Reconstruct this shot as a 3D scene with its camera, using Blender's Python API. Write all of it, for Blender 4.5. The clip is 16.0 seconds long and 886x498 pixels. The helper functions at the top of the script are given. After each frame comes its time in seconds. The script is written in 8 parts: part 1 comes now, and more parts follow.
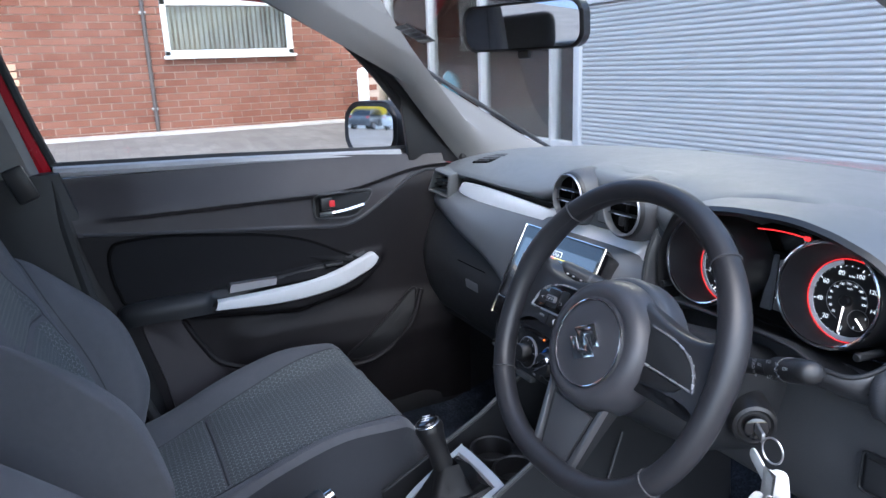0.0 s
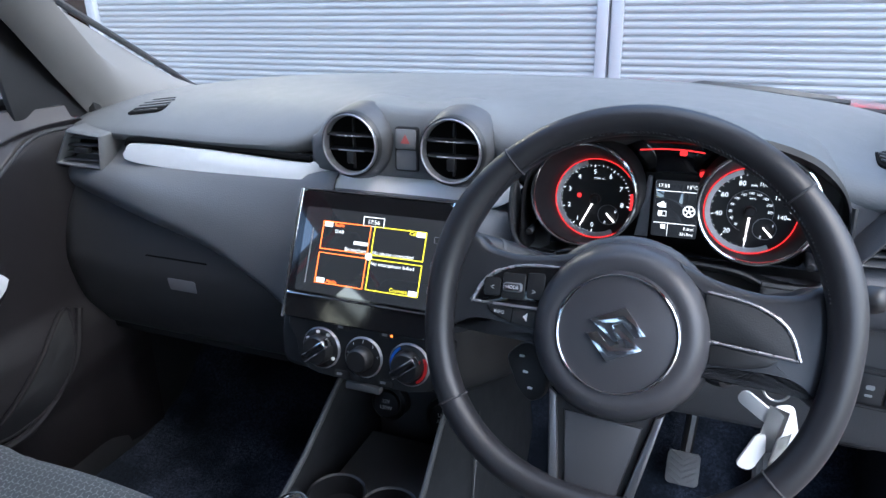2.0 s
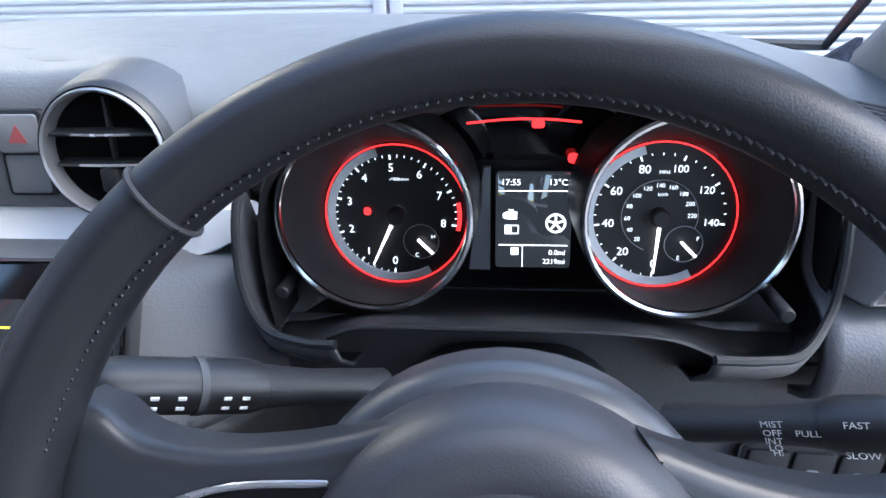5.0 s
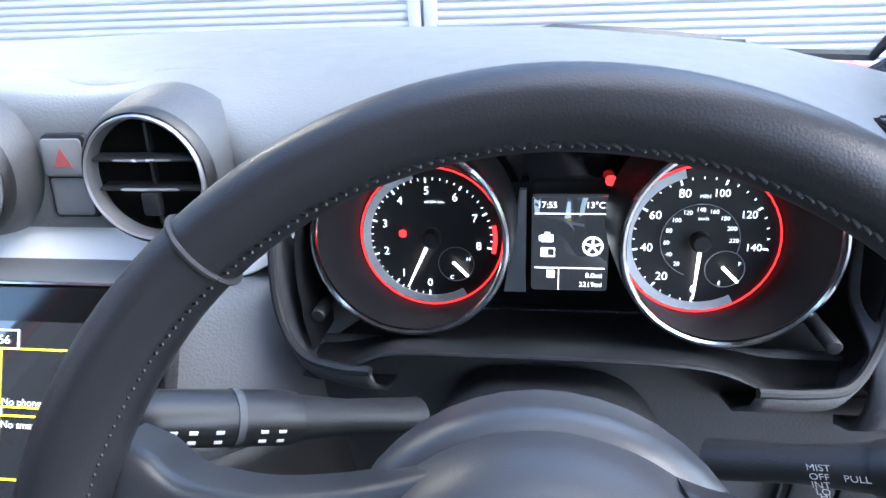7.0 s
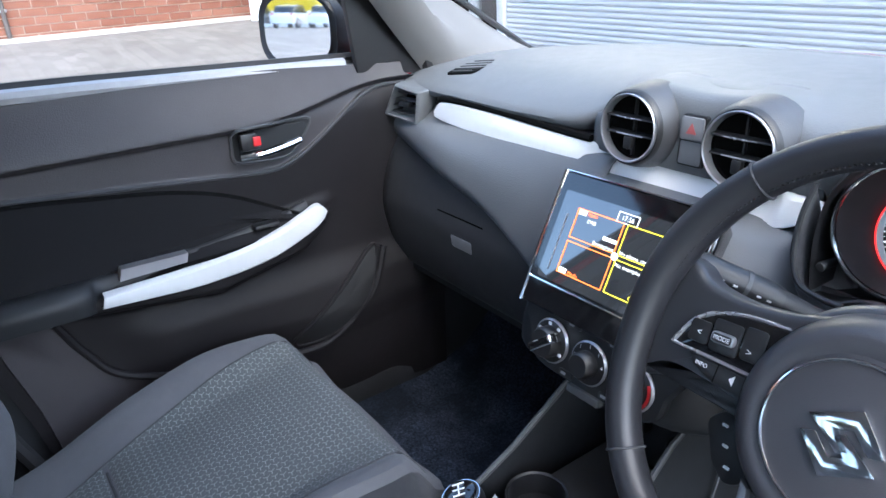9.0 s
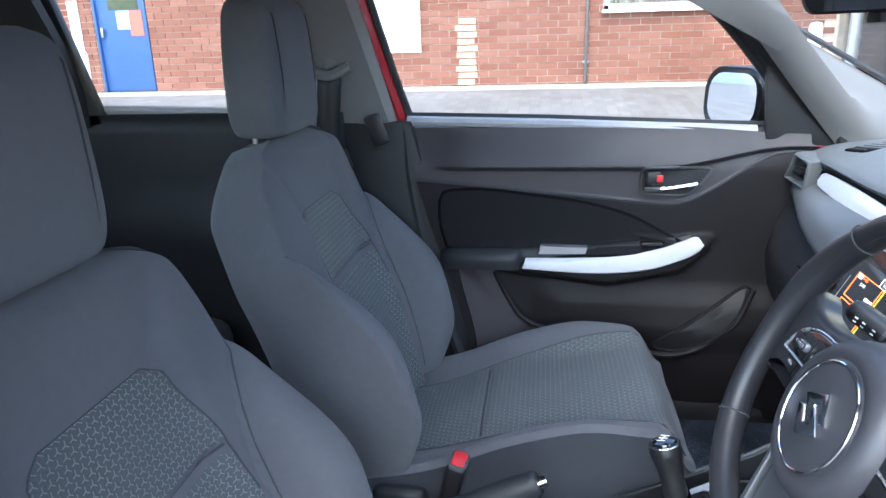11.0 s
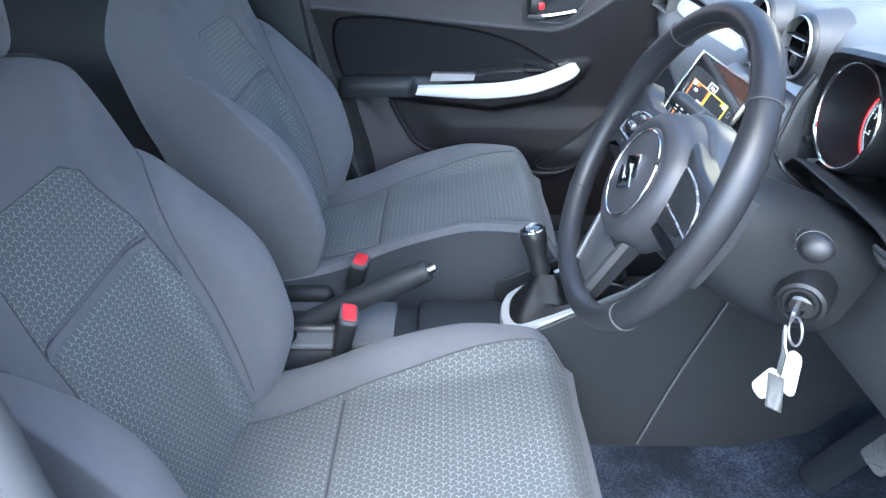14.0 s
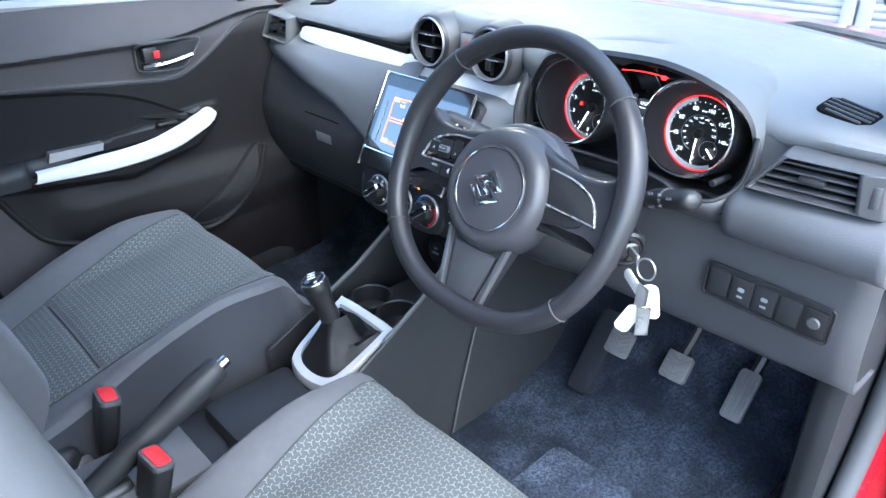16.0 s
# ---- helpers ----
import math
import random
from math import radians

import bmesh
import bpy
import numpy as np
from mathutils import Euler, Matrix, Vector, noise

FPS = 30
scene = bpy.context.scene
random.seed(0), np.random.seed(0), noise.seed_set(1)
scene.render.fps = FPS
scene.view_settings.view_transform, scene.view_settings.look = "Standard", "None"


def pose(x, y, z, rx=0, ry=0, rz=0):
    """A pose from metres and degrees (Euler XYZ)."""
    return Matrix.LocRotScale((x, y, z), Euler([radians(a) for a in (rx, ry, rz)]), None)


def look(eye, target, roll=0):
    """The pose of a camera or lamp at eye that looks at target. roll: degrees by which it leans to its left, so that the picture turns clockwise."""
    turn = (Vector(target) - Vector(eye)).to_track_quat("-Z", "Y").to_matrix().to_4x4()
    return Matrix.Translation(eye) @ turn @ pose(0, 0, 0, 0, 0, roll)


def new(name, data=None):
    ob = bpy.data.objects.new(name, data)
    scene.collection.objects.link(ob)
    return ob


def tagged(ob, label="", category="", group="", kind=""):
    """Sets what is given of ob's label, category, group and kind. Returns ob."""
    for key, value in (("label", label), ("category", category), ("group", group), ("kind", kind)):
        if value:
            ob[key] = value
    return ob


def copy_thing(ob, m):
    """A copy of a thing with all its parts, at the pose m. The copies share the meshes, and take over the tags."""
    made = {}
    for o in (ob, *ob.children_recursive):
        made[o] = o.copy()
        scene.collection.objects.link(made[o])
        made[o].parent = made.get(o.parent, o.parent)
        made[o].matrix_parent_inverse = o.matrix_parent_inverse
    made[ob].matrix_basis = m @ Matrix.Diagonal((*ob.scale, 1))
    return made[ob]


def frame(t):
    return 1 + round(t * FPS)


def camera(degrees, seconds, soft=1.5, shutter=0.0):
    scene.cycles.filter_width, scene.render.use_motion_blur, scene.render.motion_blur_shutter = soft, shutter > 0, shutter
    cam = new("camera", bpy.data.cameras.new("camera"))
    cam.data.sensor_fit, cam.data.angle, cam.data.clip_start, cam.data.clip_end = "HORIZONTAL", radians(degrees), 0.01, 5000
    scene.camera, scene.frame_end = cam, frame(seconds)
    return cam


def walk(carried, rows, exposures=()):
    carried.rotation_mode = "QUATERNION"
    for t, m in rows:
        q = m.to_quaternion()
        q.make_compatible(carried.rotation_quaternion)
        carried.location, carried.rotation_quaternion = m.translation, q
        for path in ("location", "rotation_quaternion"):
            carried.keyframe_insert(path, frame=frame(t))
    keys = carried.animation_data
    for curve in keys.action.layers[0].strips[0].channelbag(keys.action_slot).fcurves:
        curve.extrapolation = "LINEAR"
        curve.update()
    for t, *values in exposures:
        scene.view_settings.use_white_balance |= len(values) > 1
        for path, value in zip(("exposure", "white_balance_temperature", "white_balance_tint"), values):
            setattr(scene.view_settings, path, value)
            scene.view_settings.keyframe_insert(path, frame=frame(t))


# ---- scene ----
cam = camera(65.3, 16.0)
PATH = [
    (0, (0.936, -0.499, 1.249), (-0.794, 0.365, 0.736), -2.1),
    (0.5, (0.767, -0.513, 1.247), (-0.819, 0.559, 0.669), -1.7),
    (1, (0.629, -0.539, 1.242), (-0.71, 0.803, 0.605), -1.8),
    (1.5, (0.516, -0.549, 1.228), (-0.536, 1.006, 0.541), -1.9),
    (2, (0.416, -0.557, 1.224), (-0.313, 1.153, 0.486), -1.7),
    (2.5, (0.391, -0.572, 1.243), (-0.165, 1.174, 0.441), -1.9),
    (3, (0.419, -0.544, 1.243), (-0.133, 1.2, 0.434), -2.0),
    (3.5, (0.429, -0.459, 1.204), (-0.13, 1.28, 0.389), -2.0),
    (4, (0.41, -0.328, 1.178), (-0.105, 1.415, 0.342), -1.9),
    (4.5, (0.358, -0.216, 1.158), (0.06, 1.571, 0.31), -2.0),
    (4.7, (0.344, -0.18, 1.143), (0.162, 1.622, 0.294), -1.7),
    (6.8, (0.366, -0.117, 1.134), (0.132, 1.676, 0.279), -3.4),
    (7, (0.343, -0.148, 1.153), (0.065, 1.643, 0.308), -2.8),
    (7.5, (0.342, -0.251, 1.185), (-0.304, 1.452, 0.358), -2.7),
    (8, (0.351, -0.331, 1.201), (-0.627, 1.21, 0.382), -2.9),
    (8.5, (0.398, -0.362, 1.207), (-0.877, 0.952, 0.402), -3.2),
    (9, (0.487, -0.406, 1.222), (-1.027, 0.632, 0.427), -3.1),
    (9.5, (0.594, -0.408, 1.238), (-1.1, 0.311, 0.455), -2.8),
    (10, (0.736, -0.358, 1.259), (-1.069, 0.018, 0.483), -2.7),
    (10.2, (0.798, -0.345, 1.273), (-1.033, -0.117, 0.499), -2.5),
    (12.3, (0.952, -0.109, 1.201), (-0.838, -0.904, 0.794), -0.4),
    (12.5, (0.961, -0.104, 1.195), (-0.8, -0.891, 0.666), -0.4),
    (13, (0.998, -0.106, 1.197), (-0.669, -0.757, 0.305), -0.1),
    (13.5, (1.034, -0.143, 1.213), (-0.678, -0.483, 0.236), -0.1),
    (14, (1.053, -0.229, 1.235), (-0.691, -0.237, 0.257), 0.0),
    (14.5, (1.053, -0.335, 1.262), (-0.662, -0.019, 0.283), -0.2),
    (15, (0.976, -0.445, 1.253), (-0.641, 0.201, 0.269), -0.0),
    (15.5, (0.899, -0.522, 1.256), (-0.574, 0.419, 0.284), -0.1),
    (16, (0.866, -0.592, 1.262), (-0.416, 0.624, 0.323), -0.2),
]
EXPOSURES = [(0.0, 2.2, 5700, 8), (1.5, 2.32, 5750, 7), (3.5, 2.48, 5750, 7), (4.5, 2.62, 5700, 7), (7.0, 3.12, 5700, 7), (8.0, 2.78, 5750, 7), (10.0, 2.8, 5750, 5), (12.3, 2.95, 5400, 3), (14.0, 3.28, 5450, 3), (16.0, 3.25, 5550, 3)]
walk(cam, [(t, look(eye, target, roll)) for t, eye, target, roll in PATH], EXPOSURES)

# ---- world and light ----
world = bpy.data.worlds.new("sky")
scene.world = world
world.use_nodes = True
wn = world.node_tree
wn.nodes.clear()
sky = wn.nodes.new("ShaderNodeTexSky")
sky.sky_type = "NISHITA"
sky.sun_disc = False
sky.sun_elevation = radians(53)
sky.sun_rotation = radians(102)
sky.air_density, sky.dust_density, sky.ozone_density = 1.0, 2.5, 1.0
wbg = wn.nodes.new("ShaderNodeBackground")
wbg.inputs["Strength"].default_value = 0.15
wout = wn.nodes.new("ShaderNodeOutputWorld")
wn.links.new(sky.outputs[0], wbg.inputs["Color"])
wn.links.new(wbg.outputs[0], wout.inputs["Surface"])
sun_data = bpy.data.lights.new("sun", "SUN")
sun_data.energy, sun_data.angle, sun_data.color = 0.5, radians(100), (1.0, 0.96, 0.9)
sun = new("sun", sun_data)
sun.matrix_world = look((5.0, -1.0, 7.5), (0, 0, 0.8))


# ---- materials ----
def nodes_of(name):
    m = bpy.data.materials.new(name)
    m.use_nodes = True
    nt = m.node_tree
    return m, nt, nt.nodes["Principled BSDF"]


def coords(nt, scale=(1, 1, 1), kind="Object"):
    tc = nt.nodes.new("ShaderNodeTexCoord")
    mp = nt.nodes.new("ShaderNodeMapping")
    mp.inputs["Scale"].default_value = scale
    nt.links.new(tc.outputs[kind], mp.inputs["Vector"])
    return mp.outputs["Vector"]


def noise_of(nt, vec, scale, detail=3.0, rough=0.55):
    n = nt.nodes.new("ShaderNodeTexNoise")
    n.inputs["Scale"].default_value = scale
    n.inputs["Detail"].default_value = detail
    n.inputs["Roughness"].default_value = rough
    nt.links.new(vec, n.inputs["Vector"])
    return n.outputs["Fac"]


def ramp_of(nt, fac, stops):
    r = nt.nodes.new("ShaderNodeValToRGB")
    el = r.color_ramp.elements
    while len(el) < len(stops):
        el.new(0.5)
    for e, (p, c) in zip(el, stops):
        e.position, e.color = p, (*c, 1)
    nt.links.new(fac, r.inputs["Fac"])
    return r.outputs["Color"]


def range_of(nt, fac, lo, hi, a=0.0, b=1.0):
    r = nt.nodes.new("ShaderNodeMapRange")
    for k, v in zip(("From Min", "From Max", "To Min", "To Max"), (a, b, lo, hi)):
        r.inputs[k].default_value = v
    nt.links.new(fac, r.inputs["Value"])
    return r.outputs["Result"]


def bump_of(nt, height, strength, distance):
    b = nt.nodes.new("ShaderNodeBump")
    b.inputs["Strength"].default_value = strength
    b.inputs["Distance"].default_value = distance
    nt.links.new(height, b.inputs["Height"])
    return b.outputs["Normal"]


def math_of(nt, op, a, b=None, c=None):
    n = nt.nodes.new("ShaderNodeMath")
    n.operation = op
    for i, v in enumerate((a, b, c)):
        if v is None:
            continue
        if isinstance(v, (int, float)):
            n.inputs[i].default_value = v
        else:
            nt.links.new(v, n.inputs[i])
    return n.outputs[0]


def surface(name, base, rough, metal=0.0, vary=0.12, grain=900.0, relief=0.12, depth=0.0006, coat=0.0, spec=0.5, sheen=0.0, spread=0.08):
    """A worn everyday surface: base colour and gloss drift at two scales, with a fine grain in the relief."""
    m, nt, bsdf = nodes_of(name)
    v = coords(nt)
    big, small = noise_of(nt, v, 6.0, 4.0), noise_of(nt, v, 70.0, 3.0)
    mix = math_of(nt, "ADD", math_of(nt, "MULTIPLY", big, 0.65), math_of(nt, "MULTIPLY", small, 0.35))
    lo = tuple(c * (1 - vary) for c in base)
    hi = tuple(min(1, c * (1 + vary)) for c in base)
    nt.links.new(ramp_of(nt, mix, [(0.3, lo), (0.7, hi)]), bsdf.inputs["Base Color"])
    nt.links.new(range_of(nt, mix, max(0.02, rough - spread), min(1, rough + spread), 0.3, 0.7), bsdf.inputs["Roughness"])
    bsdf.inputs["Metallic"].default_value = metal
    bsdf.inputs["Specular IOR Level"].default_value = spec
    bsdf.inputs["Coat Weight"].default_value = coat
    bsdf.inputs["Coat Roughness"].default_value = 0.06
    bsdf.inputs["Sheen Weight"].default_value = sheen
    if relief:
        nt.links.new(bump_of(nt, noise_of(nt, v, grain, 2.0), relief, depth), bsdf.inputs["Normal"])
    return m


def grained(name, base, rough, cell=700.0, relief=0.25, vary=0.14, spec=0.5):
    """Moulded plastic or leather with a pebbled skin."""
    m, nt, bsdf = nodes_of(name)
    v = coords(nt)
    big = noise_of(nt, v, 5.0, 4.0)
    nt.links.new(ramp_of(nt, big, [(0.3, tuple(c * (1 - vary) for c in base)), (0.7, tuple(c * (1 + vary) for c in base))]), bsdf.inputs["Base Color"])
    nt.links.new(range_of(nt, noise_of(nt, v, 45.0), rough - 0.03, rough + 0.03, 0.3, 0.7), bsdf.inputs["Roughness"])
    bsdf.inputs["Specular IOR Level"].default_value = spec
    vo = nt.nodes.new("ShaderNodeTexVoronoi")
    vo.inputs["Scale"].default_value = cell
    nt.links.new(v, vo.inputs["Vector"])
    nt.links.new(bump_of(nt, vo.outputs["Distance"], relief, 0.0005), bsdf.inputs["Normal"])
    return m


def glow(name, colour, strength, base=(0.02, 0.02, 0.02)):
    m, nt, bsdf = nodes_of(name)
    bsdf.inputs["Base Color"].default_value = (*base, 1)
    bsdf.inputs["Roughness"].default_value = 0.4
    bsdf.inputs["Emission Color"].default_value = (*colour, 1)
    bsdf.inputs["Emission Strength"].default_value = strength
    return m


def clear_glass(name, tint=(0.89, 0.91, 0.90)):
    m, nt, bsdf = nodes_of(name)
    out = nt.nodes["Material Output"]
    tr = nt.nodes.new("ShaderNodeBsdfTransparent")
    tr.inputs["Color"].default_value = (*tint, 1)
    gl = nt.nodes.new("ShaderNodeBsdfGlossy")
    gl.inputs["Roughness"].default_value = 0.03
    fr = nt.nodes.new("ShaderNodeFresnel")
    fr.inputs["IOR"].default_value = 1.45
    mx = nt.nodes.new("ShaderNodeMixShader")
    nt.links.new(fr.outputs[0], mx.inputs[0])
    nt.links.new(tr.outputs[0], mx.inputs[1])
    nt.links.new(gl.outputs[0], mx.inputs[2])
    nt.links.new(mx.outputs[0], out.inputs["Surface"])
    nt.nodes.remove(bsdf)
    return m


def star_cloth(name, ground, thread, pitch=0.0165):
    """Woven seat cloth with small three-armed stars in a lighter thread, laid out on the mesh's UVs in metres."""
    m, nt, bsdf = nodes_of(name)
    uv = coords(nt, (1 / pitch, 1 / pitch, 1), "UV")
    sep = nt.nodes.new("ShaderNodeSeparateXYZ")
    nt.links.new(uv, sep.inputs[0])
    r3 = math.sqrt(3)

    def local(du, dv):
        a = math_of(nt, "SUBTRACT", math_of(nt, "FRACT", math_of(nt, "ADD", sep.outputs[0], 0.5 + du)), 0.5)
        b = math_of(nt, "FRACT", math_of(nt, "ADD", math_of(nt, "DIVIDE", sep.outputs[1], r3), 0.5 + dv))
        return a, math_of(nt, "MULTIPLY", math_of(nt, "SUBTRACT", b, 0.5), r3)

    def arms(p):
        best = None
        for deg in (108, 228, 348):
            c, s = math.cos(radians(deg)), math.sin(radians(deg))
            along = math_of(nt, "ADD", math_of(nt, "MULTIPLY", p[0], c), math_of(nt, "MULTIPLY", p[1], s))
            across = math_of(nt, "ADD", math_of(nt, "MULTIPLY", p[0], -s), math_of(nt, "MULTIPLY", p[1], c))
            over = math_of(nt, "SUBTRACT", along, math_of(nt, "MINIMUM", math_of(nt, "MAXIMUM", along, 0.0), 0.41))
            d = math_of(nt, "SQRT", math_of(nt, "ADD", math_of(nt, "MULTIPLY", across, across), math_of(nt, "MULTIPLY", over, over)))
            best = d if best is None else math_of(nt, "MINIMUM", best, d)
        return best

    dist = math_of(nt, "MINIMUM", arms(local(0, 0)), arms(local(0.5, 0.5)))
    line = range_of(nt, dist, 1.0, 0.0, 0.022, 0.072)
    weave = noise_of(nt, coords(nt, (1, 1, 1), "UV"), 1800.0, 2.0)
    wear = noise_of(nt, coords(nt, (1, 1, 1), "UV"), 14.0, 4.0)
    amount = math_of(nt, "MULTIPLY", line, range_of(nt, wear, 0.55, 1.0, 0.3, 0.7))
    dark = ramp_of(nt, weave, [(0.3, tuple(c * 0.6 for c in ground)), (0.7, tuple(c * 1.4 for c in ground))])
    mx = nt.nodes.new("ShaderNodeMix")
    mx.data_type = "RGBA"
    nt.links.new(amount, mx.inputs[0])
    nt.links.new(dark, mx.inputs[6])
    mx.inputs[7].default_value = (*thread, 1)
    nt.links.new(mx.outputs[2], bsdf.inputs["Base Color"])
    bsdf.inputs["Roughness"].default_value = 0.85
    bsdf.inputs["Specular IOR Level"].default_value = 0.3
    bsdf.inputs["Sheen Weight"].default_value = 0.05
    h = math_of(nt, "ADD", math_of(nt, "MULTIPLY", line, 1.0), math_of(nt, "MULTIPLY", weave, 0.35))
    nt.links.new(bump_of(nt, h, 0.5, 0.0012), bsdf.inputs["Normal"])
    return m


def carpet_of(name, dark, light):
    """Needled car carpet: dark ground with paler flecks, rubbed in soft patches."""
    m, nt, bsdf = nodes_of(name)
    v = coords(nt)
    fleck = noise_of(nt, v, 190.0, 5.0, 0.85)
    rub = noise_of(nt, v, 8.0, 6.0, 0.62)
    amount = math_of(nt, "MULTIPLY", range_of(nt, fleck, 0.12, 1.0, 0.42, 0.66), range_of(nt, rub, 0.15, 1.0, 0.40, 0.62))
    nt.links.new(ramp_of(nt, amount, [(0.0, dark), (1.0, light)]), bsdf.inputs["Base Color"])
    bsdf.inputs["Roughness"].default_value = 1.0
    bsdf.inputs["Specular IOR Level"].default_value = 0.1
    nt.links.new(bump_of(nt, fleck, 1.0, 0.004), bsdf.inputs["Normal"])
    return m


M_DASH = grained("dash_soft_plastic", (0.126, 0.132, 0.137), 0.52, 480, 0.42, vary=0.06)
# lighter, bluer than M_MID: the reflection on the driver's fascia is in the colour
M_FASCIASHEEN = grained("fascia_sheen_plastic", (0.080, 0.082, 0.090), 0.42, 500, 0.35)
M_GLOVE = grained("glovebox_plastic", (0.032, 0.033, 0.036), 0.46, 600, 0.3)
# paler than the glovebox: light on the rounded fascia is put into this colour
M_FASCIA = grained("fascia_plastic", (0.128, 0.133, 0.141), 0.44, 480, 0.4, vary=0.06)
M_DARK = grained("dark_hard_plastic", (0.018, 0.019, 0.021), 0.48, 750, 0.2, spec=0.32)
M_DOOR = grained("door_plastic", (0.013, 0.0118, 0.0130), 0.52, 550, 0.3, spec=0.16)
# paler than M_DOOR: window light on the sloping upper trim is put into it
M_DOORTOP = grained("door_upper_plastic", (0.044, 0.040, 0.043), 0.48, 480, 0.4, spec=0.35)
M_INSET = surface("inset_cloth", (0.010, 0.0096, 0.0108), 0.85, grain=1500, relief=0.5, depth=0.0008, spec=0.15, sheen=0.05)
M_MID = grained("mid_grey_plastic", (0.058, 0.059, 0.063), 0.44, 500, 0.35)
M_BLACK = surface("black_plastic", (0.012, 0.012, 0.013), 0.42)
M_VOID = surface("duct_black", (0.004, 0.004, 0.004), 0.9, spec=0.08)
M_GLOSS = surface("piano_black", (0.006, 0.006, 0.007), 0.08, relief=0, coat=0.6, spread=0.03)
M_LEATHER = grained("wheel_leather", (0.020, 0.020, 0.023), 0.40, 1100, 0.12, spec=0.45)
M_PAD = grained("airbag_plastic", (0.045, 0.045, 0.051), 0.40, 1000, 0.14)
M_SPOKEDARK = grained("spoke_dark_plastic", (0.026, 0.027, 0.031), 0.36, 900, 0.06)
# paler copy of M_SPOKEDARK; on the bridge its tone carries reflected windscreen light
M_SPOKE = grained("spoke_satin_plastic", (0.052, 0.054, 0.060), 0.36, 900, 0.06)
M_CLOTH = surface("plain_cloth", (0.096, 0.097, 0.106), 0.92, grain=1400, relief=0.5, depth=0.001, spec=0.2, sheen=0.1)
M_STAR = star_cloth("star_cloth", (0.080, 0.086, 0.088), (0.24, 0.257, 0.258), 0.0112)
M_SKIRT = surface("black_side_cloth", (0.030, 0.032, 0.038), 0.9, grain=1400, relief=0.5, depth=0.001, spec=0.2, sheen=0.2)
M_SEAM = surface("seam_thread", (0.045, 0.045, 0.049), 0.9)
M_PIPE = surface("pale_piping", (0.20, 0.21, 0.22), 0.8)
M_SILVER = surface("satin_silver_trim", (0.80, 0.805, 0.81), 0.38, metal=0.05, vary=0.04, grain=1200, relief=0.1)
M_SILVERTRIM = surface("silver_console_trim", (0.48, 0.48, 0.478), 0.36, metal=0.25, vary=0.05, relief=0.05)
M_CHROME = surface("chrome", (0.75, 0.76, 0.78), 0.12, metal=1.0, vary=0.03, relief=0, spread=0.04)
M_LINE = surface("silver_line", (0.50, 0.50, 0.52), 0.28, metal=0.7, vary=0.05, relief=0)
M_SATIN = surface("satin_metal", (0.42, 0.42, 0.44), 0.34, metal=0.8, vary=0.05, relief=0.05)
M_HEADLINER = surface("headliner_felt", (0.55, 0.53, 0.51), 0.95, vary=0.05, grain=700, relief=0.3, spec=0.1)
M_PILLAR = surface("pillar_plastic", (0.185, 0.180, 0.175), 0.65, vary=0.05, grain=500, relief=0.2)
M_CARPET = carpet_of("carpet", (0.010, 0.013, 0.019), (0.078, 0.097, 0.142))
M_RUBBER = surface("rubber", (0.020, 0.020, 0.021), 0.7)
M_SEAL = surface("rubber_seal", (0.06, 0.062, 0.066), 0.65)
M_REDPAINT = surface("red_car_paint", (0.42, 0.008, 0.018), 0.25, vary=0.03, relief=0, coat=1.0)
M_GLASS = clear_glass("car_glass")
M_MIRROR = surface("mirror_silver", (0.85, 0.86, 0.87), 0.02, metal=1.0, vary=0.01, relief=0, spread=0.01)
M_PRINT = surface("white_print", (0.82, 0.82, 0.82), 0.6, vary=0.05, relief=0)
M_GREYPRINT = surface("grey_print", (0.25, 0.25, 0.26), 0.6, vary=0.05, relief=0)
M_WHITETAG = surface("white_tag_plastic", (0.78, 0.78, 0.77), 0.45, vary=0.04)
M_RED = surface("red_button_plastic", (0.55, 0.02, 0.025), 0.35, vary=0.08)
M_BLUE = surface("blue_mark", (0.02, 0.12, 0.5), 0.5)
M_PEDAL = surface("pedal_rubber", (0.10, 0.101, 0.104), 0.6, vary=0.3)
M_STEEL = surface("worn_steel", (0.45, 0.45, 0.46), 0.35, metal=0.9, vary=0.15)
M_LINER = surface("bright_sill", (0.36, 0.36, 0.37), 0.45)
G_WHITE = glow("lit_white", (0.9, 0.95, 1.0), 0.34)
G_RED = glow("lit_red", (1.0, 0.03, 0.03), 0.38)
G_ORANGE = glow("lit_orange", (1.0, 0.16, 0.02), 0.8)
G_YELLOW = glow("lit_yellow", (0.75, 0.62, 0.02), 0.7)
G_SCREEN = glow("screen_black", (0.01, 0.011, 0.013), 0.6, (0.01, 0.01, 0.01))
G_SCREEN.node_tree.nodes["Principled BSDF"].inputs["Roughness"].default_value = 0.03
G_SCREEN.node_tree.nodes["Principled BSDF"].inputs["Specular IOR Level"].default_value = 0.9
G_SCREEN.node_tree.nodes["Principled BSDF"].inputs["Coat Weight"].default_value = 1.0
G_SCREEN.node_tree.nodes["Principled BSDF"].inputs["Coat IOR"].default_value = 1.75
G_TEXT = glow("lit_grey", (0.8, 0.8, 0.8), 0.5)
G_NEEDLE = glow("lit_needle", (1.0, 0.9, 0.85), 0.7)


# ---- mesh helpers ----
def thing(name, label, category, at=(0, 0, 0), group="", kind=""):
    e = new(name)
    e.empty_display_size = 0.02
    e.location = at
    return tagged(e, label, category, group, kind)




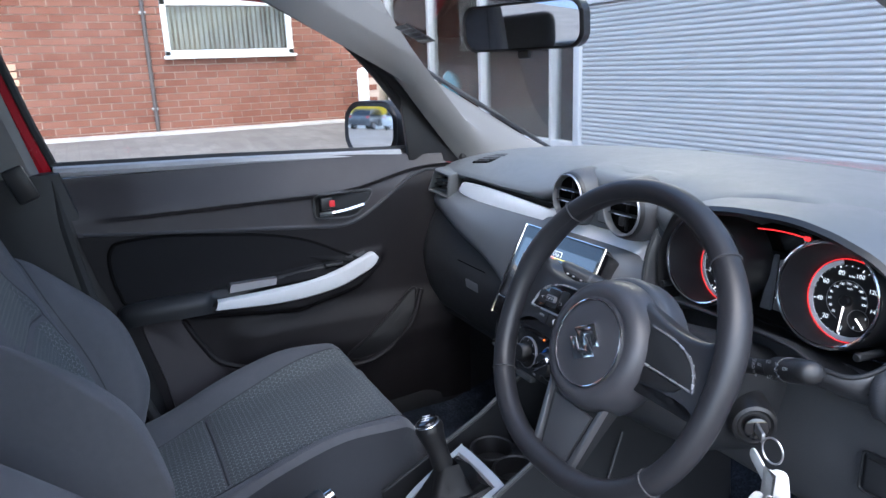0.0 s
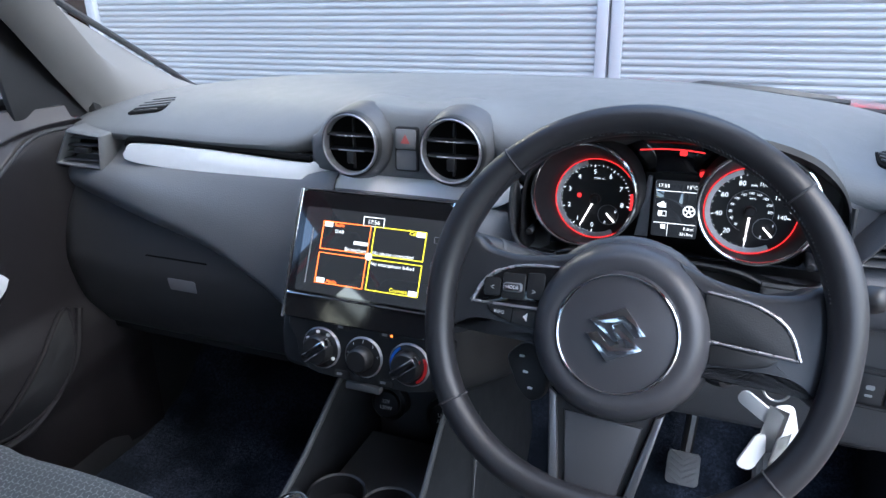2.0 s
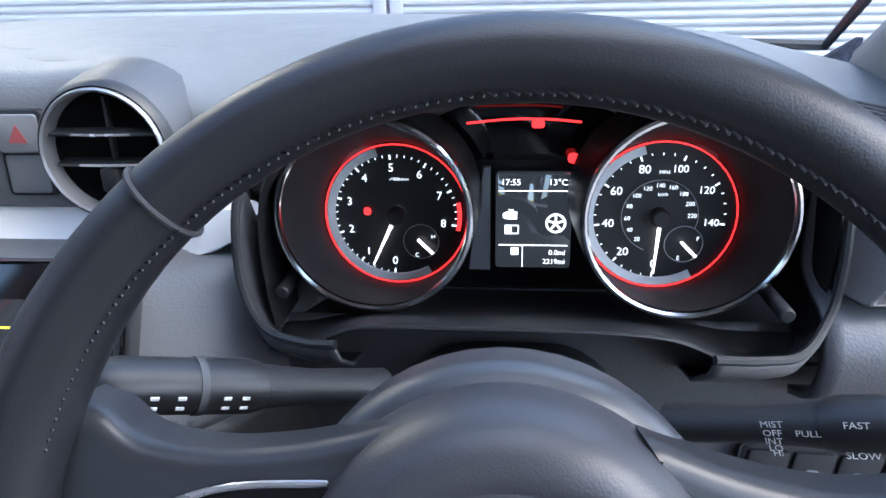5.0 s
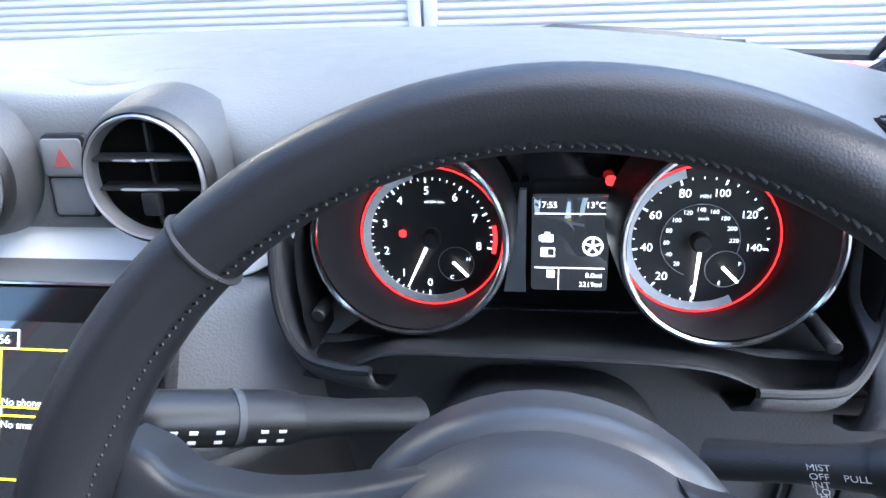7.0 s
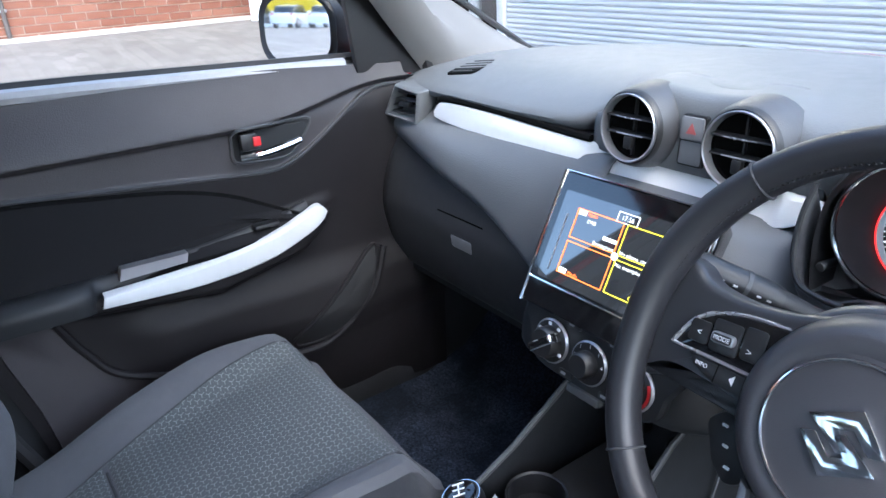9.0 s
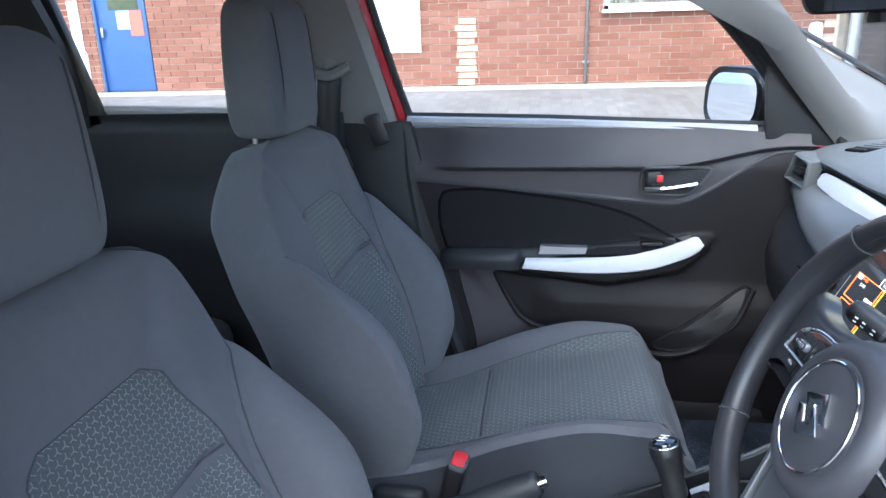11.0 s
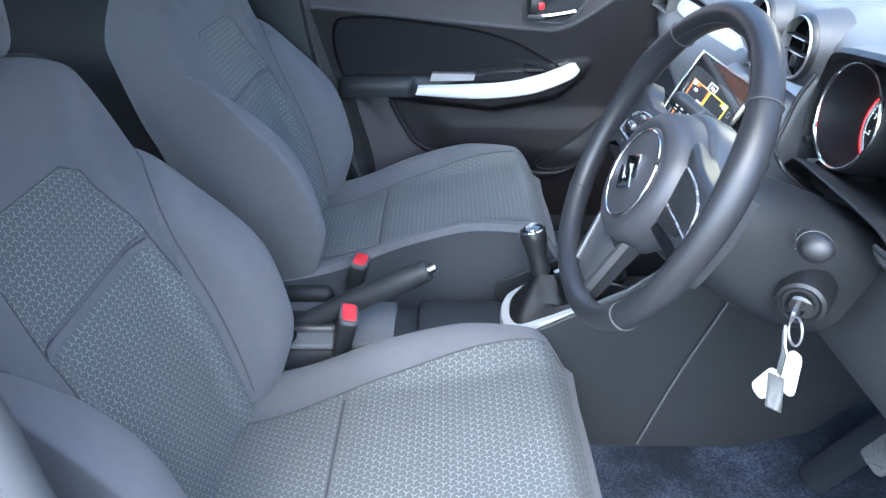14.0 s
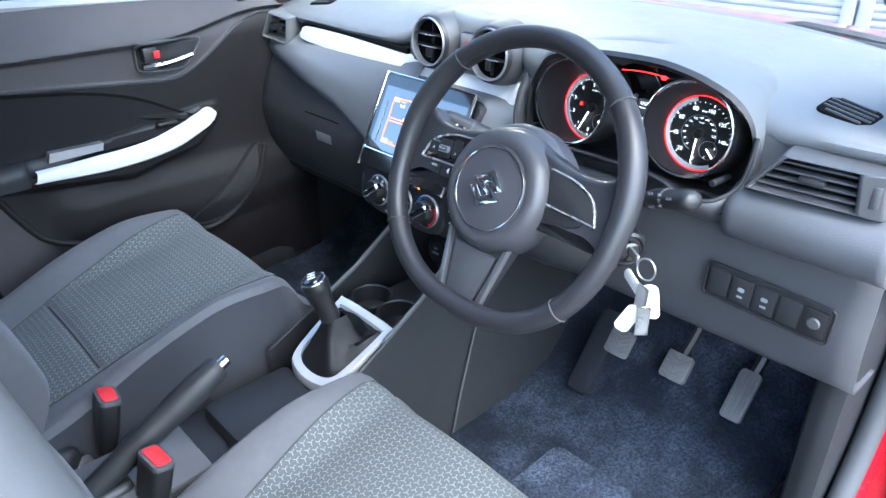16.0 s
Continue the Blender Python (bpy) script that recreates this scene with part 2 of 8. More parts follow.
def part(name, bm, material, parent=None, label="", smooth=True, bevel=0.0, solid=0.0, sub=0):
    """Links a bmesh as one mesh object, under a thing or a part, its vertices in that thing's own space."""
    if isinstance(bm, bmesh.types.BMesh):
        me = bpy.data.meshes.new(name)
        bm.to_mesh(me)
        bm.free()
    else:
        me = bm
    me.materials.clear()
    me.materials.append(material)
    if smooth:
        for p in me.polygons:
            p.use_smooth = True
        me.set_sharp_from_angle(angle=radians(40))
    ob = new(name, me)
    if parent:
        ob.parent = parent
    if label:
        tagged(ob, label)
    if solid:
        md = ob.modifiers.new("thick", "SOLIDIFY")
        md.thickness, md.offset = solid, -1
    if bevel:
        md = ob.modifiers.new("round", "BEVEL")
        md.width, md.segments, md.limit_method, md.angle_limit = bevel, 2, "ANGLE", radians(35)
    if sub:
        md = ob.modifiers.new("smooth", "SUBSURF")
        md.levels = md.render_levels = sub
    return ob


def structure(name, bm, material, label="", category="", **kw):
    return tagged(part(name, bm, material, None, **kw), label, category, "", "structure")


def box(bm, centre, size, m=None, bevel=0.0, seg=2):
    r = bmesh.ops.create_cube(bm, size=1.0)
    vs = r["verts"]
    bmesh.ops.scale(bm, vec=size, verts=vs)
    if bevel:
        es = list({e for v in vs for e in v.link_edges})
        out = bmesh.ops.bevel(bm, geom=es, offset=bevel, segments=seg, affect="EDGES", profile=0.5)
        vs = list({v for f in out["faces"] for v in f.verts} | {v for v in vs if v.is_valid})
    bmesh.ops.translate(bm, vec=centre, verts=vs)
    if m is not None:
        bmesh.ops.transform(bm, matrix=m, verts=vs)
    return bm


def boxed(centre, size, m=None, bevel=0.0, seg=2):
    return box(bmesh.new(), centre, size, m, bevel, seg)


def prism(bm, pts, z0, z1, m=None, bevel=0.0, seg=2):
    """A flat outline in x, y, drawn out from z0 to z1."""
    lo = [bm.verts.new((x, y, z0)) for x, y in pts]
    hi = [bm.verts.new((x, y, z1)) for x, y in pts]
    n = len(pts)
    fs = [bm.faces.new(list(reversed(lo))), bm.faces.new(hi)]
    for i in range(n):
        fs.append(bm.faces.new((lo[i], lo[(i + 1) % n], hi[(i + 1) % n], hi[i])))
    bmesh.ops.recalc_face_normals(bm, faces=fs)
    vs = lo + hi
    if bevel:
        es = list(fs[1].edges)
        out = bmesh.ops.bevel(bm, geom=es, offset=bevel, segments=seg, affect="EDGES", profile=0.5)
        vs = list({v for f in out["faces"] for v in f.verts} | {v for v in vs if v.is_valid})
    if m is not None:
        bmesh.ops.transform(bm, matrix=m, verts=vs)
    return bm


def prismed(pts, z0, z1, m=None, bevel=0.0, seg=2):
    return prism(bmesh.new(), pts, z0, z1, m, bevel, seg)


def lathe(bm, profile, n=40, m=None):
    """A profile of (radius, height) turned round z."""
    rings = []
    for r, z in profile:
        if r < 1e-6:
            rings.append([bm.verts.new((0, 0, z))])
        else:
            rings.append([bm.verts.new((r * math.cos(2 * math.pi * k / n), r * math.sin(2 * math.pi * k / n), z)) for k in range(n)])
    fs = []
    for a, b in zip(rings, rings[1:]):
        for k in range(n):
            q = (k + 1) % n
            if len(a) == 1 and len(b) == 1:
                continue
            if len(a) == 1:
                fs.append(bm.faces.new((a[0], b[k], b[q])))
            elif len(b) == 1:
                fs.append(bm.faces.new((a[k], a[q], b[0])))
            else:
                fs.append(bm.faces.new((a[k], a[q], b[q], b[k])))
    bmesh.ops.recalc_face_normals(bm, faces=fs)
    if m is not None:
        bmesh.ops.transform(bm, matrix=m, verts=[v for r in rings for v in r])
    return bm


def lathed(profile, n=40, m=None):
    return lathe(bmesh.new(), profile, n, m)


def tube(bm, path, radius, n=10, closed=False, caps=True, flat=1.0):
    """A round bar along points; radius is a number or one number a point."""
    pts = [Vector(p) for p in path]
    k = len(pts)
    rad = radius if isinstance(radius, (list, tuple)) else [radius] * k
    rings, up = [], Vector((0, 0, 1))
    for i, p in enumerate(pts):
        a = pts[(i - 1) % k] if closed or i else p
        b = pts[(i + 1) % k] if closed or i < k - 1 else p
        d = (b - a).normalized()
        if i == 0:
            if abs(d.z) > 0.9:
                up = Vector((0, 1, 0))
            side = d.cross(up).normalized()
        else:
            side = (side - d * side.dot(d)).normalized()
        other = side.cross(d).normalized()
        rings.append([bm.verts.new(p + (side * math.cos(t) + other * math.sin(t) * flat) * rad[i]) for t in (2 * math.pi * j / n for j in range(n))])
    fs = []
    for i in range(k if closed else k - 1):
        a, b = rings[i], rings[(i + 1) % k]
        for j in range(n):
            q = (j + 1) % n
            fs.append(bm.faces.new((a[j], a[q], b[q], b[j])))
    if caps and not closed:
        fs.append(bm.faces.new(rings[0][::-1]))
        fs.append(bm.faces.new(rings[-1]))
    bmesh.ops.recalc_face_normals(bm, faces=fs)
    return bm


def tubed(path, radius, n=10, closed=False, caps=True, flat=1.0):
    return tube(bmesh.new(), path, radius, n, closed, caps, flat)


def spline(pts, per=6, closed=False):
    """Points along a smooth curve through the given ones (any dimension)."""
    P = [np.array(p, float) for p in pts]
    n, out = len(P), []
    for i in range(n if closed else n - 1):
        p0 = P[(i - 1) % n] if closed or i else 2 * P[0] - P[1]
        p1, p2 = P[i], P[(i + 1) % n]
        p3 = P[(i + 2) % n] if closed or i < n - 2 else 2 * P[-1] - P[-2]
        for j in range(per):
            t = j / per
            out.append(0.5 * (2 * p1 + (p2 - p0) * t + (2 * p0 - 5 * p1 + 4 * p2 - p3) * t * t + (3 * p1 - p0 - 3 * p2 + p3) * t ** 3))
    if not closed:
        out.append(P[-1])
    return [tuple(float(c) for c in p) for p in out]


def rounded(w, h, r, n=5):
    pts = []
    for cx, cy, a0 in ((w / 2 - r, h / 2 - r, 0), (-w / 2 + r, h / 2 - r, 90), (-w / 2 + r, -h / 2 + r, 180), (w / 2 - r, -h / 2 + r, 270)):
        pts += [(cx + r * math.cos(radians(a0 + 90 * k / n)), cy + r * math.sin(radians(a0 + 90 * k / n))) for k in range(n + 1)]
    return pts


def sheet(rows, closed_u=False, uv=None, flip=False):
    """A skin over rows of points, all rows of one length. uv: a function of (row, column) to metres."""
    bm = bmesh.new()
    lay = bm.loops.layers.uv.new("UVMap")
    vs = [[bm.verts.new(p) for p in r] for r in rows]
    nu = len(rows[0])
    for i in range(len(rows) - 1):
        for j in range(nu if closed_u else nu - 1):
            q = (j + 1) % nu
            idx = ((i, j), (i, q), (i + 1, q), (i + 1, j))
            if flip:
                idx = idx[::-1]
            f = bm.faces.new([vs[a][b] for a, b in idx])
            if uv:
                for lp, (a, b) in zip(f.loops, idx):
                    lp[lay].uv = uv(a, b)
    return bm


def loft(sections, per_row=4, per_col=5, flip=False, caps=False):
    """A smooth skin through cross-sections of equal length (each a list of points)."""
    dense = [spline(s, per_col) for s in sections]
    cols = [spline([d[j] for d in dense], per_row) for j in range(len(dense[0]))]
    rows = [[c[i] for c in cols] for i in range(len(cols[0]))]
    bm = sheet(rows, flip=flip)
    return bm


def closed_loft(loops, cap=True):
    """Rings of equal length joined into one closed body."""
    bm = bmesh.new()
    vs = [[bm.verts.new(p) for p in r] for r in loops]
    n, fs = len(loops[0]), []
    for a, b in zip(vs, vs[1:]):
        for j in range(n):
            q = (j + 1) % n
            fs.append(bm.faces.new((a[j], a[q], b[q], b[j])))
    if cap:
        fs.append(bm.faces.new(vs[0][::-1]))
        fs.append(bm.faces.new(vs[-1]))
    bmesh.ops.recalc_face_normals(bm, faces=fs)
    return bm


def words(body, size, m, align="CENTER", thick=0.0):
    cu = bpy.data.curves.new("words", "FONT")
    cu.body, cu.size, cu.align_x, cu.align_y, cu.extrude = body, size, align, "CENTER", thick
    cu.resolution_u = 3
    ob = bpy.data.objects.new("words", cu)
    me = bpy.data.meshes.new_from_object(ob)
    bpy.data.objects.remove(ob)
    bpy.data.curves.remove(cu)
    me.transform(m)
    return me


def arc(r, a0, a1, n=24, cx=0.0, cy=0.0):
    return [(cx + r * math.cos(radians(a0 + (a1 - a0) * k / n)), cy + r * math.sin(radians(a0 + (a1 - a0) * k / n))) for k in range(n + 1)]


def band(r0, r1, a0, a1, z0, z1, m=None, n=40, bm=None):
    """A flat curved strip between two radii."""
    outer, inner = arc(r1, a0, a1, n), arc(r0, a0, a1, n)
    bm = bm or bmesh.new()
    rows = [[(x, y, z) for x, y in seq] for seq, z in ((inner, z0), (inner, z1), (outer, z1), (outer, z0))]
    vs = [[bm.verts.new(p) for p in r] for r in rows]
    fs = []
    for i in range(4):
        a, b = vs[i], vs[(i + 1) % 4]
        for j in range(n):
            fs.append(bm.faces.new((a[j], a[j + 1], b[j + 1], b[j])))
    bmesh.ops.recalc_face_normals(bm, faces=fs)
    if m is not None:
        bmesh.ops.transform(bm, matrix=m, verts=[v for r in vs for v in r])
    return bm


def facing(x, y, z, tilt=0.0, turn=0.0):
    """A face towards the rear of the car (local z looks at the driver, y up); tilt leans its top forward."""
    return Matrix.Translation((x, y, z)) @ pose(0, 0, 0, 0, 0, turn) @ pose(0, 0, 0, 90 - tilt)

# ---- outside: ground, walls, showroom ----
GROUND = 0.08
WALL_X, CLAD_Y = -7.4, 2.85


def ground_z(x, y):
    t = min(1.0, max(0.0, (-1.3 - x) / 5.6))
    return GROUND + 0.55 * t * t * (3 - 2 * t)


def paving(name, base, joint, cell):
    m, nt, bsdf = nodes_of(name)
    v = coords(nt)
    br = nt.nodes.new("ShaderNodeTexBrick")
    br.inputs["Scale"].default_value = 1.0
    br.inputs["Brick Width"].default_value, br.inputs["Row Height"].default_value = cell
    br.inputs["Mortar Size"].default_value = 0.006
    br.inputs["Color1"].default_value = (*base, 1)
    br.inputs["Color2"].default_value = (*[c * 0.78 for c in base], 1)
    br.inputs["Mortar"].default_value = (*joint, 1)
    nt.links.new(v, br.inputs["Vector"])
    stain = ramp_of(nt, noise_of(nt, v, 1.3, 5.0), [(0.35, (0.72, 0.70, 0.68)), (0.65, (1.0, 1.0, 1.0))])
    mx = nt.nodes.new("ShaderNodeMix")
    mx.data_type, mx.blend_type = "RGBA", "MULTIPLY"
    mx.inputs[0].default_value = 1.0
    nt.links.new(br.outputs["Color"], mx.inputs[6])
    nt.links.new(stain, mx.inputs[7])
    nt.links.new(mx.outputs[2], bsdf.inputs["Base Color"])
    bsdf.inputs["Roughness"].default_value = 0.9
    nt.links.new(bump_of(nt, noise_of(nt, v, 220.0), 0.4, 0.003), bsdf.inputs["Normal"])
    return m


M_PAVING = paving("block_paving", (0.205, 0.186, 0.168), (0.165, 0.15, 0.135), (0.2, 0.1))
M_KERB = surface("concrete_strip", (0.42, 0.40, 0.37), 0.9, vary=0.25, grain=150, relief=0.4)
M_CLAD = surface("aluminium_cladding", (0.42, 0.435, 0.447), 0.45, metal=0.2, vary=0.04, relief=0)
M_CLADJOINT = surface("cladding_joint", (0.50, 0.52, 0.56), 0.45, metal=0.2, vary=0.04, relief=0)
M_MORTAR = surface("mortar", (0.50, 0.42, 0.35), 0.95, vary=0.15, grain=300, relief=0.4)
M_WHITEFRAME = surface("white_upvc", (0.8, 0.8, 0.8), 0.4, vary=0.03)
M_FRAME = surface("grey_aluminium", (0.55, 0.56, 0.58), 0.4, metal=0.4, vary=0.05)
M_BLUEDOOR = surface("blue_door_paint", (0.045, 0.10, 0.26), 0.45, vary=0.12)
M_INSIDE = surface("showroom_inside", (0.42, 0.36, 0.30), 0.8, vary=0.3)
M_YELLOW = surface("yellow_sign", (0.75, 0.52, 0.02), 0.5, vary=0.08)
M_WHITEWALL = surface("white_render", (0.72, 0.71, 0.68), 0.8, vary=0.08)


def brick_skin():
    m, nt, bsdf = nodes_of("red_brick")
    v = coords(nt)
    info = nt.nodes.new("ShaderNodeNewGeometry")
    tone = ramp_of(nt, info.outputs["Random Per Island"], [(0.0, (0.180, 0.064, 0.038)), (0.5, (0.218, 0.086, 0.053)), (1.0, (0.256, 0.112, 0.074))])
    fleck = ramp_of(nt, noise_of(nt, v, 90.0, 4.0), [(0.3, (0.8, 0.8, 0.8)), (0.7, (1.1, 1.1, 1.1))])
    mx = nt.nodes.new("ShaderNodeMix")
    mx.data_type, mx.blend_type = "RGBA", "MULTIPLY"
    mx.inputs[0].default_value = 1.0
    nt.links.new(tone, mx.inputs[6])
    nt.links.new(fleck, mx.inputs[7])
    nt.links.new(mx.outputs[2], bsdf.inputs["Base Color"])
    bsdf.inputs["Roughness"].default_value = 0.9
    nt.links.new(bump_of(nt, noise_of(nt, v, 260.0), 0.5, 0.002), bsdf.inputs["Normal"])
    return m


M_BRICK = brick_skin()

xs = [-90, -40, -20, -12, -9] + [-8 + 0.5 * k for k in range(17)] + [2, 6, 12, 25, 50, 90]
ground = structure("ground", sheet([[(x, y, ground_z(x, y)) for y in (-90, -40, -15, -8, -3, 0, 3, 6, 15, 40, 90)] for x in xs], flip=True), M_PAVING, "weathered beige block paving of a car dealer's yard", "ground")
structure("kerb", boxed((WALL_X + 0.17, -3.2, ground_z(-7.2, 0) + 0.0), (0.34, 12.4, 0.05), bevel=0.01), M_KERB, "pale concrete strip along the brick wall", "kerb")

# brick building: backing wall with a window and a door let in, bricks proud of the mortar
WIN = (0.375, 1.79, 1.45, 2.59)
DOOR = (-5.80, -5.08, 0.66, 2.65)
base_z, top_z, y_lo, y_hi = 0.3, 3.2, -9.5, 2.85
bm = bmesh.new()
for y0, y1, z0, z1 in ((y_lo, DOOR[0], base_z, top_z), (DOOR[0], DOOR[1], DOOR[3], top_z), (DOOR[1], WIN[0], base_z, top_z), (WIN[0], WIN[1], base_z, WIN[2]), (WIN[0], WIN[1], WIN[3], top_z), (WIN[1], y_hi, base_z, top_z)):
    box(bm, (WALL_X - 0.153, (y0 + y1) / 2, (z0 + z1) / 2), (0.3, y1 - y0, z1 - z0))
wall_brick = structure("wall_west", bm, M_MORTAR, "red brick wall with pale mortar joints", "wall", smooth=False)

COURSE, LENGTH = 0.0755, 0.226
unit = bmesh.new()
box(unit, (0, 0, 0), (0.02, LENGTH - 0.011, COURSE - 0.011))
brick_mesh = bpy.data.meshes.new("brick")
unit.to_mesh(brick_mesh)
unit.free()
brick_mesh.materials.append(M_BRICK)
rest_v, rest_f = [], []
singles = []


def solid_span(y0, y1, z):
    """The stretches of a brick that are not cut away by the window or the door."""
    out = [(y0, y1)]
    for a, b, lo, hi in (WIN, DOOR):
        if z + COURSE / 2 > lo and z - COURSE / 2 < hi:
            nxt = []
            for p, q in out:
                if q <= a or p >= b:
                    nxt.append((p, q))
                else:
                    if p < a - 0.03:
                        nxt.append((p, a))
                    if q > b + 0.03:
                        nxt.append((b, q))
            out = nxt
    return out


rng = random.Random(4)
row = 0
z = base_z + COURSE / 2
while z < 3.1:
    y = y_lo + (0.5 * LENGTH if row % 2 else 0.0)
    while y < y_hi - LENGTH:
        whole = solid_span(y, y + LENGTH, z)
        near = 0.55 < z < 1.35 and -0.75 < y < 1.9
        for p, q in whole:
            if near and q - p > LENGTH - 0.001 and len(singles) < 290:
                singles.append(((p + q) / 2, z))
            else:
                o = 0.002 * rng.random()
                w = (q - p - 0.011) / 2
                h = (COURSE - 0.011) / 2
                cx, cy = WALL_X + 0.002 + o, (p + q) / 2
                k = len(rest_v)
                for sx in (-0.012, 0.008):
                    for sy in (-w, w):
                        for sz in (-h, h):
                            rest_v.append((cx + sx, cy + sy, z + sz))
                rest_f += [tuple(k + i for i in f) for f in ((4, 6, 7, 5), (0, 4, 5, 1), (2, 3, 7, 6), (1, 5, 7, 3), (0, 2, 6, 4))]
        y += LENGTH
    row += 1
    z += COURSE
me = bpy.data.meshes.new("brickwork")
me.from_pydata(rest_v, [], rest_f)
me.materials.append(M_BRICK)
ob = new("brickwork", me)
ob.parent = wall_brick
tagged(ob, "", "", "", "stuff")

# window with vertical blinds
win = tagged(thing("window_1", "white-framed office window with grey vertical blinds", "window", (WALL_X, 1.0825, 1.45), kind="structure"))
bm = bmesh.new()
wy0, wy1, wz0, wz1 = WIN
for y0, y1, z0, z1 in ((wy0, wy1, wz0, wz0 + 0.06), (wy0, wy1, wz1 - 0.06, wz1), (wy0, wy0 + 0.06, wz0, wz1), (wy1 - 0.06, wy1, wz0, wz1), (wy0, wy1, wz0 + 0.53, wz0 + 0.6)):
    box(bm, (-0.02, (y0 + y1) / 2 - 1.0825, (z0 + z1) / 2 - 1.45), (0.07, y1 - y0, z1 - z0), bevel=0.006)
part("window_frame", bm, M_WHITEFRAME, win)
part("window_sill", boxed((0.03, 0.0, -0.015), (0.12, wy1 - wy0 + 0.04, 0.035), bevel=0.006), M_WHITEFRAME, win)
g = part("pane", boxed((-0.04, 0, 0.55), (0.008, wy1 - wy0 - 0.1, 1.05)), M_GLASS, win, smooth=False)
g.visible_shadow = False
part("backing", boxed((-0.28, 0, 0.55), (0.02, wy1 - wy0 + 0.1, 1.2)), M_INSIDE, win, "dim room behind the blinds")
M_BLIND = surface("blind_cloth", (0.50, 0.49, 0.47), 0.8, vary=0.1)
slat = boxed((0, 0, 0), (0.004, 0.045, 1.0))
slat_me = bpy.data.meshes.new("slat")
slat.to_mesh(slat_me)
slat.free()
slat_me.materials.append(M_BLIND)
for k in range(24):
    s = new("slat", slat_me)
    s.parent = win
    s.matrix_basis = pose(-0.12, wy0 - 1.0825 + 0.09 + k * 0.0545, 0.56, 0, 0, 35 + 14 * math.sin(k * 1.7))

bd = thing("door_1", "dark blue painted service door with a wired glass light and notices", "door", (WALL_X, -5.44, 0.66), kind="structure")
part("leaf", boxed((-0.06, 0, 1.0), (0.05, 0.66, 1.98), bevel=0.004), M_BLUEDOOR, bd)
bm = bmesh.new()
for y0, y1, z0, z1 in ((-0.345, -0.32, 0, 1.99), (0.32, 0.345, 0, 1.99), (-0.345, 0.345, 1.99, 2.03)):
    box(bm, (-0.04, (y0 + y1) / 2, (z0 + z1) / 2), (0.09, y1 - y0, z1 - z0), bevel=0.004)
part("door_frame", bm, M_BLUEDOOR, bd)
part("glass_light", boxed((-0.032, 0.04, 1.22), (0.008, 0.4, 0.48), bevel=0.003), surface("wired_glass", (0.09, 0.10, 0.06), 0.15, vary=0.4), bd, "greenish glass light reflecting the yard")
part("notice", boxed((-0.029, 0.02, 0.86), (0.006, 0.17, 0.22)), surface("blue_notice", (0.35, 0.55, 0.7), 0.5), bd, "pale blue safety notice")
part("notice", boxed((-0.029, 0.19, 0.82), (0.006, 0.17, 0.3)), surface("red_notice", (0.6, 0.12, 0.08), 0.5), bd, "red safety notice")
part("handle", boxed((-0.01, -0.27, 0.72), (0.03, 0.03, 0.12), bevel=0.006), M_SATIN, bd)

bx = thing("wall_box", "white plastic key box on the brick wall", "box", (WALL_X + 0.01, -6.38, 1.12))
part("case", boxed((0.06, 0, 0.12), (0.12, 0.22, 0.36), bevel=0.03, seg=3), M_WHITEFRAME, bx)
part("lid", boxed((0.125, 0, 0.1), (0.012, 0.15, 0.2), bevel=0.004), surface("grey_lid", (0.3, 0.3, 0.3), 0.5), bx)
pp = thing("downpipe", "thin dark drainpipe running down the brick wall", "pipe", (WALL_X + 0.03, 0.195, 0.55))
part("pipe", tubed([(0.01, 0, 0), (0.01, 0, 2.68)], 0.022, 10), surface("dark_pipe", (0.09, 0.075, 0.07), 0.6), pp)
for k in range(3):
    part("bracket", boxed((0, 0, 0.35 + k * 1.0), (0.05, 0.07, 0.03), bevel=0.004), M_STEEL, pp)
pp2 = thing("conduit", "thin pale conduit beside the blue door", "pipe", (WALL_X + 0.03, -6.27, 0.6))
part("pipe", tubed([(0, 0, 0), (0, 0, 2.58)], 0.014, 8), surface("brown_pipe", (0.3, 0.14, 0.1), 0.6), pp2)
pst = thing("repair_patch", "pale rendered patch on the brickwork beside the door", "render patch", (WALL_X + 0.014, -6.02, 0.68))
part("patch", prismed([(-0.08, 0), (0.07, 0), (0.08, 0.45), (0.05, 0.5), (0.05, 1.08), (-0.09, 1.08), (-0.08, 0.6)], 0, 0.012, Matrix(((0, 0, 1, 0), (1, 0, 0, 0), (0, 1, 0, 0), (0, 0, 0, 1)))), M_WHITEWALL, pst)
pat = thing("brick_patch", "column of paler replacement bricks in the wall", "brickwork", (WALL_X + 0.012, -1.17, 0.66))
M_PALEBRICK = surface("pale_brick", (0.55, 0.36, 0.24), 0.9, vary=0.15, grain=200, relief=0.5)
for k in range(10):
    part("brick", boxed((0.003, 0.02 * (k % 2), 0.04 + k * COURSE), (0.02, 0.2 + 0.02 * (k % 3), COURSE - 0.012), bevel=0.003, seg=1), M_PALEBRICK, pat)
bn = thing("banner", "large white vinyl banner with a picture above on brick", "banner", (WALL_X + 0.02, -2.37, 1.045))
part("lower_sheet", boxed((0.01, 0.05, 0.36), (0.008, 1.25, 0.71), bevel=0.002), surface("white_vinyl", (0.80, 0.80, 0.79), 0.5, vary=0.05), bn, "plain white lower banner")
part("upper_sheet", boxed((0.012, 0.03, 1.1), (0.008, 1.25, 0.74), bevel=0.002), surface("blue_vinyl", (0.42, 0.56, 0.64), 0.5, vary=0.06), bn, "pale blue upper banner")
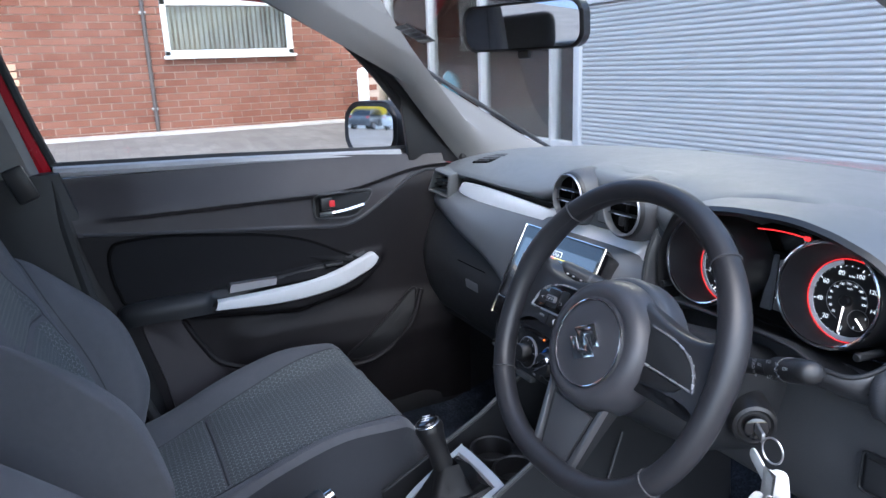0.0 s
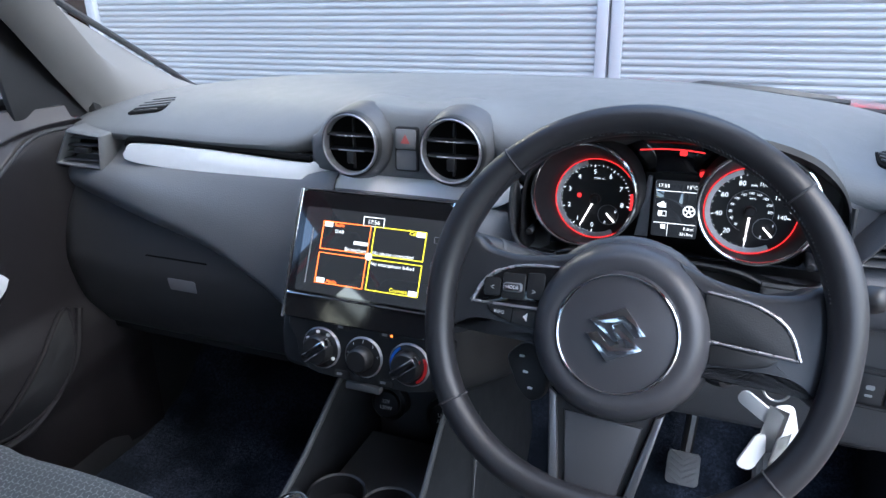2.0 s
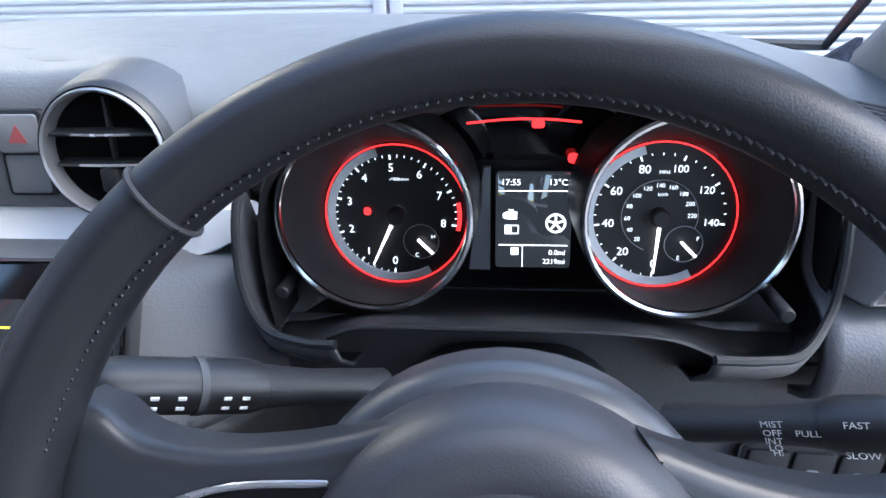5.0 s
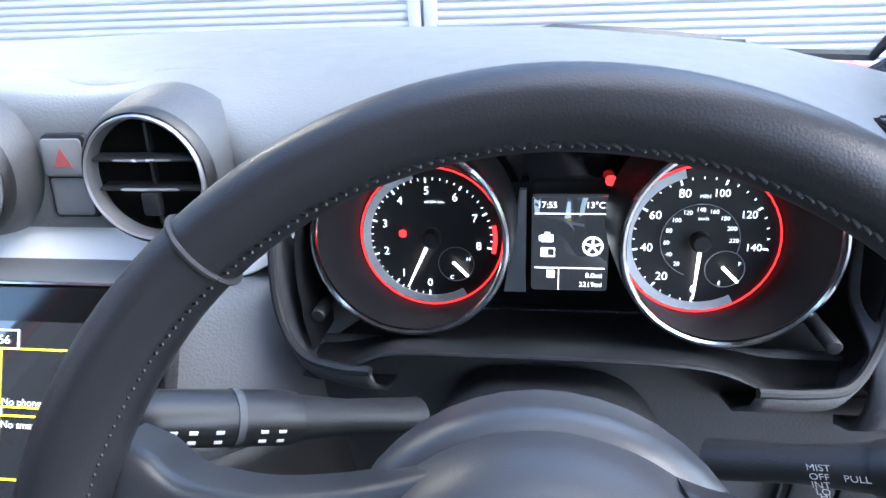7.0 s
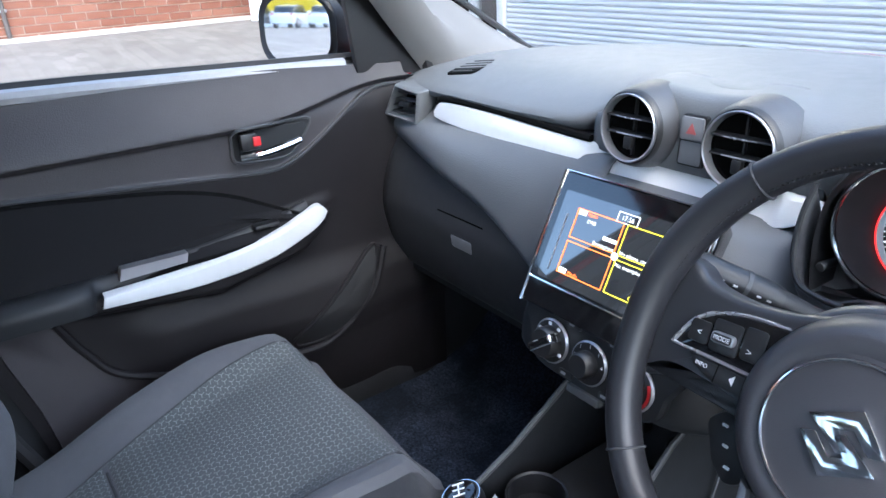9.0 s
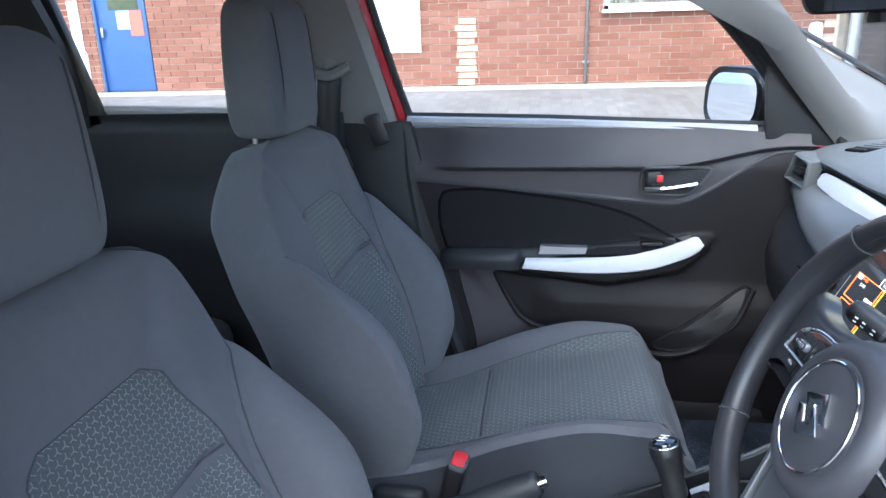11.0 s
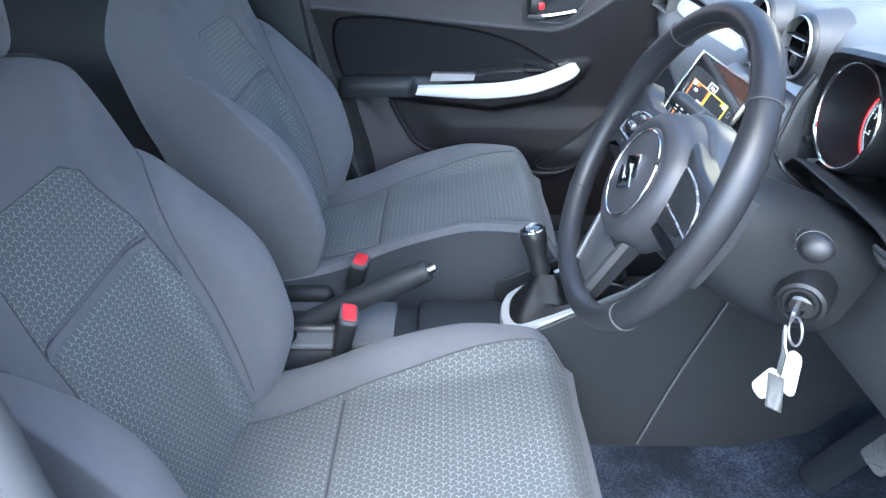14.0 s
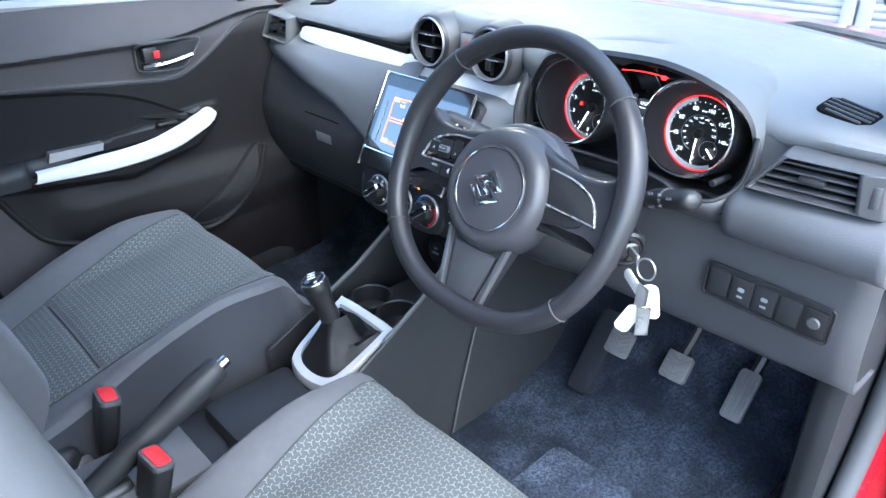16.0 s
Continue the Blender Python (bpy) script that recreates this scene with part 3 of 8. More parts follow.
part("picture_field", boxed((0.019, 0.36, 1.1), (0.004, 0.56, 0.74)), surface("grey_picture", (0.26, 0.25, 0.30), 0.5, vary=0.3), bn, "dark printed field")
ring_me = bmesh.new()
lathe(ring_me, [(0.0, 0.0), (0.24, 0.0), (0.24, 0.006), (0.0, 0.006)], 28, Matrix.Translation((0.022, 0.33, 1.12)) @ pose(0, 0, 0, 0, 90, 0) @ Matrix.Diagonal((1.0, 0.8, 1, 1)))
part("picture_disc", ring_me, surface("pale_disc", (0.62, 0.60, 0.57), 0.5, vary=0.2), bn, "pale round printed shape")
part("text_bar", boxed((0.019, -0.36, 0.98), (0.003, 0.34, 0.07)), M_WHITEFRAME, bn, "white bar of unreadable lettering")

# ribbed aluminium wall ahead of the car
CORN, JOINT = -3.34, -0.16
PITCH = 0.0335


def ribbed(x0, x1, z0, z1):
    n = int((z1 - z0) / PITCH)
    prof = []
    for k in range(n):
        zz = z0 + k * PITCH
        prof += [(0.0, zz), (0.011, zz + 0.35 * PITCH), (0.0, zz + 0.7 * PITCH), (0.0, zz + 0.95 * PITCH)]
    bm = bmesh.new()
    a = [bm.verts.new((x0, CLAD_Y + d, zz)) for d, zz in prof]
    b = [bm.verts.new((x1, CLAD_Y + d, zz)) for d, zz in prof]
    for i in range(len(prof) - 1):
        bm.faces.new((a[i], b[i], b[i + 1], a[i + 1]))
    return bm


clad = thing("wall_north", "silver horizontally ribbed aluminium cladding wall", "wall", (0, 0, 0), kind="structure")
for x0, x1 in ((CORN, JOINT - 0.06), (JOINT + 0.06, 3.2), (3.32, 6.6)):
    part("cladding_panel", ribbed(x0, x1, 0.05, 1.64), M_CLAD, clad, smooth=False)
    part("cladding_panel", ribbed(x0, x1, 1.67, 2.4), M_CLAD, clad, smooth=False)
for xj in (JOINT, 3.26):
    for dx in (-0.034, 0.034):
        part("joint_strip", boxed((xj + dx, CLAD_Y + 0.0, 1.2), (0.054, 0.03, 2.4), bevel=0.004), M_CLADJOINT, clad)
part("corner_trim", boxed((CORN - 0.035, CLAD_Y, 1.2), (0.07, 0.06, 2.4), bevel=0.006), M_CLADJOINT, clad)
part("band", boxed((1.6, CLAD_Y + 0.01, 1.655), (9.9, 0.016, 0.03)), M_CLADJOINT, clad)
part("backing", boxed((1.6, CLAD_Y + 0.2, 1.2), (9.95, 0.3, 2.4)), M_CLADJOINT, clad)

# glazed showroom between the cladding and the brickwork
sr = thing("showroom_front", "glazed showroom front with slim pale mullions", "shopfront", (0, 0, 0), kind="structure")
for k, xm in enumerate((-3.75, -4.87, -5.95, -7.1)):
    part("mullion", boxed((xm, CLAD_Y + 0.05, 2.0), (0.055 if k else 0.03, 0.1, 4.0), bevel=0.005), M_FRAME, sr)
part("transom", boxed((-5.35, CLAD_Y + 0.05, 0.60), (3.95, 0.09, 0.06), bevel=0.005), M_FRAME, sr)
part("transom", boxed((-5.35, CLAD_Y + 0.05, 2.5), (3.95, 0.09, 0.08), bevel=0.005), M_FRAME, sr)
for x0, x1 in ((-4.87, -3.4), (-5.95, -4.87), (-7.38, -5.95)):
    gp = part("pane", boxed(((x0 + x1) / 2, CLAD_Y + 0.06, 2.1), (x1 - x0 - 0.03, 0.01, 3.0)), M_GLASS, sr, smooth=False)
    gp.visible_shadow = False
part("plinth", boxed((-5.35, CLAD_Y + 0.08, 0.29), (3.95, 0.2, 0.54), bevel=0.01), M_KERB, sr)
M_SHOWFLOOR = surface("showroom_floor", (0.34, 0.32, 0.30), 0.35, vary=0.1)
part("inner_floor", boxed((-5.35, 6.2, 0.47), (6.0, 6.2, 0.06)), M_SHOWFLOOR, sr)
part("inner_wall", boxed((-5.35, 9.4, 2.2), (8.2, 0.1, 4.4)), M_INSIDE, sr)
part("inner_wall", boxed((-9.3, 6.2, 2.2), (0.1, 6.2, 4.4)), M_INSIDE, sr)
part("inner_ceiling", boxed((-5.35, 6.2, 4.3), (8.2, 6.6, 0.1)), M_WHITEWALL, sr)
part("counter", boxed((-5.0, 6.4, 1.1), (1.6, 0.5, 0.9), bevel=0.02), surface("counter_white", (0.62, 0.6, 0.56), 0.5), sr, "pale reception counter")
part("display_board", boxed((-6.6, 8.6, 2.5), (2.2, 0.06, 1.0)), M_YELLOW, sr, "yellow display board")
part("column", boxed((-4.35, 4.4, 2.4), (0.16, 0.16, 3.6), bevel=0.01), M_WHITEWALL, sr)
for k in range(5):
    part("ceiling_light", boxed((-6.6 + k * 0.7, 5.6 + 0.3 * (k % 2), 4.2), (0.45, 0.45, 0.03)), glow("showroom_light", (1.0, 0.90, 0.70), 14.0), sr, "lit square ceiling light")
bol = thing("bollard", "white painted steel bollard on the paving", "bollard", (-6.9, 2.45, ground_z(-6.9, 0)))
part("post", lathed([(0.0, 0), (0.065, 0), (0.065, 0.58), (0.05, 0.62), (0, 0.63)], 20), M_WHITEFRAME, bol)

# parked cars round the yard
M_TYRE = surface("tyre_rubber", (0.022, 0.022, 0.023), 0.85)
M_DARKGLASS = surface("dark_car_glass", (0.02, 0.024, 0.028), 0.06, relief=0, coat=0.4)
M_RIM = surface("alloy", (0.5, 0.5, 0.52), 0.3, metal=0.8)
M_LAMP = surface("lamp_lens", (0.7, 0.7, 0.72), 0.1, relief=0)
M_TAIL = surface("tail_lens", (0.5, 0.02, 0.02), 0.15, relief=0)


def parked_car(paint, label, at, turn, group="parked cars"):
    """A small hatchback: nose along +y."""
    car = thing("parked_car", label, "car", at, group)
    car.rotation_euler = (0, 0, radians(turn))
    side = [(-1.85, 0.35), (-1.92, 0.6), (-1.88, 0.88), (-1.6, 0.97), (0.75, 0.95), (1.55, 0.82), (1.86, 0.66), (1.88, 0.4), (1.75, 0.28), (-1.7, 0.28)]
    loops = []
    for x, s in ((-0.82, 0.94), (-0.86, 0.985), (-0.8, 1.0), (0.8, 1.0), (0.86, 0.985), (0.82, 0.94)):
        loops.append([(x, y * s, 0.3 + (z - 0.3) * s) for y, z in spline(side, 3, True)])
    part("body", closed_loft(loops), paint, car)
    cab = [(-1.62, 0.94), (-1.35, 1.38), (-0.7, 1.49), (0.05, 1.45), (0.85, 0.93)]
    loops = [[(x, y * s, 0.93 + (z - 0.93) * s) for y, z in cab] for x, s in ((-0.76, 0.88), (-0.7, 1.0), (0.7, 1.0), (0.76, 0.88))]
    part("glasshouse", closed_loft(loops), M_DARKGLASS, car, "dark windows")
    rf = [(-1.3, 1.395), (-0.7, 1.5), (0.02, 1.462), (0.0, 1.44), (-0.7, 1.47), (-1.28, 1.37)]
    part("roof", closed_loft([[(x, y, z) for y, z in rf] for x in (-0.66, 0.66)]), paint, car)
    for sx in (-1, 1):
        for y in (-1.2, 1.22):
            w = part("wheel", lathed([(0.0, -0.1), (0.28, -0.1), (0.31, -0.07), (0.31, 0.07), (0.28, 0.1), (0.0, 0.1)], 24, Matrix.Translation((sx * 0.78, y, 0.31)) @ pose(0, 0, 0, 0, 90, 0)), M_TYRE, car)
            part("rim", lathed([(0.0, -0.105), (0.19, -0.105), (0.2, -0.09), (0.2, 0.09), (0.19, 0.105), (0.0, 0.105)], 20, Matrix.Translation((sx * 0.78, y, 0.31)) @ pose(0, 0, 0, 0, 90, 0)), M_RIM, w)
        part("headlight", boxed((sx * 0.6, 1.74, 0.7), (0.34, 0.2, 0.14), bevel=0.04), M_LAMP, car)
        part("tail_light", boxed((sx * 0.68, -1.86, 0.82), (0.22, 0.1, 0.22), bevel=0.03), M_TAIL, car)
    return car


P_WHITE = surface("white_car_paint", (0.78, 0.78, 0.77), 0.2, vary=0.02, relief=0, coat=1.0)
P_GREY = surface("grey_car_paint", (0.10, 0.11, 0.13), 0.25, vary=0.03, relief=0, coat=1.0)
P_TEAL = surface("teal_car_paint", (0.05, 0.16, 0.2), 0.25, vary=0.03, relief=0, coat=1.0)
parked_car(P_TEAL, "dark teal hatchback parked inside the glazed showroom", (-5.5, 4.9, 0.50), -160, "showroom cars")
parked_car(P_GREY, "dark grey hatchback displayed on the showroom floor", (-7.6, 6.8, 0.50), 100, "showroom cars")
ROW = ((P_WHITE, "white"), (P_GREY, "dark grey"), (P_WHITE, "white"), (P_WHITE, "white"), (M_REDPAINT, "red"), (M_REDPAINT, "red"), (P_GREY, "dark grey"), (P_WHITE, "white"), (P_WHITE, "white"), (M_REDPAINT, "red"))
for k, (p, colour) in enumerate(ROW):
    parked_car(p, colour + " hatchback in the row of parked cars", (-17.0 + 2.5 * k, -48.0, ground_z(-17.0 + 2.5 * k, 0)), 190)
parked_car(P_WHITE, "white hatchback parked across the yard", (3.6, -9.0, GROUND), 200, "yard cars")
sg = thing("yard_hoarding", "long yellow hoarding above a pale wall behind the cars", "hoarding", (-4.0, -55.0, 0))
part("board", boxed((0, 0, 4.0), (60, 0.15, 4.4), bevel=0.01), M_YELLOW, sg)
part("wall", boxed((0, 0.05, 0.9), (60, 0.2, 1.8), bevel=0.01), M_WHITEWALL, sg)

# ---- the car: shell, glass, pillars, floor ----
def smooth01(a, b, v):
    t = min(1.0, max(0.0, (v - a) / (b - a)))
    return t * t * (3 - 2 * t)


shell = thing("hatchback", "bright red hatchback body with its driver's door open", "car", (0, -0.2, GROUND))
OFF = Matrix.Translation((0, 0.2, -GROUND))


def shell_part(name, bm, material, label="", **kw):
    if isinstance(bm, bmesh.types.BMesh):
        bmesh.ops.transform(bm, matrix=OFF, verts=bm.verts)
    else:
        bm.transform(OFF)
    return part(name, bm, material, shell, label, **kw)


# bonnet, scuttle, wings
bon = [[(x, y, z - 0.052 * (abs(x) / 0.78) ** 3) for x in np.linspace(-0.8, 0.8, 17)] for y, z in ((0.86, 0.975), (0.95, 0.999), (1.15, 0.984), (1.4, 0.9), (1.6, 0.8), (1.7, 0.68), (1.72, 0.5), (1.68, 0.34))]
shell_part("bonnet", sheet(bon), M_REDPAINT, "red bonnet", solid=0.02)
sc = [[(x, y, z - 0.10 * (abs(x) / 0.74) ** 3) for x in np.linspace(-0.74, 0.74, 17)] for y, z in ((0.745, 0.985), (0.78, 0.965), (0.86, 0.96), (0.9, 0.97))]
shell_part("scuttle", sheet(sc), M_BLACK, "black plastic scuttle under the windscreen", solid=0.015)
for sx in (-1, 1):
    wing = [[(sx * (0.80 + 0.05 * math.sin(math.pi * min(1, (1.0 - z) / 0.7))), y, z) for z in (0.93 - 0.10 * smooth01(1.1, 1.7, y), 0.8, 0.65, 0.5, 0.3)] for y in (0.45, 0.7, 1.0, 1.3, 1.6, 1.7)]
    shell_part("front_wing", sheet(wing, flip=sx > 0), M_REDPAINT, solid=0.02)
    rear = [[(sx * (0.80 + 0.04 * math.sin(math.pi * min(1, max(0, (1.05 - z) / 0.8)))), y, z) for z in (1.06, 0.9, 0.7, 0.5, 0.3)] for y in (-2.15, -1.9, -1.6, -1.2, -0.78)]
    shell_part("rear_quarter", sheet(rear, flip=sx > 0), M_REDPAINT, solid=0.02)
    for y in (-1.55, 1.05):
        w = shell_part("wheel", lathed([(0.0, -0.09), (0.27, -0.09), (0.295, -0.06), (0.295, 0.06), (0.27, 0.09), (0.0, 0.09)], 28, Matrix.Translation((sx * 0.76, y, 0.375)) @ pose(0, 0, 0, 0, 90, 0)), M_RUBBER)
shell_part("tailgate", sheet([[(x, y, z) for x in np.linspace(-0.78, 0.78, 9)] for y, z in ((-2.02, 1.05), (-2.16, 0.95), (-2.2, 0.7), (-2.16, 0.4))], flip=True), M_REDPAINT, solid=0.02)
roof = [[(x, y, 1.555 - 0.06 * (abs(x) / 0.58) ** 2.5 - 0.05 * max(0, (-1.2 - y) / 0.7) ** 2 - 0.1 * max(0, (y + 0.1)) ) for x in np.linspace(-0.58, 0.58, 15)] for y in (-0.10, -0.2, -0.4, -0.8, -1.2, -1.6, -1.95)]
shell_part("roof", sheet(roof, flip=True), M_REDPAINT, solid=0.012)
# driver's door opening: red aperture with a grey rubber seal round it
aper = spline([(0.735, 0.30, 1.06), (0.735, 0.42, 0.90), (0.735, 0.44, 0.70), (0.735, 0.40, 0.48), (0.735, 0.28, 0.355), (0.735, -0.1, 0.335), (0.73, -0.38, 0.345), (0.715, -0.49, 0.45), (0.70, -0.525, 0.7), (0.692, -0.558, 0.95), (0.685, -0.580, 1.08), (0.62, -0.65, 1.38)], 5)
shell_part("door_seal", tubed(aper, 0.017, 10), M_SEAL, "grey rubber door seal")
ring_rows = []
for i, p in enumerate(aper):
    a, b = Vector(aper[max(0, i - 1)]), Vector(aper[min(len(aper) - 1, i + 1)])
    d = (b - a).normalized()
    n = Vector((0, d.z, -d.y)).normalized()
    c = Vector((0.1, -0.06, 0.8))
    if n.dot(Vector(p) - c) < 0:
        n = -n
    ring_rows.append([tuple(Vector(p) + Vector((0.002, 0, 0)) + n * 0.008), tuple(Vector(p) + Vector((0.008, 0, 0)) + n * 0.018), tuple(Vector(p) + Vector((0.016, 0, 0)) + n * 0.05), tuple(Vector(p) + Vector((0.045, 0, 0)) + n * 0.11)])
shell_part("door_aperture", sheet(ring_rows), M_REDPAINT, "painted red door opening edge", solid=0.004)
shell_part("sill_label", boxed((0.720, -0.612, 0.85), (0.010, 0.04, 0.08), bevel=0.001), M_WHITETAG, "white label on the red pillar")
shell_part("door_latch", boxed((0.725, -0.60, 0.755), (0.03, 0.05, 0.05), bevel=0.008), M_STEEL, "steel striker on the pillar")
for sx in (-1, 1):
    shell_part("roof_rail", sheet([[(sx * (0.60 + 0.08 * k / 3), y, 1.475 - 0.022 * k - 0.03 * max(0, y + 0.25) * k - 0.03 * max(0, -1.3 - y)) for k in range(4)] for y in (-0.1, -0.25, -0.5, -0.9, -1.3, -1.7)], flip=sx < 0), M_REDPAINT, solid=0.01)

# headliner and pillars
structure("ceiling", sheet([[(x, y, 1.52 - 0.07 * (abs(x) / 0.57) ** 3 - 0.04 * max(0, (-1.2 - y) / 0.7) ** 2 - 0.03 * smooth01(-0.35, 0.0, y)) for x in np.linspace(-0.6, 0.6, 17)] for y in (-0.14, -0.2, -0.3, -0.5, -0.8, -1.1, -1.4, -1.7, -1.93)]), M_HEADLINER, "pale grey felt headliner", "ceiling", solid=0.008)


def pillar(name, base, top, width, depth, material, label, mid=None):
    pts = [base, mid or tuple((a + b) / 2 for a, b in zip(base, top)), top]
    loops = []
    for t, p in zip(np.linspace(0, 1, 9), spline(pts, 4)):
        w, d = width[0] + (width[1] - width[0]) * t, depth
        prof = [(-w / 2, -d / 2), (-w / 2, 0), (-w * 0.4, d * 0.42), (0, d / 2), (w * 0.4, d * 0.42), (w / 2, 0), (w / 2, -d / 2)]
        sx = 1 if base[0] < 0 else -1
        loops.append([(p[0] + sx * b, p[1] + a, p[2]) for a, b in prof])
    return structure(name, closed_loft(loops), material, label, "pillar")




def screen_y(x, t):
    """Where the windscreen stands, at x across and t from its base (0) to its top (1)."""
    return 0.79 - 0.83 * t - 0.10 * (abs(x) / 0.66) ** 2 * (1 - 0.5 * t)


for sx, nm in ((-1, "trim_a_pillar_left"), (1, "trim_a_pillar_right")):
    loops = []
    for k in range(15):
        t = -0.08 + 1.24 * k / 14
        u = max(0.0, t)
        xr, yr = (0.664 - 0.105 * u if sx < 0 else 0.712 - 0.14 * u), 0.380 - 0.375 * u - 0.03 * u * (1 - u)
        xg = (0.698 if sx < 0 else 0.722) - 0.12 * u
        yg = screen_y(xg, u) - 0.008
        z = 1.0 + 0.41 * t
        flare = (0.06 if sx < 0 else 0.0) * max(0.0, 1 - u / 0.16) ** 2
        prof = [(xr + 0.012, yr), (xr - 0.012, yr + 0.004), (xr - 0.030, yr + 0.035), (xr - 0.036, yr + 0.075), (xg - 0.045 - 0.4 * flare, yg - 0.10), (xg - 0.022 - flare, yg - 0.045), (xg - 0.004 - flare, yg - 0.010 + 0.02 * flare), (xg + 0.012, yg - 0.002), (xg + 0.030, yg - 0.06)]
        loops.append([(sx * x, y, z) for x, y in prof])
    structure(nm, closed_loft([spline(r, 3, True) for r in loops]), M_PILLAR, "pale grey plastic windscreen pillar trim", "pillar")
pillar("trim_b_pillar_left", (-0.69, -0.665, 1.06), (-0.585, -0.80, 1.49), (0.13, 0.20), 0.05, M_PILLAR, "pale grey plastic door pillar trim")
structure("trim_b_pillar_low_left", prismed([(-0.565, 1.065), (-0.52, 0.9), (-0.462, 0.72), (-0.42, 0.55), (-0.40, 0.34), (-0.76, 0.34), (-0.76, 1.065)], -0.722, -0.664, Matrix(((0, 0, 1, 0), (1, 0, 0, 0), (0, 1, 0, 0), (0, 0, 0, 1))), 0.006), M_DARK, "dark plastic lower door pillar trim", "pillar")
pillar("trim_b_pillar_low_right", (0.70, -0.64, 0.33), (0.715, -0.68, 1.065), (0.18, 0.13), 0.05, M_DARK, "dark plastic lower door pillar trim")
pillar("trim_b_pillar_right", (0.715, -0.68, 1.06), (0.585, -0.80, 1.49), (0.13, 0.20), 0.05, M_PILLAR, "pale grey plastic door pillar trim")
pillar("trim_c_pillar_left", (-0.68, -1.46, 1.06), (-0.57, -1.61, 1.48), (0.24, 0.34), 0.06, M_DARK, "dark plastic rear pillar trim")
pillar("trim_c_pillar_right", (0.68, -1.46, 1.06), (0.57, -1.61, 1.48), (0.24, 0.34), 0.06, M_DARK, "dark plastic rear pillar trim")

# windscreen and its black edge
ws = [[(x, 0.79 - 0.83 * t - 0.10 * (abs(x) / 0.66) ** 2 * (1 - 0.5 * t), 1.0 + 0.41 * t + 0.0 * abs(x)) for x in np.linspace(-(0.70 - 0.12 * t), 0.70 - 0.12 * t, 15)] for t in np.linspace(0, 1.16, 10)]
wsg = structure("window_windscreen", sheet(ws), M_GLASS, "clear raked windscreen", "windscreen")
wsg.visible_shadow = False
structure("trim_windscreen_edge", tubed([tuple(Vector(p) + Vector((0, 0.004, 0.004))) for p in ([r[0] for r in ws][::-1] + ws[0][1:-1] + [r[-1] for r in ws])], 0.006, 6), M_BLACK, "black bonded windscreen edge", "trim")
st = thing("windscreen_sticker", "dark striped label stuck inside the windscreen", "sticker", (-0.44, 0.14, 1.315))
stm = Matrix(((0.97, 0.1, 0, 0), (-0.2, -0.88, 0, 0), (0.0, 0.45, 1, 0), (0, 0, 0, 1)))
part("label", boxed((0, 0, 0), (0.12, 0.075, 0.002), stm), M_BLACK, st)
for k in range(4):
    part("text_bar", boxed((0, -0.024 + 0.016 * k, -0.002), (0.1, 0.004, 0.001), stm), M_GREYPRINT, st)

# wipers
for x0, x1 in ((-0.62, 0.0), (0.06, 0.6)):
    wp = thing("wiper", "black wiper lying along the windscreen base", "wiper", (x0, 0.86, 0.98), "wipers")
    yb = 0.815
    part("blade", tubed([(0, 0.0, 0.0), ((x1 - x0) * 0.5, yb - 0.86, 0.030), ((x1 - x0), yb - 0.86 - 0.0, 0.020)], 0.005, 6), M_RUBBER, wp)
    part("arm", tubed([((x1 - x0) * 0.97, 0.03, 0.010), ((x1 - x0) * 0.75, yb - 0.84, 0.033), ((x1 - x0) * 0.55, yb - 0.85, 0.043), ((x1 - x0) * 0.45, yb - 0.855, 0.036)], [0.009, 0.008, 0.007, 0.003], 6), M_BLACK, wp)

# floor, toe board, tunnel
fl = []
for y, z in ((-1.45, 0.42), (-1.0, 0.36), (-0.6, 0.34), (-0.2, 0.315), (0.1, 0.305), (0.3, 0.305), (0.42, 0.34), (0.55, 0.45), (0.66, 0.6), (0.7, 0.95)):
    fl.append([(x, y, z + 0.06 * smooth01(0.62, 0.72, abs(x - 0.02))) for x in np.linspace(-0.7, 0.74, 25)])
structure("floor", sheet(fl, flip=True), M_CARPET, "dark grey fitted carpet", "carpet", solid=0.02)
mat_out = spline([(-0.16, -0.3), (0.17, -0.3), (0.18, 0.05), (0.13, 0.08), (0.12, 0.2), (0.02, 0.24), (-0.12, 0.23), (-0.16, 0.12)], 4, True)
mt = thing("floor_mat", "dark grey loose carpet mat, worn pale under the heels", "floor mat", (0.43, 0.1, 0.312))
M_MAT = carpet_of("mat_carpet", (0.015, 0.019, 0.028), (0.135, 0.168, 0.242))
part("mat", prismed([(x, y) for x, y in mat_out], 0, 0.01, None, 0.003), M_MAT, mt)
part("heel_pad", prismed(rounded(0.17, 0.15, 0.02), 0.0105, 0.017, Matrix.Translation((-0.04, 0.06, 0)), 0.003), M_MAT, mt, "raised heel patch rubbed pale")
structure("trim_sill_right", boxed((0.685, -0.08, 0.36), (0.075, 0.96, 0.075), bevel=0.02), M_DARK, "dark plastic door sill cover", "trim")
structure("trim_sill_left", boxed((-0.665, -0.08, 0.36), (0.06, 0.96, 0.075), bevel=0.02), M_DARK, "dark plastic door sill cover", "trim")
structure("trim_kick_panel", boxed((0.69, 0.46, 0.54), (0.05, 0.3, 0.42), bevel=0.02), M_DARK, "dark plastic footwell side panel", "trim")
structure("trim_kick_panel_left", boxed((-0.66, 0.5, 0.54), (0.05, 0.3, 0.42), bevel=0.02), M_DARK, "dark plastic footwell side panel", "trim")
structure("wall_parcel_rear", boxed((0, -2.05, 0.72), (1.4, 0.06, 0.7)), M_DARK, "dark tailgate lining", "lining")


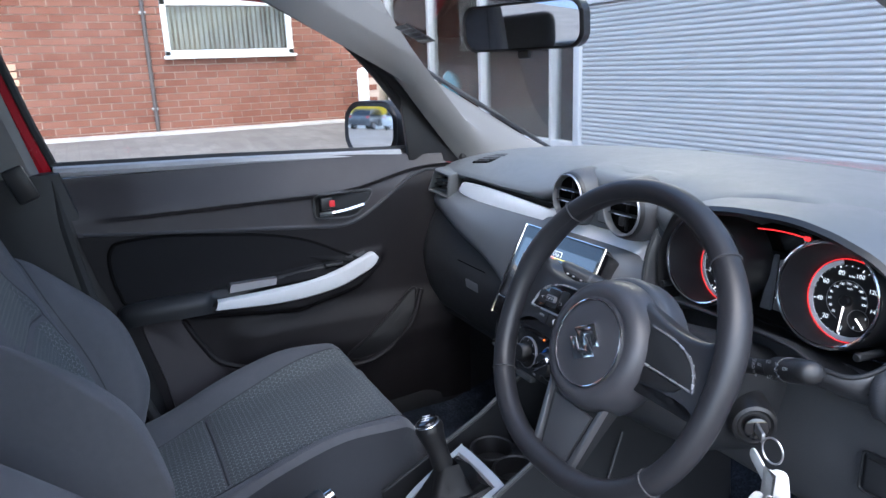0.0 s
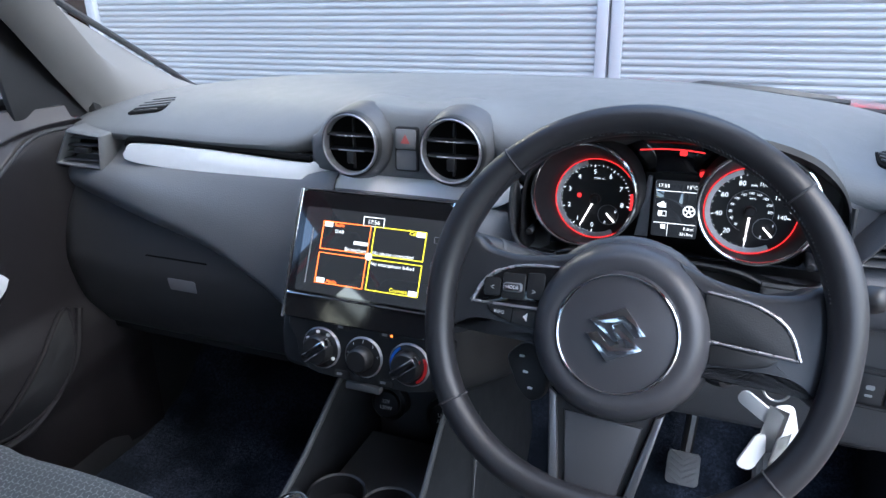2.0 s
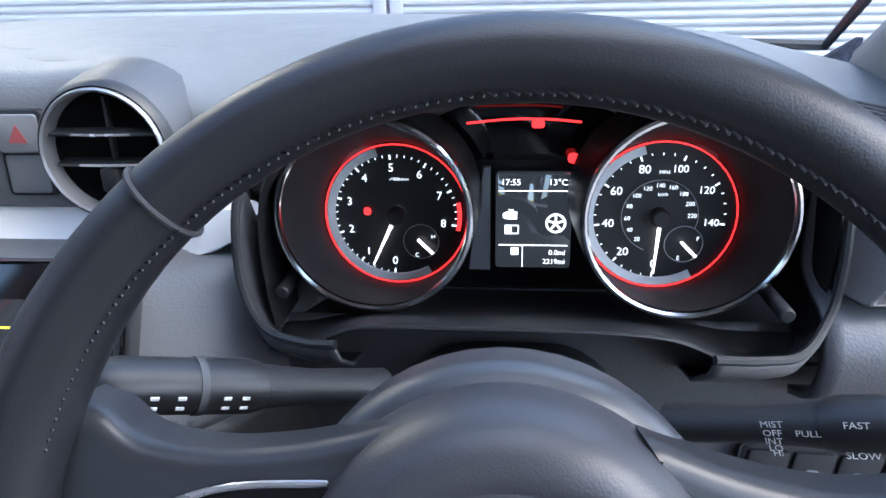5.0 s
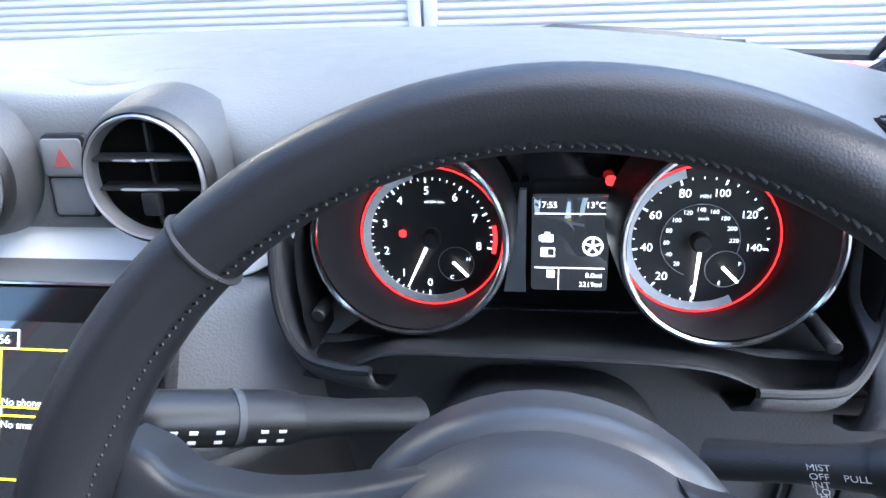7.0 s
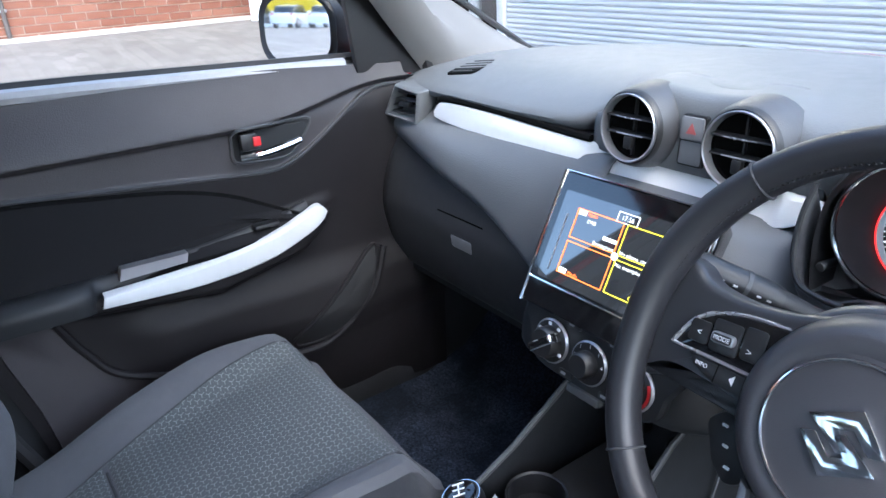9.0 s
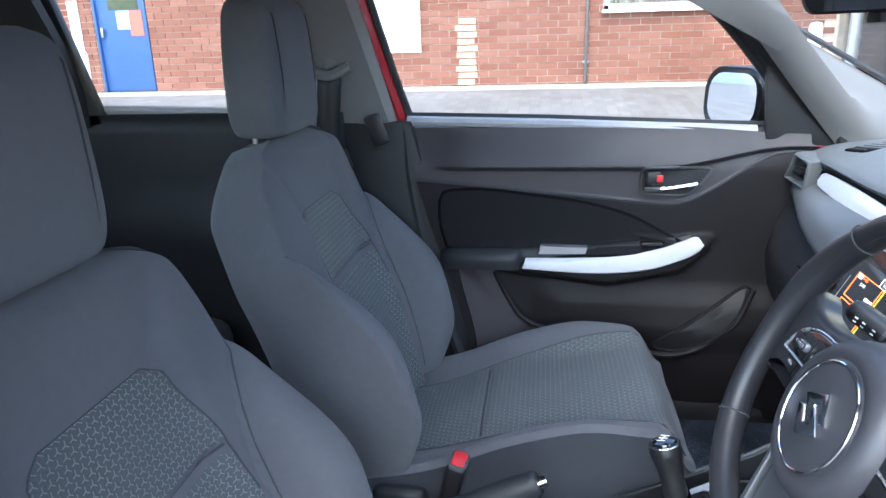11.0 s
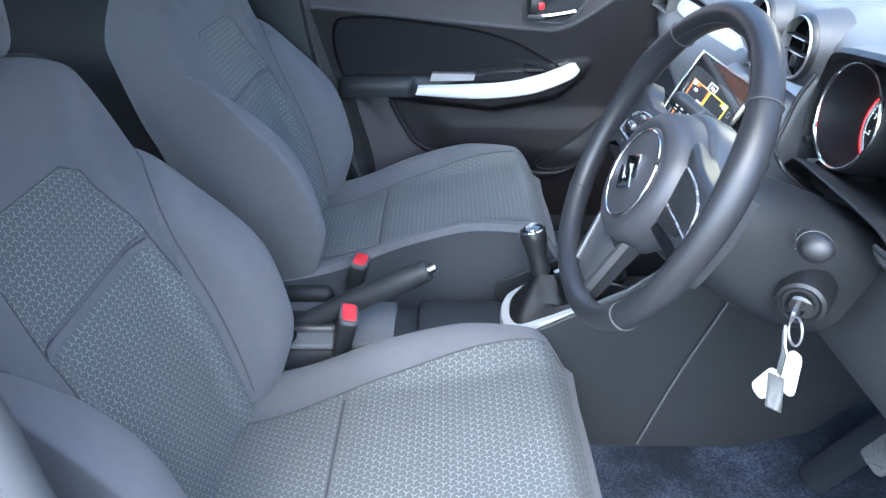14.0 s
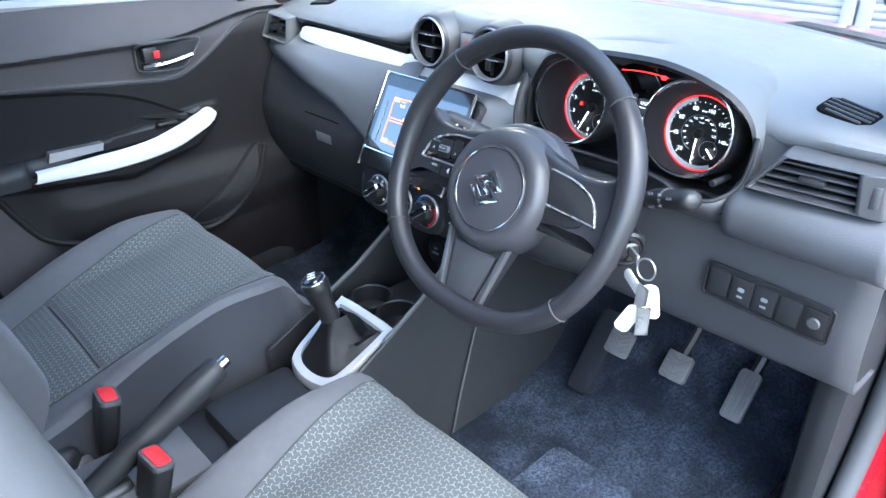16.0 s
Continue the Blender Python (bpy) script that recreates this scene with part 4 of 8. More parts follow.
# ---- front passenger door ----
def door_line(y):
    """Height of the joint between the door's upper and lower mouldings."""
    return 0.877 - 0.1 * min(y, 0.0) + 0.116 * smooth01(0.02, 0.27, y)


def arm_low(y):
    """Lower edge of the armrest moulding."""
    return float(np.interp(y, [-0.50, -0.465, -0.298, -0.108, 0.044, 0.107, 0.13], [0.77, 0.749, 0.717, 0.694, 0.727, 0.777, 0.80]))


def door_x(y, z):
    x = -0.672
    x += 0.010 - 0.040 * smooth01(0.95, 1.06, z)
    l1, l2 = 0.962 + 0.045 * smooth01(-0.02, 0.30, y), door_line(y)
    x += 0.021 * smooth01(l1 - 0.011, l1 + 0.003, z) * smooth01(-0.53, -0.42, y) + 0.009 * (1 - smooth01(l2 - 0.003, l2 + 0.006, z)) * (1 - smooth01(0.28, 0.33, y))
    low, rise = arm_low(y), 0.045 * smooth01(-0.3, 0.1, y)
    arm = smooth01(low - 0.016, low + 0.012, z) * (1 - smooth01(0.742 + rise, 0.768 + rise, z))
    x += 0.043 * arm * smooth01(-0.51, -0.46, y) * (1 - smooth01(0.085, 0.125, y))
    x += 0.022 * smooth01(0.52, 0.60, z) * (1 - smooth01(0.64, 0.70, z)) * smooth01(-0.3, -0.2, y)
    bul = math.exp(-((y - 0.13) / 0.16) ** 2 - ((z - 0.52) / 0.13) ** 2)
    x += 0.035 * bul
    x += 0.03 * smooth01(0.2, 0.34, y)
    return x


pd = thing("door_passenger", "closed front passenger door with dark grained trim", "car door", (-0.72, -0.1, 0.36), kind="structure")
DOFF = Matrix.Translation((0.72, 0.1, -0.36))


def door_part(name, bm, material, label="", parent=None, **kw):
    if isinstance(bm, bmesh.types.BMesh):
        bmesh.ops.transform(bm, matrix=DOFF, verts=bm.verts)
    else:
        bm.transform(DOFF)
    return part(name, bm, material, parent or pd, label, **kw)


low_rows, up_rows = [], []
for k in range(150):
    row = []
    for j in range(70):
        q = k / 149
        y0 = -0.42 - 0.15 * smooth01(0.4, 1.05, 0.36 + 0.55 * q)
        y = y0 + (0.355 - y0) * j / 69
        z = 0.36 + (door_line(y) + 0.001 - 0.36) * q
        row.append((door_x(y, z), y, z))
    low_rows.append(row)
for k in range(60):
    row = []
    for j in range(70):
        q = k / 59
        y0 = -0.55 - 0.02 * q
        y1 = 0.355 - 0.055 * smooth01(0.0, 0.6, q)
        y = y0 + (y1 - y0) * j / 69
        z = door_line(y) - 0.002 + (1.05 - 0.016 * smooth01(0.0, 0.29, y) - door_line(y)) * q
        row.append((door_x(y, z), y, z))
    up_rows.append(row)
up_rows.append([(-0.72, p[1], p[2] + 0.002) for p in up_rows[-1]])
door_part("trim_panel", sheet(low_rows), M_DOOR, "dark grained lower door trim")
# paler colour here stands in for light falling on the upper slope
door_part("upper_trim", sheet(up_rows), M_DOORTOP, "grained upper door trim, its grey made paler for light on its slope")
door_part("joint_groove", tubed([(door_x(y, door_line(y)) + 0.001, y, door_line(y) + 0.002) for y in np.linspace(-0.54, 0.33, 60)], 0.0036, 6), M_SEAM, "dark joint between the door mouldings")


def on_door(pts, lift, material, name, label="", thick=0.004, parent=None, bevel=0.0015):
    """A thin shaped panel that follows the door's surface; pts are (y, z)."""
    bm = bmesh.new()
    n = len(pts)
    cy, cz = sum(p[0] for p in pts) / n, sum(p[1] for p in pts) / n
    rings = []
    for s in (1.0, 0.985, 0.66, 0.33):
        rings.append([bm.verts.new((door_x(cy + (y - cy) * s, cz + (z - cz) * s) + (lift + thick if s < 1 else lift), cy + (y - cy) * s, cz + (z - cz) * s)) for y, z in pts])
    mid = bm.verts.new((door_x(cy, cz) + lift + thick, cy, cz))
    for a, b in zip(rings, rings[1:]):
        for j in range(n):
            bm.faces.new((a[j], a[(j + 1) % n], b[(j + 1) % n], b[j]))
    for j in range(n):
        bm.faces.new((rings[-1][j], rings[-1][(j + 1) % n], mid))
    bmesh.ops.recalc_face_normals(bm, faces=bm.faces)
    return door_part(name, bm, material, label, parent)


ins = spline([(-0.470, 0.908), (-0.387, 0.910), (-0.276, 0.897), (-0.161, 0.880), (-0.066, 0.852), (0.02, 0.808), (0.075, 0.784), (0.02, 0.778), (-0.15, 0.764), (-0.3, 0.756), (-0.46, 0.764), (-0.490, 0.80), (-0.499, 0.86), (-0.492, 0.896)], 5, True)
on_door(ins, 0.001, M_INSET, "cloth_inset", "dark cloth door inset", 0.006)
door_part("inset_groove", tubed([(door_x(y, z) + 0.003, y, z) for y, z in ins], 0.0046, 8, True), M_VOID, "dark groove round the inset")
pull = prismed([(-0.268, 0.768), (-0.162, 0.770), (-0.158, 0.785), (-0.262, 0.787)], 0, 0.02, Matrix(((0, 0, 1, -0.635), (1, 0, 0, 0), (0, 1, 0, 0), (0, 0, 0, 1))))
door_part("pull_cup", pull, M_SATIN, "pale grey pull cup lip")
# silver sweep on the armrest
top = spline([(-0.297, 0.759), (-0.15, 0.763), (-0.02, 0.781), (0.045, 0.803), (0.068, 0.812), (0.082, 0.812)], 6)
low = spline([(-0.304, 0.737), (-0.15, 0.727), (-0.03, 0.737), (0.045, 0.762), (0.080, 0.780), (0.093, 0.797)], 6)
rws = []
for s, d in ((0.0, -0.012), (0.0, 0.0), (0.12, 0.007), (0.5, 0.009), (0.88, 0.007), (1.0, 0.0), (1.0, -0.012)):
    r = []
    for k, ((ya, za), (yb, zb)) in enumerate(zip(top, low)):
        f = k / (len(top) - 1)
        face = -0.602 - 0.005 * smooth01(0.6, 1.0, f)
        r.append((face + d, ya + (yb - ya) * s, za + (zb - za) * s))
    rws.append(r)
door_part("armrest_trim", sheet(rws, flip=True), surface("satin_door_trim", (0.60, 0.605, 0.61), 0.40, metal=0.1, vary=0.04, grain=1200, relief=0.1), "satin silver sweep along the armrest")
door_part("edge_seal", tubed(spline([(-0.676, -0.578, 1.05), (-0.672, -0.566, 0.92), (-0.668, -0.535, 0.75), (-0.664, -0.48, 0.55), (-0.660, -0.425, 0.40)], 5), 0.013, 8), M_RUBBER, "black rubber seal at the door edge")
# pad of the armrest
pad = []
for y, zt, w in ((-0.50, 0.74, 0.0), (-0.49, 0.762, 0.03), (-0.44, 0.772, 0.05), (-0.325, 0.772, 0.052), (-0.29, 0.770, 0.030), (-0.15, 0.778, 0.030), (0.0, 0.794, 0.03), (0.07, 0.808, 0.02)):
    pad.append([(-0.665, y, zt - 0.005), (-0.655 + 0.4 * w, y, zt + 0.006), (-0.655 + 0.8 * w, y, zt + 0.003), (-0.652 + w, y, zt - 0.012), (-0.654 + w, y, zt - 0.04)])
door_part("armrest", loft(pad, 4, 3), M_DARK, "dark padded armrest")
door_part("window_switch", boxed((-0.622, -0.018, 0.796), (0.022, 0.045, 0.008), bevel=0.003), M_BLACK, "black window switch")
# inner handle
def chamfered(pts, r):
    """The closed outline with its corners cut twice, to look rounded."""
    out = []
    for j, p in enumerate(pts):
        p = Vector(p)
        a, b = Vector(pts[j - 1]) - p, Vector(pts[(j + 1) % len(pts)]) - p
        for q in (p + a.normalized() * r, p + (a.normalized() + b.normalized()) * r * 0.28, p + b.normalized() * r):
            out.append(tuple(q))
    return out


bez = [(-0.042, 0.962), (0.0, 0.963), (0.05, 0.962), (0.110, 0.959), (0.088, 0.926), (0.060, 0.897), (0.01, 0.897), (-0.045, 0.903)]
bez = chamfered(bez, 0.012)
rim = [(door_x(y, z) + 0.004, y, z) for y, z in bez]
door_part("handle_rim", tubed(rim, 0.0032, 6, closed=True), M_MID, "grey raised rim of the handle recess")
on_door(bez, 0.002, M_BLACK, "handle_bezel", "black handle recess frame", 0.003)
hb = on_door([(y * 0.86 + 0.006, 0.926 + (z - 0.926) * 0.8) for y, z in bez], 0.004, M_DARK, "handle_cup", "dark hollow behind the handle", 0.002)
door_part("handle", tubed(spline([(-0.640, -0.036, 0.916), (-0.630, 0.0, 0.918), (-0.634, 0.04, 0.922), (-0.640, 0.074, 0.927)], 4), 0.0065, 8), M_CHROME, "chrome inner door handle")
door_part("lock_button", boxed((-0.643, -0.018, 0.94), (0.016, 0.03, 0.03), bevel=0.004), M_BLACK)
door_part("lock_flag", boxed((-0.634, -0.006, 0.94), (0.004, 0.014, 0.016), bevel=0.002), M_RED, "red unlocked flag")
# lower pocket lip and speaker
door_part("pocket_lip", tubed(spline([(-0.650, -0.37, 0.712), (-0.648, -0.338, 0.648), (-0.642, -0.29, 0.59), (-0.630, -0.15, 0.545), (-0.615, 0.0, 0.528), (-0.606, 0.08, 0.540), (-0.608, 0.17, 0.605), (-0.618, 0.210, 0.692)], 6), 0.007, 8), M_DOOR, "moulded lip of the door pocket")
gr = spline([(0.203, 0.688), (0.155, 0.668), (0.075, 0.612), (0.003, 0.553), (0.034, 0.536), (0.101, 0.556), (0.169, 0.616)], 5, True)
on_door(gr, 0.002, M_BLACK, "speaker_grille", "black fine speaker grille", 0.006)
door_part("speaker_rim", tubed([(door_x(y, z) + 0.006, y, z) for y, z in gr], 0.0045, 8, True), M_DOOR, "raised rim of the speaker grille")
low_ins = spline([(-0.455, 0.735), (-0.375, 0.718), (-0.338, 0.648), (-0.306, 0.603), (-0.25, 0.562), (-0.22, 0.52), (-0.3, 0.42), (-0.39, 0.42), (-0.425, 0.58)], 4, True)
on_door(low_ins, 0.001, M_DOORTOP, "lower_panel", "smoother grey lower panel", 0.004)
# bright window ledge, glass and frame
door_part("window_ledge", tubed([(-0.695, -0.575, 1.064), (-0.69, -0.25, 1.055), (-0.69, 0.2, 1.036)], 0.012, 8), M_LINER, "pale window ledge strip")
door_part("waist_seal", tubed([(-0.712, -0.58, 1.075), (-0.708, -0.25, 1.066), (-0.708, 0.23, 1.045)], 0.009, 6), M_RUBBER, "black waist seal")
fr_pts = spline([(-0.715, -0.59, 1.06), (-0.69, -0.63, 1.2), (-0.64, -0.672, 1.40), (-0.615, -0.64, 1.485), (-0.605, -0.5, 1.505), (-0.605, -0.25, 1.507), (-0.610, -0.12, 1.475), (-0.642, 0.09, 1.305), (-0.685, 0.235, 1.15), (-0.70, 0.30, 1.04)], 6)
door_part("window_frame", tubed([p for p in fr_pts if p[1] < -0.5], 0.016, 8), M_REDPAINT, "red painted window frame")
door_part("window_frame", tubed([p for p in fr_pts if p[1] > -0.52], 0.016, 8), M_BLACK, "black window frame")
fr_in = [(x - 0.004, y + (0.018 if y < -0.5 else 0.0) - (0.016 if y > -0.1 else 0.0), z - (0.018 if z > 1.42 else 0.0) - (0.010 if -0.1 < y else 0)) for x, y, z in fr_pts]
door_part("frame_seal", tubed(fr_in, 0.011, 8), M_RUBBER, "black rubber frame seal")
door_part("corner_seal", tubed(spline([(-0.640, 0.10, 1.285), (-0.650, 0.212, 1.212), (-0.652, 0.300, 1.140), (-0.654, 0.352, 1.065), (-0.658, 0.372, 0.99)], 5), 0.0135, 8), M_RUBBER, "black rubber seal along the pillar")
sail = prismed([(0.215, 1.020), (0.372, 1.000), (0.345, 1.075), (0.30, 1.13), (0.195, 1.215)], -0.012, 0.0, Matrix(((0, 0, 1, -0.665), (1, 0, 0, 0), (0, 1, 0, 0), (0, 0, 0, 1))), 0.003)
door_part("sail_panel", sail, M_BLACK, "black corner panel behind the mirror")
gl = door_part("glass", sheet([[(-0.712 + 0.09 * t, y0 + (y1 - y0) * k / 6, 1.06 + 0.35 * t) for k in range(7)] for t, y0, y1 in ((0.0, -0.575, 0.22), (0.3, -0.6, 0.15), (0.6, -0.63, 0.05), (0.9, -0.655, -0.06), (1.0, -0.66, -0.1), (1.2, -0.66, -0.16))]), M_GLASS, "clear side window")
gl.visible_shadow = False
outer = [[(-0.80 - 0.04 * math.sin(math.pi * (1.06 - z) / 0.76), y, z) for y in np.linspace(-0.6, 0.45, 8)] for z in np.linspace(0.3, 1.015, 9)]
door_part("outer_skin", sheet(outer), M_REDPAINT, "red outer skin", solid=0.02)

# passenger door mirror
dm = thing("door_mirror", "red door mirror showing the yard behind", "door mirror", (-0.83, 0.2, 1.022))
tilt_m = Matrix.Translation((0, 0, 0.068)) @ pose(0, 0, 0, -2.9, 0, 26.5)
out_m = rounded(0.19, 0.146, 0.055, 6)
loops = [[(x * s, d, z * s) for x, z in out_m] for d, s in ((-0.025, 0.93), (-0.03, 1.0), (0.0, 1.03), (0.05, 0.95), (0.085, 0.7), (0.1, 0.35))]
b = closed_loft(loops)
bmesh.ops.transform(b, matrix=tilt_m, verts=b.verts)
part("housing", b, M_BLACK, dm, "black mirror housing")
b = closed_loft([[(x * s, d, z * s - 0.002) for x, z in out_m] for d, s in ((0.012, 1.045), (0.052, 0.97), (0.088, 0.72), (0.104, 0.37))])
bmesh.ops.transform(b, matrix=tilt_m, verts=b.verts)
part("cap", b, M_REDPAINT, dm, "red painted cap")
b = prismed([(x * 0.84, z * 0.82) for x, z in out_m], -0.001, 0.003, tilt_m @ Matrix.Translation((0, -0.0285, 0)) @ pose(0, 0, 0, 90))
part("mirror_glass", b, M_MIRROR, dm, "clear mirror glass")
part("stalk", boxed((0.075, 0.03, 0.0), (0.12, 0.06, 0.05), bevel=0.015), M_BLACK, dm)

# rear doors, bench, back window
for sx, nm in ((-1, "wall_rear_left"), (1, "wall_rear_right")):
    rr = [[(sx * (0.68 - 0.02 * smooth01(0.6, 0.8, z) + 0.02 * smooth01(0.8, 0.9, z)), y, z) for y in np.linspace(-0.72, -2.05, 12)] for z in np.linspace(0.36, 1.09, 16)]
    structure(nm, sheet(rr, flip=sx > 0), M_DARK, "dark plastic rear door trim", "door trim", solid=0.02)
    rg = structure("window_rear_left" if sx < 0 else "window_rear_right", sheet([[(sx * (0.71 - 0.09 * t), y, 1.08 + 0.33 * t) for y in np.linspace(-0.75, -1.5, 5)] for t in (0, 0.5, 1)]), M_GLASS, "clear rear side window", "window")
    rg.visible_shadow = False
    structure("trim_ledge_left" if sx < 0 else "trim_ledge_right", tubed([(sx * 0.69, -0.76, 1.085), (sx * 0.69, -1.34, 1.10)], 0.011, 8), M_LINER, "pale window ledge strip", "trim")
    structure("trim_divider_left" if sx < 0 else "trim_divider_right", boxed((sx * 0.675, -1.37, 1.23), (0.03, 0.08, 0.36), Matrix.Translation((0, -1.37, 1.1)) @ pose(0, 0, 0, 17) @ Matrix.Translation((0, 1.37, -1.1)), 0.01), M_BLACK, "black rear window divider", "trim")
    structure("trim_gutter_left" if sx < 0 else "trim_gutter_right", tubed(spline([(sx * 0.66, -0.78, 1.06), (sx * 0.64, -0.80, 1.3), (sx * 0.615, -0.9, 1.405), (sx * 0.605, -1.2, 1.40), (sx * 0.61, -1.45, 1.385)], 5), 0.016, 6), M_HEADLINER, "pale edge trim round the rear window", "trim")
tg = structure("window_tailgate", sheet([[(x, -2.02 + 0.1 * t, 1.05 + 0.3 * t) for x in (-0.55, 0, 0.55)] for t in (0, 1)]), M_GLASS, "clear tailgate window", "window")
tg.visible_shadow = False
structure("trim_tailgate", tubed([(-0.6, -2.02, 1.04), (-0.55, -1.93, 1.37), (0.55, -1.93, 1.37), (0.6, -2.02, 1.04), (-0.6, -2.02, 1.04)], 0.03, 8), M_DARK, "dark tailgate window surround", "trim")
rb = thing("rear_bench", "dark cloth rear bench seat", "rear seat", (0, -1.35, 0.4))
part("cushion", boxed((0, 0.08, 0.1), (1.24, 0.5, 0.2), bevel=0.05, seg=3), M_CLOTH, rb)
part("backrest", boxed((0, 0, 0), (1.24, 0.16, 0.62), Matrix.Translation((0, -0.26, 0.36)) @ pose(0, 0, 0, 16), 0.05, 3), M_CLOTH, rb)
for x in (-0.38, 0.38):
    part("headrest", boxed((x, 0, 0), (0.24, 0.09, 0.15), Matrix.Translation((0, -0.37, 0.75)) @ pose(0, 0, 0, 12), 0.04, 3), M_CLOTH, rb)

# seat belt on the passenger's pillar
sb = thing("seat_belt", "black webbing seat belt hanging from a pale pillar guide", "seat belt", (-0.66, -0.73, 1.2))
part("adjuster", boxed((0.018, 0.0, 0.05), (0.025, 0.045, 0.15), bevel=0.012, seg=3), M_PILLAR, sb, "pale height adjuster cover")
part("guide", tubed(spline([(0.045, -0.045, -0.015), (0.05, 0.0, -0.025), (0.045, 0.045, -0.005)], 4), 0.012, 8), M_PILLAR, sb, "pale belt guide loop")
wb = [(0.045, 0.0, -0.02), (0.04, -0.015, -0.15), (0.03, -0.03, -0.3), (0.02, -0.04, -0.6)]
part("webbing", sheet([[(x, y - 0.027, z), (x + 0.004, y, z), (x, y + 0.027, z)] for x, y, z in spline(wb, 4)]), M_BLACK, sb, "black woven webbing", solid=0.002)
part("tongue", boxed((0.05, 0.045, -0.17), (0.012, 0.04, 0.07), pose(0, 0, 0, 20), 0.006), M_BLACK, sb)

# rear-view mirror
rm = thing("rear_view_mirror", "black rear-view mirror hung from the windscreen", "mirror", (0.005, 0.12, 1.303))
mm = pose(0, 0, 0, 4, 0, 22) @ Matrix.Scale(0.9, 4)
mo = rounded(0.245, 0.078, 0.026, 6)
b = closed_loft([[(x * s, d, z * s) for x, z in mo] for d, s in ((-0.012, 0.96), (-0.016, 1.0), (0.004, 1.0), (0.03, 0.8), (0.036, 0.6))])
bmesh.ops.transform(b, matrix=mm, verts=b.verts)
part("housing", b, M_BLACK, rm)
part("mirror_glass", prismed([(x * 0.94, z * 0.9) for x, z in mo], 0, 0.004, mm @ Matrix.Translation((0, -0.013, 0)) @ pose(0, 0, 0, 90)), M_MIRROR, rm, "clear mirror glass")
part("stem", tubed([(0, 0.03, 0.0), (0, 0.07, 0.04), (0, 0.05, 0.085)], 0.011, 10), M_BLACK, rm)
part("dip_lever", boxed((0.0, -0.004, -0.046), (0.022, 0.012, 0.014), mm, 0.003), M_BLACK, rm)

# ---- dashboard ----
dash = thing("dashboard", "dark grey soft-grain dashboard with a silver trim strip", "dashboard", (0, 0, 0))
S = [  # x, then (y, z) from the windscreen to the under-edge of the pad
    (-0.675, (0.62, 0.99), (0.56, 1.005), (0.48, 1.012), (0.40, 1.008), (0.345, 0.998), (0.315, 0.985), (0.315, 0.975), (0.34, 0.965)),
    (-0.60, (0.67, 1.01), (0.58, 1.022), (0.49, 1.026), (0.40, 1.02), (0.335, 1.010), (0.298, 0.997), (0.296, 0.988), (0.32, 0.979)),
    (-0.45, (0.715, 1.025), (0.62, 1.036), (0.50, 1.038), (0.40, 1.031), (0.33, 1.016), (0.289, 0.999), (0.286, 0.990), (0.31, 0.982)),
    (-0.28, (0.74, 1.032), (0.63, 1.044), (0.50, 1.046), (0.40, 1.038), (0.33, 1.018), (0.288, 0.998), (0.285, 0.989), (0.31, 0.981)),
    (-0.17, (0.748, 1.034), (0.63, 1.047), (0.50, 1.050), (0.41, 1.045), (0.345, 1.030), (0.300, 1.006), (0.295, 0.994), (0.32, 0.985)),
    (-0.09, (0.75, 1.035), (0.63, 1.048), (0.50, 1.054), (0.42, 1.055), (0.37, 1.054), (0.335, 1.050), (0.33, 1.042), (0.35, 1.03)),
    (0.0, (0.75, 1.035), (0.63, 1.048), (0.50, 1.054), (0.42, 1.056), (0.37, 1.056), (0.335, 1.053), (0.33, 1.045), (0.35, 1.03)),
    (0.10, (0.75, 1.035), (0.63, 1.048), (0.50, 1.054), (0.42, 1.056), (0.36, 1.056), (0.315, 1.052), (0.31, 1.04), (0.34, 1.02)),
    (0.17, (0.748, 1.034), (0.63, 1.047), (0.50, 1.053), (0.42, 1.056), (0.35, 1.05), (0.29, 1.03), (0.275, 1.0), (0.30, 0.97)),
    (0.36, (0.735, 1.03), (0.62, 1.042), (0.50, 1.050), (0.42, 1.056), (0.36, 1.060), (0.31, 1.062), (0.31, 1.05), (0.33, 1.04)),
    (0.54, (0.70, 1.015), (0.60, 1.028), (0.50, 1.031), (0.42, 1.026), (0.35, 1.015), (0.29, 1.003), (0.275, 0.985), (0.30, 0.965)),
    (0.62, (0.66, 1.005), (0.58, 1.012), (0.50, 1.010), (0.42, 1.002), (0.34, 0.997), (0.275, 0.996), (0.262, 0.99), (0.28, 0.975)),
    (0.72, (0.60, 0.985), (0.55, 0.99), (0.48, 0.99), (0.40, 0.986), (0.33, 0.986), (0.275, 0.99), (0.262, 0.99), (0.28, 0.975)),
]
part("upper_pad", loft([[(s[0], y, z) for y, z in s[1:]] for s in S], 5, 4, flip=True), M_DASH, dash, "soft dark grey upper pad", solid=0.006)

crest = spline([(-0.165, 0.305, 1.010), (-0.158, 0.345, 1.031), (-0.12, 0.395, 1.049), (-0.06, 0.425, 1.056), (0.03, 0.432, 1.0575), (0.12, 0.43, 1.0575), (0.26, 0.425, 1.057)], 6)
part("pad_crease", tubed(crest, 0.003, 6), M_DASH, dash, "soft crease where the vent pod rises")

